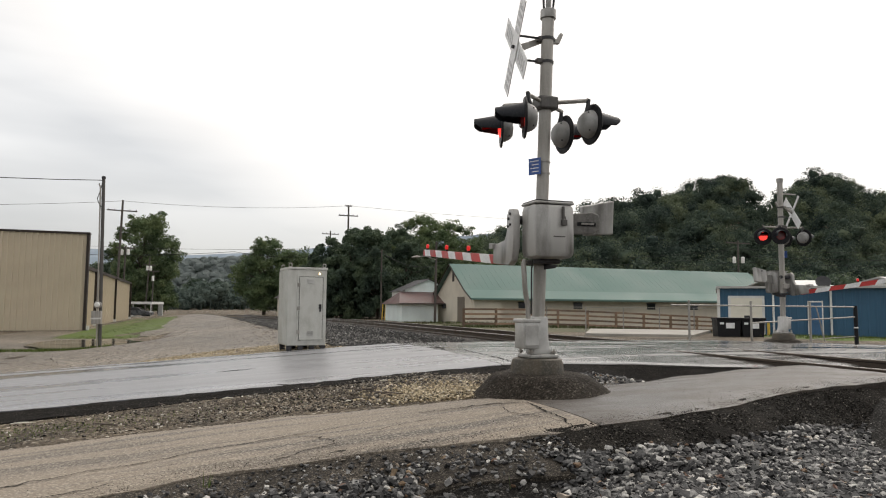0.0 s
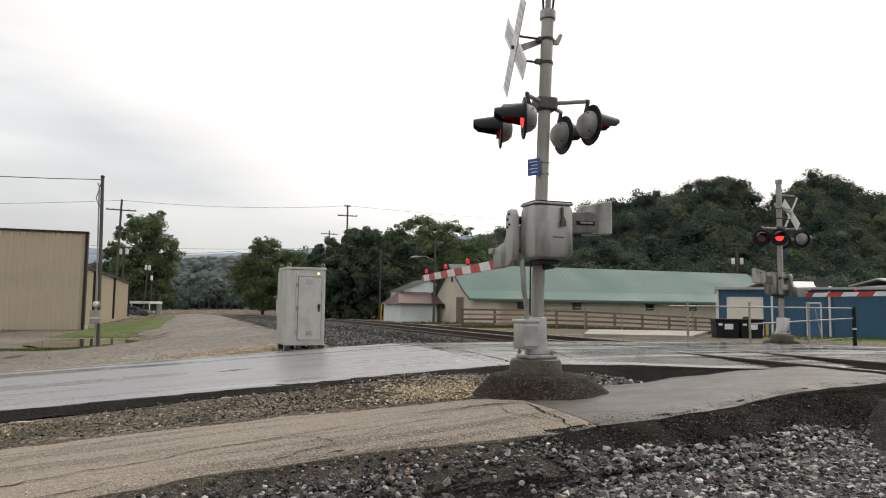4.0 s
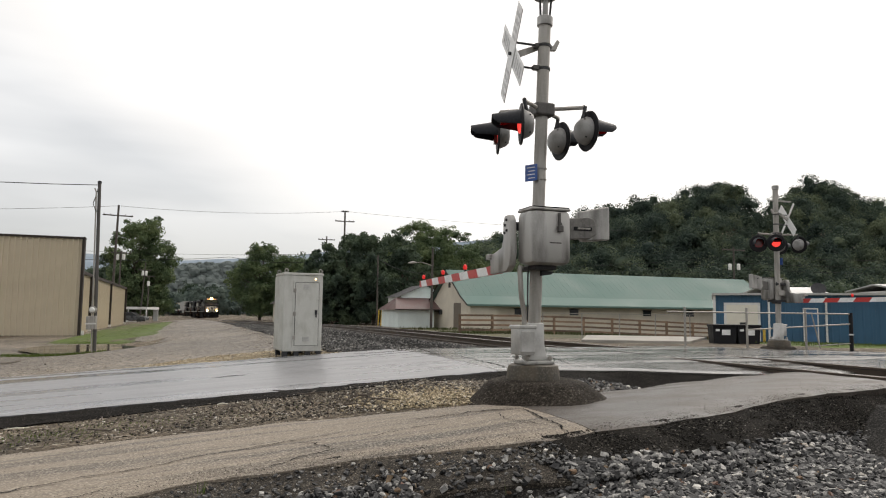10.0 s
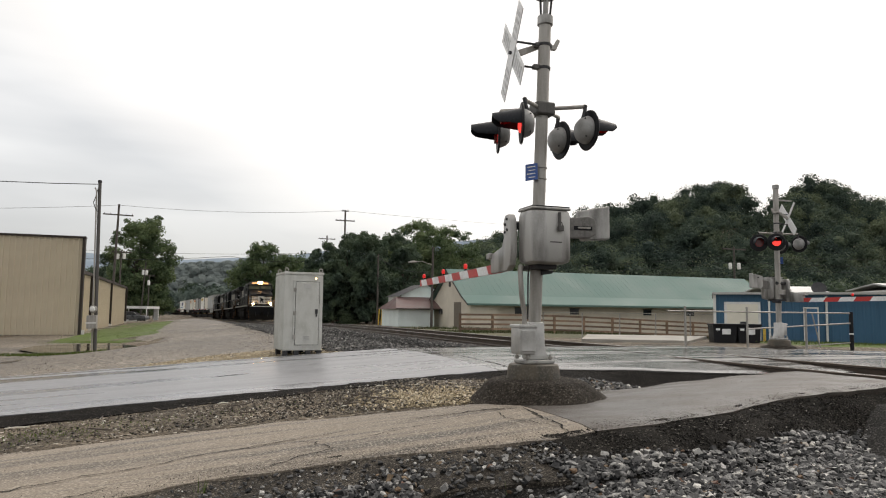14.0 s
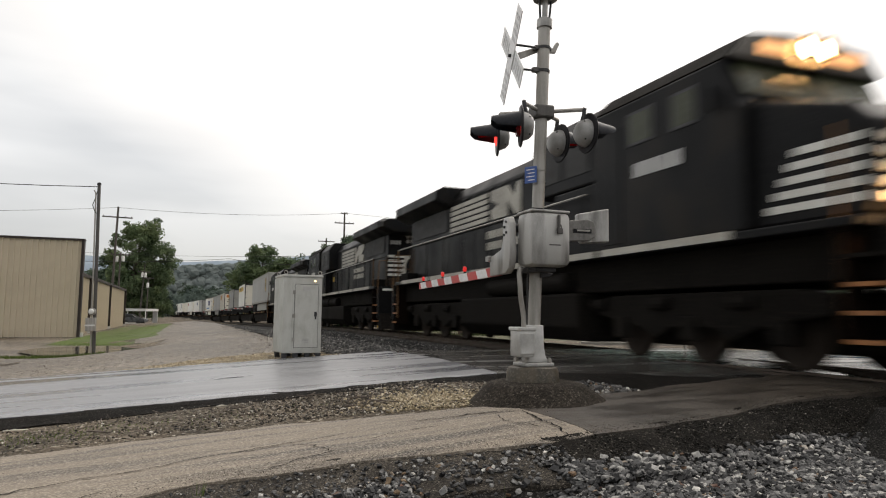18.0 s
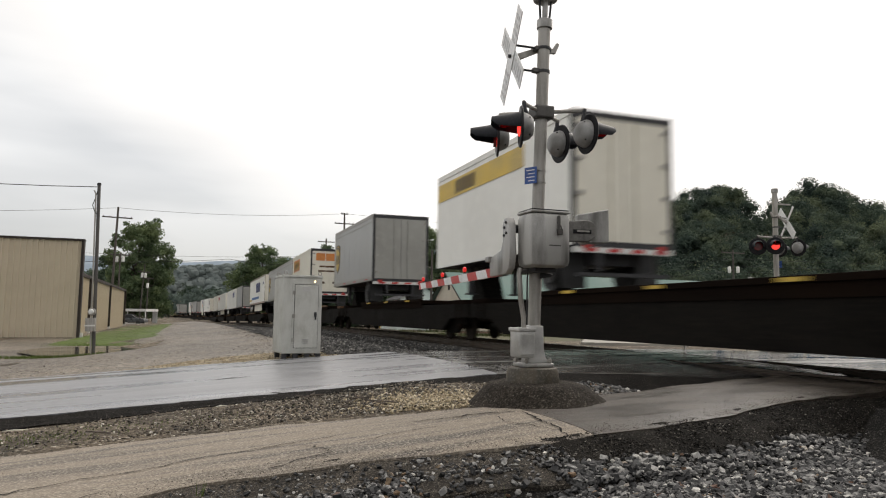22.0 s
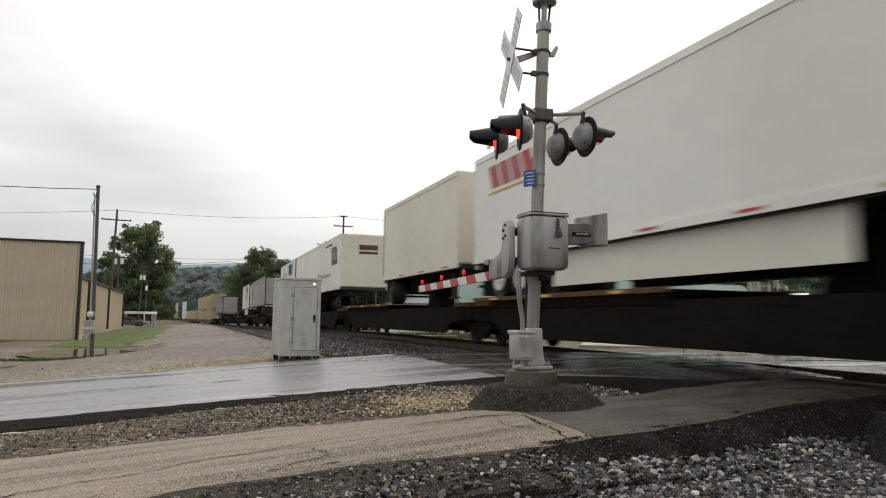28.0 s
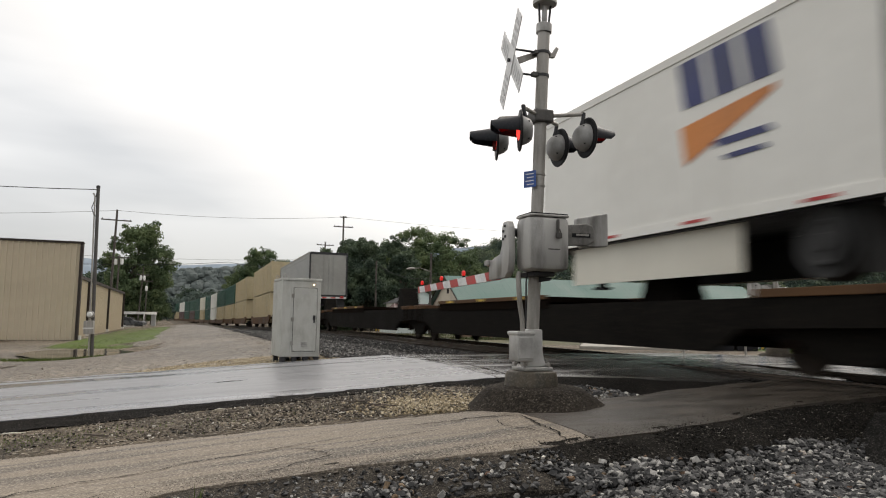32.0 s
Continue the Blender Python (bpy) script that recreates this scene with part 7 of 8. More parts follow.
# ---- signal cabinet beside the road ----
def cabinet():
    t = thing("signal_cabinet", "dull aluminium signal equipment cabinet on short feet", "cabinet", at=pose(-3.36, 14.9, -0.10, 0, 0, 24))
    part("body", Shape().box(0, 0.84, 0, 0.85, 0, 1.62), CABINET_ALU, t, bevel=0.012)
    part("top", Shape().box(-0.015, 0.855, -0.02, 0.87, 1.62, 1.67), CABINET_ALU, t, bevel=0.008)
    d = part("door", Shape().box(0.25, 0.75, -0.025, 0.0, 0.12, 1.46), CABINET_ALU, t, bevel=0.006)
    part("door_gap", Shape().box(0.243, 0.757, -0.006, -0.002, 0.113, 1.467), DARK_STEEL, t)
    for x0, x1, z0, z1 in ((0.20, 0.235, 0.08, 1.50), (0.765, 0.80, 0.08, 1.50), (0.235, 0.765, 1.475, 1.50), (0.235, 0.765, 0.08, 0.105)):
        part("door_flange", Shape().box(x0, x1, -0.016, 0.0, z0, z1), CABINET_ALU, t)
    part("handle", Shape().box(0.685, 0.71, -0.06, -0.025, 0.72, 0.86).box(0.67, 0.725, -0.035, -0.025, 0.78, 0.88), DARK_STEEL, d)
    for k in range(3):
        part("louvre", Shape().prism([(0.42, 1.33 + 0.035 * k), (0.56, 1.33 + 0.035 * k), (0.56, 1.35 + 0.035 * k), (0.42, 1.35 + 0.035 * k)], -0.04, -0.025), BASE_ALU, d)
        part("louvre", Shape().prism([(0.42, 0.22 + 0.035 * k), (0.56, 0.22 + 0.035 * k), (0.56, 0.24 + 0.035 * k), (0.42, 0.24 + 0.035 * k)], -0.04, -0.025), BASE_ALU, d)
        part("hinge", Shape().box(0.2, 0.26, -0.035, -0.02, 0.25 + 0.5 * k, 0.33 + 0.5 * k), GALV, t)
    for x, y in ((0.05, 0.03), (0.79, 0.03), (0.05, 0.82)):
        part("lifting_lug", Shape().tube([(x + 0.035 * math.cos(a), y, 1.715 + 0.04 * math.sin(a)) for a in (k * math.pi / 5 - 0.6 for k in range(8))], 0.011, 6).box(x - 0.03, x + 0.03, y - 0.012, y + 0.012, 1.665, 1.69), GALV, t)
    for x in (0.06, 0.3, 0.55, 0.78):
        for y in (0.06, 0.78):
            part("foot", Shape().box(x - 0.05, x + 0.05, y - 0.06, y + 0.06, -0.16, 0.0), DARK_STEEL, t)
    for y in (0.08, 0.22, 0.36, 0.50, 0.64, 0.78):
        part("side_rib", Shape().prism([(-0.035, y - 0.015), (0.0, y - 0.04), (0.0, y + 0.04), (-0.035, y + 0.015)], 0.03, 1.6, "z"), CABINET_ALU, t)
    part("status_lamp", Shape().lathe([(0.022, 0), (0.018, 0.02), (0.005, 0.025)], 10, pose(0.68, 0.0, 1.54, 90)), AMBER_LIT, t, "lit amber status lamp", smooth=True)


cabinet()


# ---- poles and wires ----
def utility_pole(x, y, z0, z1, lean=0.0, arms=(), cans=(), r=0.14, label="weathered wooden utility pole with crossarm", turn=20):
    t = thing("utility_pole", label, "utility pole", at=pose(x, y, z0, 0, lean, 0), group="utility poles")
    h = z1 - z0
    part("pole", Shape().tube([(0, 0, -0.5), (0, 0, h)], [r, r * 0.7], 10), POLE_WOOD, t, smooth=True)
    for dz, w in arms:
        a = part("crossarm", Shape().box(-w, w, -0.06, 0.06, h - dz - 0.07, h - dz + 0.07), POLE_WOOD, t, at=pose(0, 0, 0, 0, 0, turn))
        for e in (-0.92, -0.5, 0.5, 0.92):
            part("insulator", Shape().lathe([(0.03, 0.07), (0.05, 0.12), (0.03, 0.2)], 8, pose(e * w, 0, h - dz)), DARK_STEEL, a)
    for dx, dz in cans:
        part("transformer", Shape().lathe([(0.15, -0.36), (0.19, -0.34), (0.19, 0.30), (0.14, 0.36), (0.05, 0.4)], 14, pose(dx, -0.1, h - dz)), WHITE_PAINT, t, "pale transformer can", smooth=True)
    return t


def wire(points, sag, label="thin dark overhead wire", r=0.014):
    pts = []
    for (a, b) in zip(points, points[1:]):
        a, b = Vector(a), Vector(b)
        for k in range(13):
            f = k / 12
            pts.append(a.lerp(b, f) - Vector((0, 0, sag * 4 * f * (1 - f))))
    return solid("overhead_wire", Shape().tube(pts, r, 5), RUBBER, label, "wire", group="overhead wires")


service = thing("service_pole", "slim service pole with an electricity meter and box", "utility pole", at=pose(-11.77, 24.0, -0.8, 0, -1.4, 0))
part("pole", Shape().tube([(0, 0, -0.3), (0, 0, 5.95)], [0.06, 0.055], 12), CONDUIT_DARK, service, smooth=True)
part("pole_cap", Shape().lathe([(0.066, 5.9), (0.066, 5.98), (0.02, 6.0)], 12), DARK_STEEL, service)
part("conduit", Shape().tube([(-0.075, -0.06, 0), (-0.075, -0.06, 5.6), (-0.13, -0.06, 5.72)], 0.026, 8), GALV, service, smooth=True)
part("meter_box", Shape().box(-0.2, 0.12, -0.24, -0.1, 0.88, 1.33), GALV, service, "grey meter box", bevel=0.015)
part("box_lid", Shape().box(-0.22, 0.14, -0.25, -0.24, 1.05, 1.10), WHITE_PAINT, service)
part("meter_socket", Shape().lathe([(0.12, 0), (0.13, 0.06), (0.10, 0.07)], 16, pose(-0.02, -0.11, 1.54, 90)), GALV, service, "round electricity meter", smooth=True)
part("meter_glass", Shape().lathe([(0.09, 0.07), (0.08, 0.13), (0.03, 0.15)], 16, pose(-0.02, -0.11, 1.54, 90)), WHITE_PAINT, service, smooth=True)
wire([(-11.93, 24.0, 5.05), (-30, 20, 6.4)], 0.5)
wire([(-11.93, 24.0, 5.05), (-12.05, 23.9, 4.4), (-11.9, 23.9, 4.1)], 0.05)

utility_pole(-40.0, 85, -0.9, 13.6, 1.2, ((1.3, 1.7),), (), 0.17)
utility_pole(-42.4, 92, -0.9, 8.6, 0.5, ((0.3, 1.2),), ((-0.4, 0.9), (0.42, 0.85)), 0.13, "wooden utility pole with two transformer cans")
utility_pole(-46.3, 108, -0.9, 8.2, 3.0, ((1.2, 0.9),), ((-0.2, 1.7), (0.3, 1.7)), 0.11, "leaning pole with transformer cans")
utility_pole(-45.2, 108, -0.9, 6.2, 0.0, ((0.2, 0.8),), ((0.0, 1.3),), 0.1, "short wooden pole with a transformer can")
utility_pole(-14.1, 100, -0.9, 15.4, 0.0, ((0.15, 0.5), (1.55, 1.4)), (), 0.17)
utility_pole(-20.8, 125, -0.9, 14.4, 0.0, ((0.6, 1.5),), (), 0.17)
utility_pole(-7.2, 78, -0.9, 7.2, 0.0, (), (), 0.12, "bare wooden pole beside dark trees")
utility_pole(-0.95, 62, -0.9, 6.6, 0.6, (), (), 0.13, "dark wooden pole beside the shed")
utility_pole(34.2, 82, -1.0, 8.9, 0.0, ((0.3, 1.7),), ((-0.5, 2.3), (0.5, 2.3)), 0.13, "wooden pole with crossarm and two transformer cans")
wire([(-70, 62, 10.0), (-39.7, 85, 13.5), (-14.1, 100, 15.3), (40, 130, 16.5)], 0.55, r=0.02)
wire([(-60, 100, 8.3), (-31, 102, 8.7), (-18, 104, 8.4), (-7.2, 78, 6.9)], 0.5, r=0.03)
wire([(-60, 110, 10.2), (-20, 112, 10.1), (-10, 112, 9.2)], 0.4, r=0.02)
wire([(-7.2, 78, 6.9), (-0.9, 62, 4.4)], 0.6, r=0.02)
for dz in (0, 0.7, 1.5):
    wire([(-10, 92, 5.6 + dz), (34.2, 82, 6.4 + dz), (90, 70, 6.6 + dz)], 0.9, r=0.018)
lamp_arm = thing("street_lamp", "grey cobra-head street lamp on a wooden pole", "street lamp")
part("arm", Shape().tube([(-0.95, 61.9, 5.0), (-1.8, 61.4, 5.25), (-2.4, 61.2, 5.2)], 0.03, 6), GALV, lamp_arm)
part("head", Shape().tube([(-2.3, 61.2, 5.2), (-2.6, 61.1, 5.18), (-3.0, 61.0, 5.12)], [0.06, 0.13, 0.06], 10), GALV, lamp_arm, smooth=True)


# ---- fences, bins, slab ----
def board_fence():
    t = thing("board_fence", "brown wooden paddock fence with four rails", "fence")
    s, p = 43.5, 16.9
    while p < 38.0:
        z = ground_z(*P(p, s)[:2])
        part("post", p_box(p - 0.07, p + 0.07, s - 0.07, s + 0.07, z - 0.2, z + 1.32), FENCE_WOOD, t)
        z2 = ground_z(*P(p + 2.35, s)[:2])
        for k in range(4):
            h = 0.22 + 0.32 * k
            part("rail", Shape().add([P(q, s - 0.09 + e, zz + h + d) for q, zz in ((p, z), (p + 2.35, z2)) for e in (0, 0.03) for d in (0, 0.13)], [(0, 1, 3, 2), (4, 6, 7, 5), (0, 4, 5, 1), (2, 3, 7, 6), (0, 2, 6, 4), (1, 5, 7, 3)]), FENCE_WOOD, t)
        p += 2.35


board_fence()


def pipe_fence():
    t = thing("pipe_fence", "galvanised pipe fence with a black end post", "fence")
    s = 16.4
    for p in (13.2, 15.4, 17.65):
        part("post", Shape().tube([P(p, s, -0.5), P(p, s, 1.0)], 0.035, 8), GALV, t)
    end = part("end_post", Shape().tube([P(19.5, s, -0.5), P(19.5, s, 0.9)], 0.06, 10), BLACK, t, "black end post")
    part("end_band", Shape().tube([P(19.5, s, 0.2), P(19.5, s, 0.24)], 0.064, 10), WHITE, end)
    part("top_rail", Shape().tube([P(12.6, s, 0.86), P(19.5, s, 0.86)], 0.022, 8), GALV, t)
    part("middle_rail", Shape().tube([P(15.4, s, 0.36), P(19.5, s, 0.55)], 0.022, 8), GALV, t)
    part("low_rail", Shape().tube([P(17.65, s, -0.14), P(19.5, s, -0.05)], 0.015, 6), GALV, t)
    part("brace", Shape().tube([P(18.2, s, -0.2), P(17.9, s, 0.86)], 0.02, 6), GALV, t)


pipe_fence()
yard_fence = thing("wire_fence", "slim wire fence posts with a single top wire", "fence")
for k in range(8):
    p = 17.5 + 2.35 * k
    part("post", Shape().tube([P(p, 33.0, -0.9), P(p, 33.0, 0.85)], 0.03, 6), GALV, yard_fence)
part("top_wire", Shape().tube([P(17.5, 33, 0.83), P(34.0, 33, 0.83)], 0.012, 5), GALV, yard_fence)
solid("parking_pavement", p_box(-16, 3.5, 104, 116, -1.2, -0.74), TRAILER_GREY, "pale concrete parking strip by the carport", kind="structure")
solid("concrete_slab", Shape().add([(x, y, z) for z in (-0.6, -0.2) for x, y in ((5.4, 27.3), (9.3, 26.5), (12.4, 33), (7.0, 34))], [(0, 1, 2, 3), (7, 6, 5, 4), (0, 4, 5, 1), (1, 5, 6, 2), (2, 6, 7, 3), (3, 7, 4, 0)]), PALE_CONCRETE, "pale concrete slab in front of the fence", "slab")


def bin_box(x, y, w):
    t = thing("dumpster", "black wheeled refuse bin with white labels", "refuse bin", at=pose(x, y, -0.42, 0, 0, -6), group="refuse bins")
    part("tub", Shape().prism([(-w / 2, 0.08), (w / 2, 0.08), (w / 2 + 0.05, 0.78), (-w / 2 - 0.05, 0.78)], -0.4, 0.4), BLACK, t, bevel=0.02)
    part("lid", Shape().box(-w / 2 - 0.07, w / 2 + 0.07, -0.45, 0.45, 0.78, 0.86), BLACK, t, bevel=0.02)
    part("label", Shape().box(-0.12, 0.2, -0.425, -0.42, 0.45, 0.66), WHITE, t)
    part("label", Shape().box(-0.35, -0.2, -0.425, -0.42, 0.6, 0.68), WHITE, t)
    for e in (-1, 1):
        part("caster", Shape().lathe([(0.06, -0.02), (0.06, 0.02)], 10, pose(e * w * 0.4, -0.3, 0.06, 90)), RUBBER, t)


bin_box(11.05, 27.8, 0.80)
bin_box(11.95, 27.7, 0.78)
markers = thing("marker_posts", "pair of yellow plastic marker posts", "marker post")
for x in (-6.9, -6.6):
    part("post", Shape().tube([(x, 76, -0.9), (x + 0.1, 76, 1.1)], 0.06, 8), YELLOW_PAINT, markers)

# ---- trees, hillside wood, grass ----
def leaf_shell(out, rnd, centre, radii, n, size, low=-0.75, toss=0.75):
    """Blades strewn through the outer part of an ellipsoid, thinning outwards, at all angles."""
    for _ in range(n):
        u, a = rnd.uniform(low, 1), rnd.uniform(0, 2 * math.pi)
        r = math.sqrt(max(0.0, 1 - u * u))
        dx, dy, dz = r * math.cos(a), r * math.sin(a), u
        depth = 1.10 - 0.55 * rnd.random() ** 1.3
        cx, cy, cz = centre[0] + dx * radii[0] * depth, centre[1] + dy * radii[1] * depth, centre[2] + dz * radii[2] * depth
        nrm = Vector((dx + rnd.gauss(0, toss), dy + rnd.gauss(0, toss), dz + rnd.gauss(0.25, toss)))
        t1 = nrm.cross(Vector((rnd.gauss(0, 1), rnd.gauss(0, 1), rnd.gauss(0, 1)))).normalized()
        t2 = nrm.cross(t1).normalized()
        k = size * rnd.uniform(0.5, 1.35)
        c = Vector((cx, cy, cz))
        out.add([c + t1 * k, c + t2 * k * 0.7 - t1 * k * 0.5, c - t2 * k * 0.7 - t1 * k * 0.5], [(0, 1, 2)])


def ball(level):
    bm = bmesh.new()
    bmesh.ops.create_icosphere(bm, subdivisions=level, radius=1.0)
    out = [v.co.copy() for v in bm.verts], [tuple(v.index for v in f.verts) for f in bm.faces]
    bm.free()
    return out


BALLS = {k: ball(k) for k in (2, 3)}


def clump(out, rnd, c, r, level):
    """A lumpy mass of foliage with a ragged surface."""
    vs, fs = BALLS[level]
    ox, oy = rnd.uniform(0, 50), rnd.uniform(0, 50)
    pts = []
    for v in vs:
        k = 1 + 0.30 * noise.noise((v.x * 1.9 + ox, v.y * 1.9 + oy, v.z * 1.9)) + 0.22 * noise.noise((v.x * 5 + ox, v.y * 5 + oy, v.z * 5)) + rnd.uniform(-0.07, 0.07)
        pts.append((c[0] + v.x * r * k, c[1] + v.y * r * k, c[2] + v.z * r * 0.85 * k))
    out.add(pts, fs)


def tree(x, y, h, w, leaf, seed, n=2600, size=0.34, bare=0.22, label="leafy deciduous tree with a full uneven crown"):
    """A trunk with limbs; each limb carries a bough and smaller sprays about it, so that the outline is ragged."""
    rnd = random.Random(seed)
    z0 = ground_z(x, y)
    t = thing("tree", label, "tree", at=pose(x, y, z0), group="trees")
    trunk = Shape().tube([(0, 0, -0.3), (0.05 * w * rnd.uniform(-1, 1), 0, h * 0.3), (0.06 * w * rnd.uniform(-1, 1), 0.2, h * 0.75)], [h * 0.022, h * 0.016, h * 0.006], 9)
    boughs = []
    m = 38
    for k in range(m):
        f = (k + 0.5) / m
        z = h * mix_of(bare + 0.06, 0.91, f)
        spread_at = 0.5 * w * math.sqrt(max(0.05, 1 - ((f - 0.40) / 0.66) ** 2))
        a = k * 2.4 + rnd.uniform(-0.6, 0.6)
        rr = spread_at * rnd.uniform(0.15, 0.92) ** 0.7
        c = Vector((rr * math.cos(a), rr * math.sin(a), z + h * rnd.uniform(-0.02, 0.02)))
        br = w * rnd.uniform(0.11, 0.20) * (1.0 if f < 0.75 else 0.8)
        boughs.append((c, br, True))
        for _ in range(3):
            b, e = rnd.uniform(0, 2 * math.pi), rnd.uniform(-0.5, 1.0)
            boughs.append((c + Vector((math.cos(b), math.sin(b), e)) * br * rnd.uniform(0.7, 1.15), br * rnd.uniform(0.28, 0.55), False))
        if f < 0.8:
            trunk.tube([(0, 0, z * 0.72), (c[0] * 0.5, c[1] * 0.5, z * 0.88), (c[0], c[1], z)], [h * 0.008, h * 0.005, h * 0.002], 5)
    part("trunk", trunk, BARK, t, smooth=True)
    crown = Shape()
    total = sum(r * r for _, r, _ in boughs)
    for c, r, main in boughs:
        if main:
            clump(crown, rnd, c, r * 0.5, 2)
        leaf_shell(crown, rnd, c, (r, r, r * 0.8), int(2.8 * n * r * r / total), size * 0.8)
    part("crown", crown_mesh(crown), leaf, t)


def crown_mesh(shape):
    me = bpy.data.meshes.new("crown")
    me.from_pydata(shape.v, [], shape.f)
    return me


tree(-54.6, 125, 18.6, 12.0, LEAF, 1, 13000, 0.26, 0.03)
tree(-51.6, 126, 12.0, 7.0, LEAF, 2, 3500, 0.26, 0.02)
tree(-68, 138, 10.5, 9, LEAF_DARK, 3, 3000, 0.22, 0.05)
tree(-60, 140, 10, 8, LEAF, 4, 2600, 0.22, 0.05)
tree(-60.2, 128, 12.4, 8.3, LEAF_DARK, 31, 3500, 0.2, 0.0)
tree(-35.2, 136, 15.9, 11.0, LEAF, 5, 10000, 0.24, 0.02)
tree(-29.0, 134, 12.8, 9.5, LEAF, 6, 5000, 0.24, 0.0)
tree(-24.5, 128, 11.8, 7.0, LEAF, 7, 4200, 0.24, 0.0)
for k, (x, y, h, w) in enumerate(((-14.2, 84, 10.2, 6.2), (-11.6, 88, 12.0, 6.4), (-9.0, 84, 11.2, 6.2), (-6.6, 90, 12.4, 6.5), (-12.6, 81, 8.0, 5.0), (-7.8, 80.5, 8.2, 5.4), (-4.8, 86, 10.5, 6.0))):
    tree(x, y, h, w, LEAF_DARK, 20 + k, 7500, 0.19, 0.0, "dense dark green tree beside the track")
tree(-4.5, 112, 17.6, 10.5, LEAF, 8, 9500, 0.21, 0.12)
tree(1.2, 110, 16.2, 9.5, LEAF, 9, 8000, 0.21, 0.12)
tree(-9.5, 116, 14.5, 8.5, LEAF, 11, 6000, 0.21, 0.12)
tree(4.6, 113, 12.8, 7.5, LEAF, 10, 5000, 0.21, 0.1)
tree(11.2, 135, 15.2, 6.0, LEAF, 12, 3500, 0.24, 0.25)
for k, (x, y, h, w) in enumerate(((28.5, 55, 3.6, 4.2), (31.5, 56, 3.9, 4.6), (34.5, 58, 3.4, 3.8), (41, 56, 4.2, 5))):
    tree(x, y, h, w, LEAF, 40 + k, 2200, 0.13, 0.0, "low light green shrub behind the workshop")


for k, (x, y, h, w) in enumerate(((-116, 335, 12, 15), (-108, 325, 13, 15), (-100, 330, 11, 14), (-124, 350, 15, 17))):
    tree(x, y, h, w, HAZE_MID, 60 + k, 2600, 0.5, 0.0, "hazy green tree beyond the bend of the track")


def wood(name, label, leaf, count, place, crown, size, seed, n, base=ground_z):
    """A wood too far off to count: trunks and clumped crowns in one mesh."""
    rnd, leaf_rnd = random.Random(seed), random.Random(seed + 100)
    out = Shape()
    for _ in range(count):
        x, y, h = place(rnd)
        z = base(x, y)
        w = crown * rnd.uniform(0.7, 1.35)
        out.tube([(x, y, z - 1), (x, y, z + h * 0.6)], [0.3, 0.15], 4, False)
        for k in range(8):
            spot_at = 0.0 if k == 0 else w * 0.25
            c = (x + rnd.gauss(0, spot_at), y + rnd.gauss(0, spot_at), z + h * (0.92 if k == 0 else rnd.uniform(0.4, 0.88)) - 0.2 * w)
            r = w * (0.22 if k == 0 else rnd.uniform(0.14, 0.29))
            if k < 5:
                clump(out, leaf_rnd, c, r * 0.55, 2)
            leaf_shell(out, leaf_rnd, c, (r * 1.12, r * 1.12, r), n // 8, size * rnd.uniform(0.85, 1.2), -0.6)
    me = crown_mesh(out)
    return solid(name, me, leaf, label, kind="stuff")


def hill_spot(rnd):
    a = rnd.uniform(-0.02, 0.86)
    y = 122 + 140 * rnd.random() ** 0.8
    return a * y, y, rnd.choice((6.5, 8, 9, 10, 11, 13)) * rnd.uniform(0.85, 1.1)


def far_spot(rnd):
    y = rnd.uniform(250, 420)
    return rnd.uniform(-0.42, -0.16) * y, y, rnd.uniform(8, 13)


def foot_spot(rnd):
    a = rnd.uniform(0.02, 0.75)
    y = rnd.uniform(108, 126)
    return a * y, y, rnd.uniform(6, 9)


wood("woodland_hillside", "dense summer woodland covering the hillside", LEAF_FAR, 600, hill_spot, 10.0, 0.30, 5, 1900)
wood("woodland_foot", "dark trees at the foot of the hill", LEAF_DARK, 120, foot_spot, 6.0, 0.24, 6, 420)
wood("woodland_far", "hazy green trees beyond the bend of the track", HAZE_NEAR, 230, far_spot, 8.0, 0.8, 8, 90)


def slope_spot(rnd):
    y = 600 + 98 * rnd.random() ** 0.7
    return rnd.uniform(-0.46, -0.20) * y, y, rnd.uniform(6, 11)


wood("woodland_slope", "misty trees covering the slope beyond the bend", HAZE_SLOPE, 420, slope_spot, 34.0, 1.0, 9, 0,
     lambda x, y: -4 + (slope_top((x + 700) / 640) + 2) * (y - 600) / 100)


# ---- loose stones and grass ----
ICO = bmesh.new()
bmesh.ops.create_icosphere(ICO, subdivisions=1, radius=1.0)
ICO_V = [v.co.copy() for v in ICO.verts]
ICO_F = [tuple(v.index for v in f.verts) for f in ICO.faces]
ICO.free()


CHIP_V = [Vector((x, y, z)) for x in (-0.8, 0.8) for y in (-0.8, 0.8) for z in (-0.8, 0.8)]
CHIP_F = [(0, 1, 3, 2), (4, 6, 7, 5), (0, 4, 5, 1), (2, 3, 7, 6), (0, 2, 6, 4), (1, 5, 7, 3)]


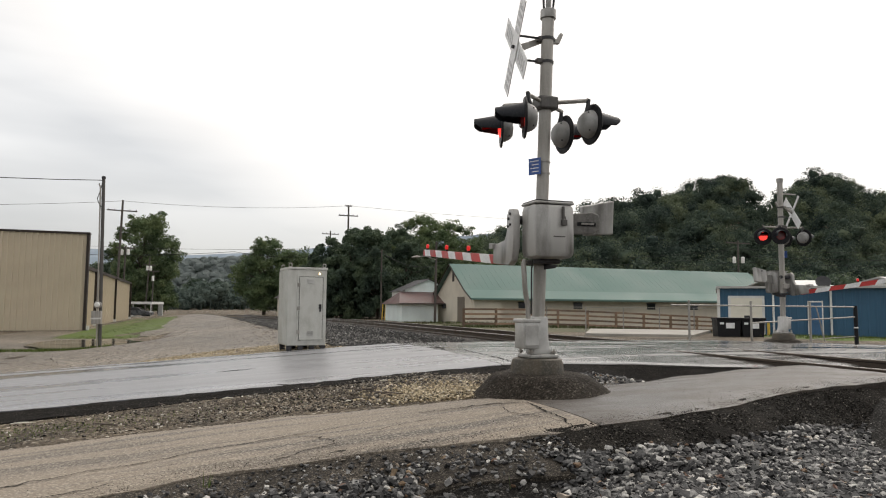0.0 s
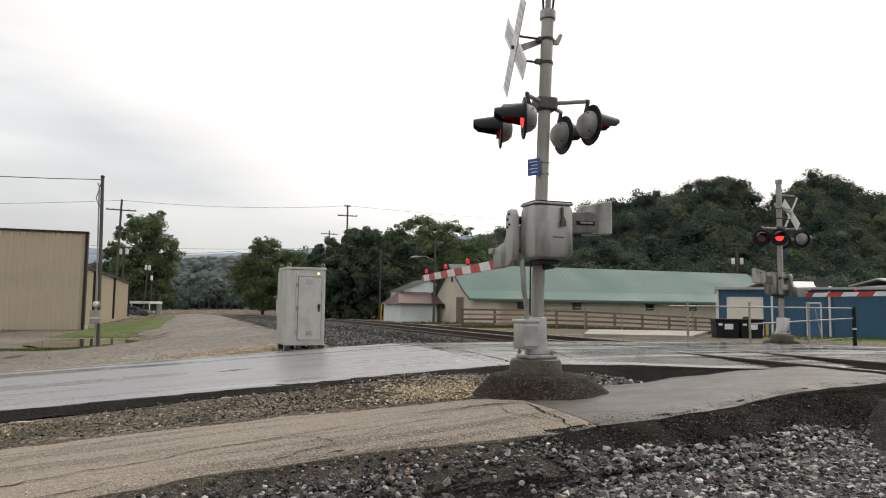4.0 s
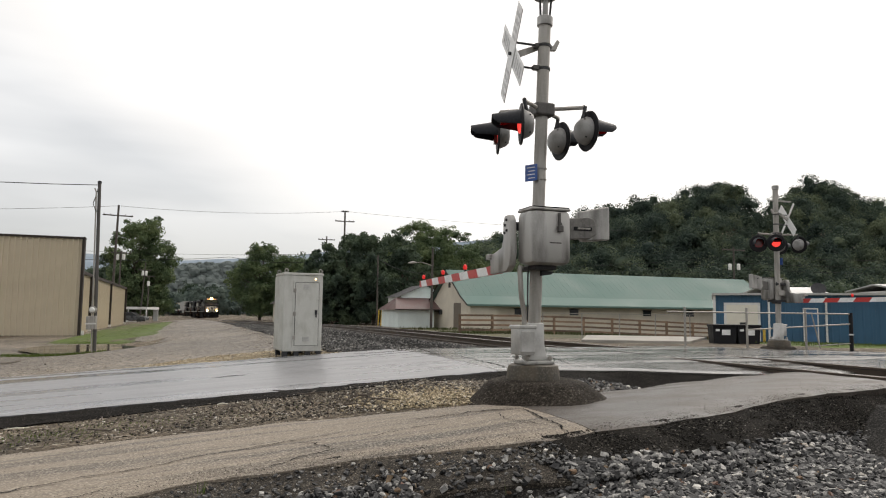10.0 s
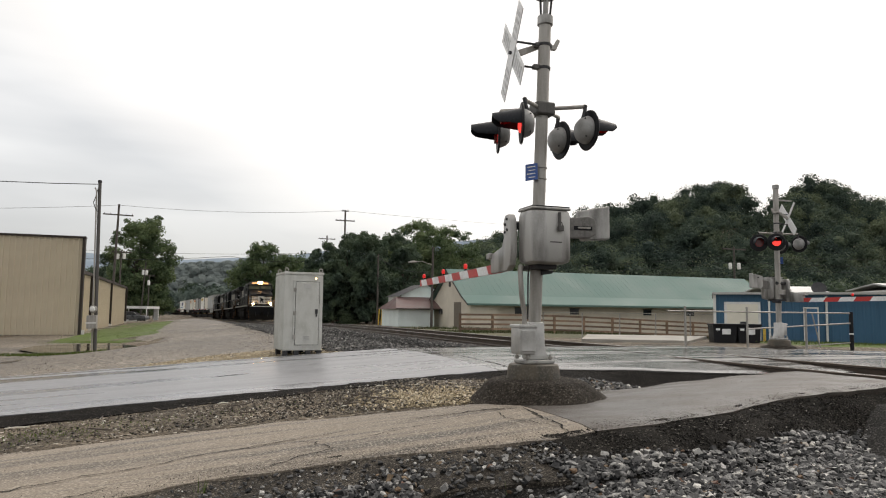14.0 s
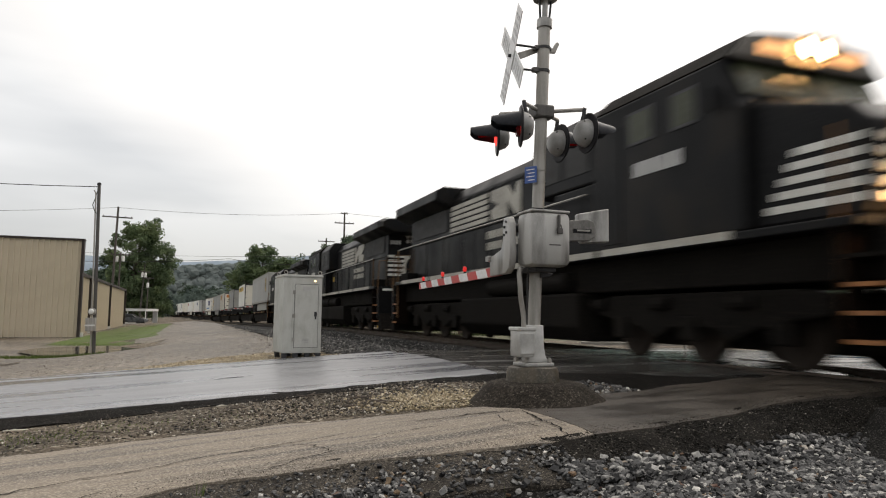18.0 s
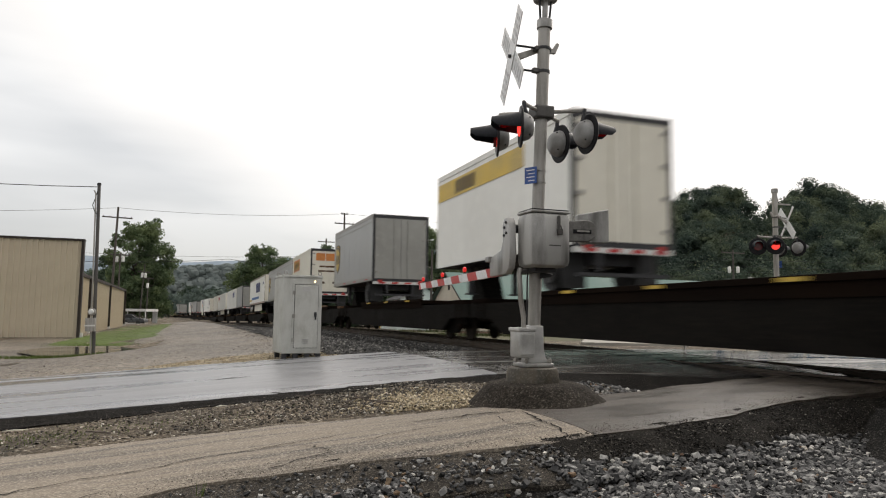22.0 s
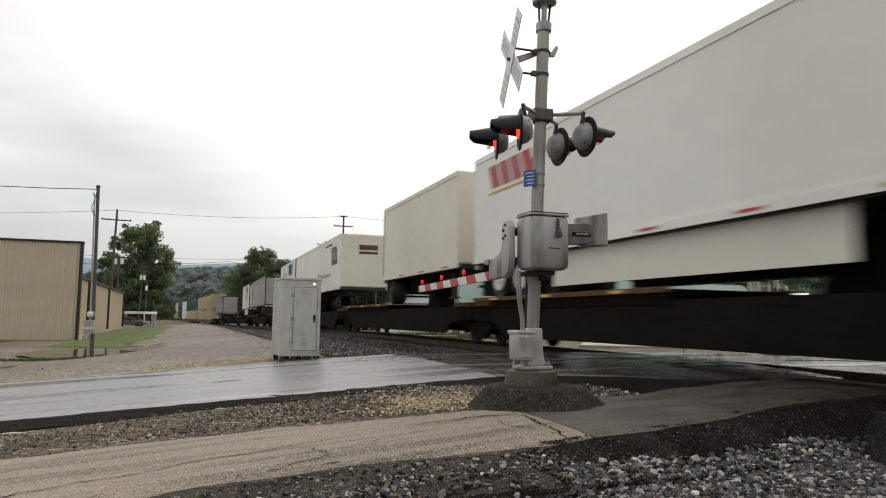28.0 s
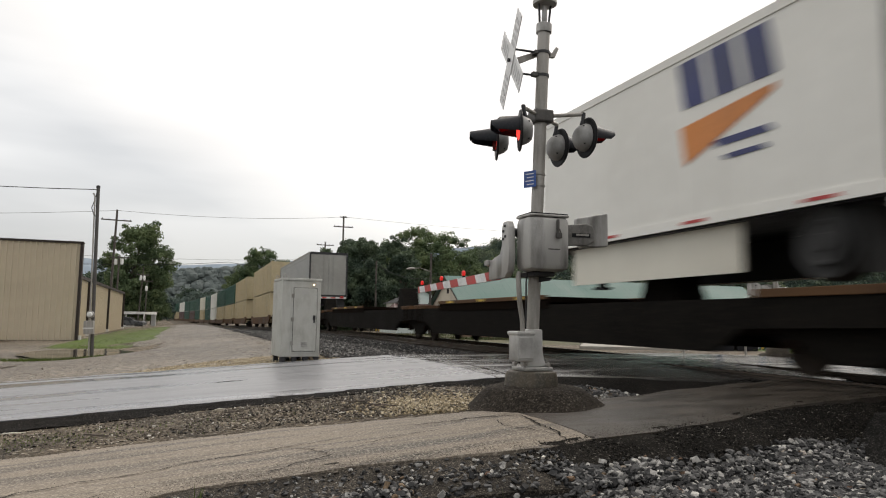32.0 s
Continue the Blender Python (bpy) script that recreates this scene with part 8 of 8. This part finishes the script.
def stones(name, label, m, count, spot, lo, hi, seed, chips=0.6):
    """Loose stones: broken chips with flat faces, and rounder ones among them."""
    rnd = random.Random(seed)
    vs, fs, k = [], [], 0
    while k < count:
        q = spot(rnd)
        if q is None:
            continue
        x, y, z = q
        r = mix_of(lo, hi, rnd.random() ** 1.6) * 0.5
        turn = Euler((rnd.gauss(0, 0.5), rnd.gauss(0, 0.5), rnd.uniform(0, 6))).to_matrix()
        sx, sy, sz = r * rnd.uniform(0.8, 1.35), r * rnd.uniform(0.7, 1.1), r * rnd.uniform(0.38, 0.75)
        chip = rnd.random() < chips
        lo_k, hi_k = (0.55, 1.25) if chip else (0.78, 1.16)
        o = len(vs)
        for v in CHIP_V if chip else ICO_V:
            w = turn @ Vector((v.x * sx * rnd.uniform(lo_k, hi_k), v.y * sy * rnd.uniform(lo_k, hi_k), v.z * sz * rnd.uniform(lo_k, hi_k)))
            vs.append((x + w.x, y + w.y, z + w.z * 0.9))
        fs += [tuple(i + o for i in f) for f in (CHIP_F if chip else ICO_F)]
        k += 1
    me = bpy.data.meshes.new(name)
    me.from_pydata(vs, [], fs)
    return solid(name, me, m, label, kind="stuff")


def front_spot(rnd):
    y = 3.9 + 3.9 * rnd.random()
    x = rnd.uniform(-0.70, 0.72) * y
    p, s = ps_of(x, y)
    edge = stone_edge(p) + 0.12 * noise.noise((x * 1.6, y * 1.6, 9))
    if p < -2.0 or s > edge or rnd.random() < 0.85 * step(edge - 0.22, edge, s):
        return None
    bare = math.hypot((x - 0.38) / 0.56, (y - 4.60) / 0.39) + 0.35 * noise.noise((x * 3, y * 3, 20))
    if bare < 1.0 and rnd.random() < 0.9:
        return None
    return x, y, shoulder_z(p, s) + rnd.uniform(-0.005, 0.028)


def verge_spot(rnd):
    p, s = rnd.uniform(-6, 4.6), rnd.uniform(6.8, 9.1)
    if s < path_far(p) + 0.05 or rnd.random() > 0.10 + 0.9 * step(-2, 3, p):
        return None
    x, y = P(p, s)[:2]
    return x, y, ground_z(x, y) + rnd.uniform(-0.005, 0.015)


def pocket_spot(rnd):
    p, s = rnd.uniform(3.9, 6.6), rnd.uniform(7.0, 8.5)
    if s < path_far(p):
        return None
    x, y = P(p, s)[:2]
    return x, y, ground_z(x, y) + rnd.uniform(0, 0.03)


def bed_spot(rnd):
    s = 15.4 + 42 * rnd.random() ** 1.5
    u = 1.0 + 5.0 * rnd.random() ** 1.2
    m = track_pose(s)
    z = -0.21 if u < 1.9 else mix_of(-0.21, -0.62, (u - 1.9) / 1.5)
    v = m @ Vector((0, u, 0))
    return v.x, v.y, max(z, ground_z(v.x, v.y) + 0.03) + rnd.uniform(0, 0.025)


def fade_spot(rnd):
    """Ballast strewn out from the track bed over the lot."""
    s = 15.3 + 40 * rnd.random() ** 1.5
    p = 4.4 - abs(rnd.gauss(0, 1.1)) - bend(s)[0]
    x, y = P(p, s)[:2]
    return x, y, ground_z(x, y) + rnd.uniform(0.0, 0.03)


def lot_spot(rnd):
    s = 15.4 + 26 * rnd.random() ** 1.5
    p = rnd.uniform(-8, 5.0)
    x, y = P(p, s)[:2]
    return x, y, ground_z(x, y) + rnd.uniform(-0.01, 0.015)


def tan_spot(rnd):
    p = 1.0 + rnd.gauss(0, 1.5)
    s = 15.22 + (0.9 + 1.6 * step(-2.0, 1.0, p)) * rnd.random() ** 1.3
    x, y = P(p, s)[:2]
    return x, y, ground_z(x, y) + rnd.uniform(-0.01, 0.02)


def mound_spot(rnd):
    p, s = rnd.gauss(2.55, 0.36), rnd.gauss(7.25, 0.42)
    if s < path_far(p):
        return None
    x, y = P(p, s)[:2]
    return x, y, ground_z(x, y) + rnd.uniform(-0.005, 0.02)


VERGE_MIX = stone_mix("mixed_gravel", ((0.0, (0.014, 0.012, 0.010)), (0.3, (0.045, 0.038, 0.03)), (0.6, (0.12, 0.10, 0.078)), (0.82, (0.21, 0.18, 0.14)), (0.94, (0.36, 0.33, 0.28)), (1.0, (0.6, 0.57, 0.52))), 0.6, 0.25)
stones("ballast_stones", "loose angular grey ballast stones in the foreground", STONE, 20000, front_spot, 0.026, 0.074, 3, 0.55)


def loose_spot(rnd):
    p = rnd.uniform(-2.2, 2.6)
    s = mix_of(path_near(p) - 0.02, stone_edge(p) - 0.1, rnd.random() ** 0.6)
    x, y = P(p, s)[:2]
    return x, y, shoulder_z(p, s) + 0.004


stones("loose_stones", "small loose stones on the wet dirt below the path", STONE, 1500, loose_spot, 0.012, 0.045, 18)


def back_spot(rnd):
    p, s = rnd.uniform(-5.5, 8.5), rnd.uniform(-4.0, 4.4)
    x, y = P(p, s)[:2]
    if 3.9 < y < 7.8 and abs(x) < 0.7 * y or abs(noise.noise((p * 0.5, s * 0.5, 7))) > 0.45:
        return None
    return x, y, low(p, s) + rnd.uniform(0.0, 0.03)


stones("ballast_spread", "loose grey ballast stones thinning out over dark grit", STONE, 12000, back_spot, 0.03, 0.08, 19)
stones("verge_gravel", "mixed grey gravel between road and path", VERGE_MIX, 15000, verge_spot, 0.008, 0.034, 4)
stones("pocket_gravel", "grey gravel below the crossing shoulder", STONE, 900, pocket_spot, 0.03, 0.075, 5)
LOT_MIX = stone_mix("lot_stone", ((0.0, (0.044, 0.036, 0.027)), (0.4, (0.108, 0.089, 0.066)), (0.8, (0.225, 0.192, 0.148)), (1.0, (0.52, 0.47, 0.39))), 0.55, 0.3)
TRACK_MIX = stone_mix("track_stone", ((0.0, (0.020, 0.020, 0.0205)), (0.4, (0.05, 0.049, 0.048)), (0.75, (0.10, 0.097, 0.092)), (0.93, (0.19, 0.183, 0.172)), (1.0, (0.34, 0.325, 0.30))), 0.6, 0.25)
stones("track_ballast_stones", "grey ballast stones on the bank of the track", TRACK_MIX, 15000, bed_spot, 0.04, 0.085, 6)
stones("strewn_ballast", "grey stones strewn from the track over the lot", LOT_MIX, 7000, fade_spot, 0.02, 0.05, 21)
stones("lot_gravel", "wet grey gravel beyond the road", LOT_MIX, 14000, lot_spot, 0.015, 0.045, 7)
stones("tan_gravel", "pale tan gravel beside the cabinet", STONE_TAN, 14000, tan_spot, 0.018, 0.05, 8)
stones("tan_gravel_patch", "pale tan gravel beside the asphalt mound", STONE_TAN, 3200, mound_spot, 0.012, 0.042, 9)



def edge_spot(rnd):
    """Grit strewn over the margins of the path."""
    p = rnd.uniform(-2.5, 7.8)
    near = rnd.random() < 0.7
    a, b = path_edges(p)
    s = a + abs(rnd.gauss(0, 0.13)) if near else b - abs(rnd.gauss(0, 0.10))
    x, y = P(p, s)[:2]
    return x, y, path_top(p, s) + 0.001


def top_spot(rnd):
    p = rnd.uniform(-2.5, 7.5)
    a, b = path_edges(p)
    s = rnd.uniform(a, b)
    x, y = P(p, s)[:2]
    return x, y, path_top(p, s) + 0.001


GRIT = stone_mix("path_grit", ((0.0, (0.016, 0.013, 0.010)), (0.5, (0.045, 0.038, 0.03)), (0.8, (0.12, 0.10, 0.08)), (1.0, (0.36, 0.33, 0.28))), 0.7, 0.2)


def cinder_spot(rnd):
    p = rnd.uniform(2.3, 7.9)
    f = rnd.random()
    s = mix_of(path_near(p) + 0.08, stone_edge(p) - 0.1, f)
    x, y = P(p, s)[:2]
    return x, y, shoulder_z(p, s) + 0.002


CINDER_BIT = stone_mix("cinder_bit", ((0.0, (0.005, 0.0045, 0.004)), (0.6, (0.016, 0.014, 0.012)), (0.88, (0.04, 0.036, 0.03)), (0.97, (0.12, 0.11, 0.095)), (1.0, (0.32, 0.30, 0.27))), 0.75, 0.15)
stones("cinder_bits", "fine black cinder on the shoulder of the path", CINDER_BIT, 11000, cinder_spot, 0.006, 0.024, 17)
stones("edge_grit", "fine dark grit on the margins of the path", GRIT, 14000, edge_spot, 0.002, 0.007, 10)
stones("path_pebbles", "small pebbles strewn on the path", GRIT, 700, top_spot, 0.003, 0.009, 16)


def blades(name, label, m, count, spot, h, seed, wide=0.12):
    rnd = random.Random(seed)
    vs, fs = [], []
    for _ in range(count):
        x, y, z = spot(rnd)
        a, k = rnd.uniform(0, 6.28), h * rnd.uniform(0.5, 1.2)
        w = wide * k
        dx, dy = math.cos(a), math.sin(a)
        lx, ly = rnd.gauss(0, 0.3) * k, rnd.gauss(0, 0.3) * k
        o = len(vs)
        vs += [(x - dx * w, y - dy * w, z), (x + dx * w, y + dy * w, z), (x + lx + dx * w * 0.2, y + ly + dy * w * 0.2, z + k)]
        fs.append((o, o + 1, o + 2))
    me = bpy.data.meshes.new(name)
    me.from_pydata(vs, [], fs)
    return solid(name, me, m, label, kind="stuff")


def lawn(p0, p1, s0, s1, name, label, m=None):
    rows, zs = [], []
    for j in range(9):
        p = mix_of(p0, p1, j / 8)
        rows.append([(p + 0.5 * noise.noise((i * 0.7, j, 2)), mix_of(s0, s1, i / 12)) for i in range(13)])
        zs.append([ground_z(*P(a, b)[:2]) + 0.06 - (0.08 if j in (0, 8) or i in (0, 12) else 0) for i, (a, b) in enumerate(rows[-1])])
    return solid(name, strip(rows, zs, 0.2), m or GRASS, label, kind="structure", smooth=True)


lawn(-6.3, -1.5, 35.6, 92, "lawn_west", "strip of green grass beside the warehouse")
lawn(14.2, 42, 33.5, 56.0, "yard", "weedy dirt yard behind the paddock fence", WEEDS)
lawn(20.5, 36, 18.5, 22.5, "lawn_east", "wet grass beyond the far signal")
blades("grass_west", "short green grass beside the warehouse", GRASS, 9000, lambda r: (lambda v: (v.x, v.y, ground_z(v.x, v.y) + 0.04))(P(r.gauss(-3.9, 1.1), 35.4 + 54 * r.random() ** 1.6)), 0.06, 11)
blades("yard_weeds", "scrubby weeds along the paddock fence", WEED_GREEN, 5000, lambda r: (lambda v: (v.x, v.y, ground_z(v.x, v.y) + 0.05))(P(r.uniform(15.5, 40), r.choice((43.2, 44.2, 54.0)) + r.gauss(0, 0.9))), 0.22, 23, 0.16)
blades("grass_east", "short wet grass beyond the far signal", GRASS, 5000, lambda r: (lambda v: (v.x, v.y, ground_z(v.x, v.y) + 0.04))(P(r.uniform(20.5, 36), r.uniform(18.5, 22.5))), 0.10, 12)
blades("weeds", "a few thin green weeds among the stones", GRASS, 9, lambda r: (r.choice((-1.52, -1.5, 0.4)) + r.gauss(0, 0.015), r.gauss(4.55, 0.02), ground_z(-1.5, 4.55) - 0.02), 0.10, 13, 0.035)
blades("verge_moss", "thin moss and seedlings on the damp verge", GRASS, 1600, lambda r: (lambda v: (v.x, v.y, ground_z(v.x, v.y) + 0.004))(P(-1.9 + r.gauss(0, 1.1), 7.9 + r.gauss(0, 0.28))), 0.022, 22, 0.2)
blades("puddle_edge_grass", "straggling grass at the edge of a puddle", GRASS, 1800, lambda r: (lambda v: (v.x, v.y, ground_z(v.x, v.y)))(P(r.uniform(-6.0, -2.6), 26.6 + r.gauss(0, 0.3))), 0.11, 14)


def puddle(name, cp, cs, rp, rs, z):
    n = 48
    vs = [P(cp, cs, z)]
    for k in range(n):
        a = 2 * math.pi * k / n
        f = 1 + 0.35 * noise.noise((math.cos(a) * 1.4, math.sin(a) * 1.4, cp))
        vs.append(P(cp + rp * f * math.cos(a), cs + rs * f * math.sin(a), z))
    return solid(name, Shape().add(vs, [(0, k + 1, (k + 1) % n + 1) for k in range(n)]), PUDDLE, "still brown puddle reflecting the sky", kind="structure")


puddle("puddle_1", -4.0, 31.2, 1.9, 3.6, -0.775)
sticks = thing("fallen_sticks", "thin dead sticks lying on the gravel verge", "stick")
srnd = random.Random(15)
for k in range(16):
    p, s = srnd.uniform(-3.5, 2.2), srnd.uniform(7.2, 8.6)
    v = P(p, s)
    z = ground_z(v.x, v.y) + 0.035
    a, ln = srnd.uniform(0, 3.1), srnd.uniform(0.12, 0.5)
    part("stick", Shape().tube([(v.x, v.y, z), (v.x + ln * math.cos(a), v.y + ln * math.sin(a) * 0.4, z + 0.01)], 0.007, 5), BARK, sticks)
litter = thing("litter", "scraps of pale litter and twigs on the verge", "litter")
for k, (p, s, ln, turn) in enumerate(((-1.75, 8.5, 0.22, 0.3), (0.35, 8.55, 0.11, 0.9), (2.2, 8.5, 0.09, 0.2), (2.6, 8.2, 0.07, 1.0), (1.5, 7.2, 0.06, 0.0))):
    v = P(p, s)
    z = ground_z(v.x, v.y) + 0.03
    part("pale_scrap", Shape().tube([(v.x, v.y, z), (v.x + ln * 0.5, v.y + ln * 0.2 * turn, z + 0.012), (v.x + ln, v.y + ln * 0.35, z + 0.006)], [0.004, 0.008, 0.003], 6), TRAILER_CREAM, litter)
ties = thing("railway_ties", "dark creosoted wooden ties under the rails", "railway tie", kind="structure")
TIE = Shape().box(-0.115, 0.115, -1.3, 1.3, -0.34, -0.185).mesh("tie")
for k in range(260):
    s = -40 + 0.52 * k
    if 7.8 < s < 15.3:
        continue
    part("tie", TIE, TIE_WOOD, ties, at=track_pose(s))


def motions():
    """The train rolls past at an even speed; the gates come down; the lamps flash in turn."""
    for ob, q, turned in RIDES:
        rows = []
        for k in range(17):
            m = track_pose(head_s(2.0 * k) + q)
            rows.append((2.0 * k, m @ pose(0, 0, 0, 0, 0, 180) if turned else m))
        walk(ob, rows)
    for arm, rest in GATES:
        rows = [(0.0, 5.4), (0.5, 4.7), (1.0, 3.9), (1.5, 3.0), (2.0, 2.0), (2.5, 1.1), (3.0, 0.3), (3.4, 0.0), (32.0, 0.0)]
        walk(arm, [(t, rest @ pose(0, 0, 0, a)) for t, a in rows])
    # the lamps show in turn, each for 0.604 s
    for blade, rest, second in FLASHERS:
        rows = []
        k = -11
        while 6.25 + 0.604 * k < 32.0:
            t0, t1 = 6.25 + 0.604 * k + 0.05, 6.25 + 0.604 * (k + 1) - 0.05
            turn = -72.0 if (k % 2 == 0) == bool(second) else 0.0
            for t in (max(t0, 0.0), min(t1, 32.0)):
                if not rows or t > rows[-1][0] + 0.02:
                    rows.append((t, rest @ pose(0, 0, 0, 0, turn)))
            k += 1
        walk(blade, rows)


motions()
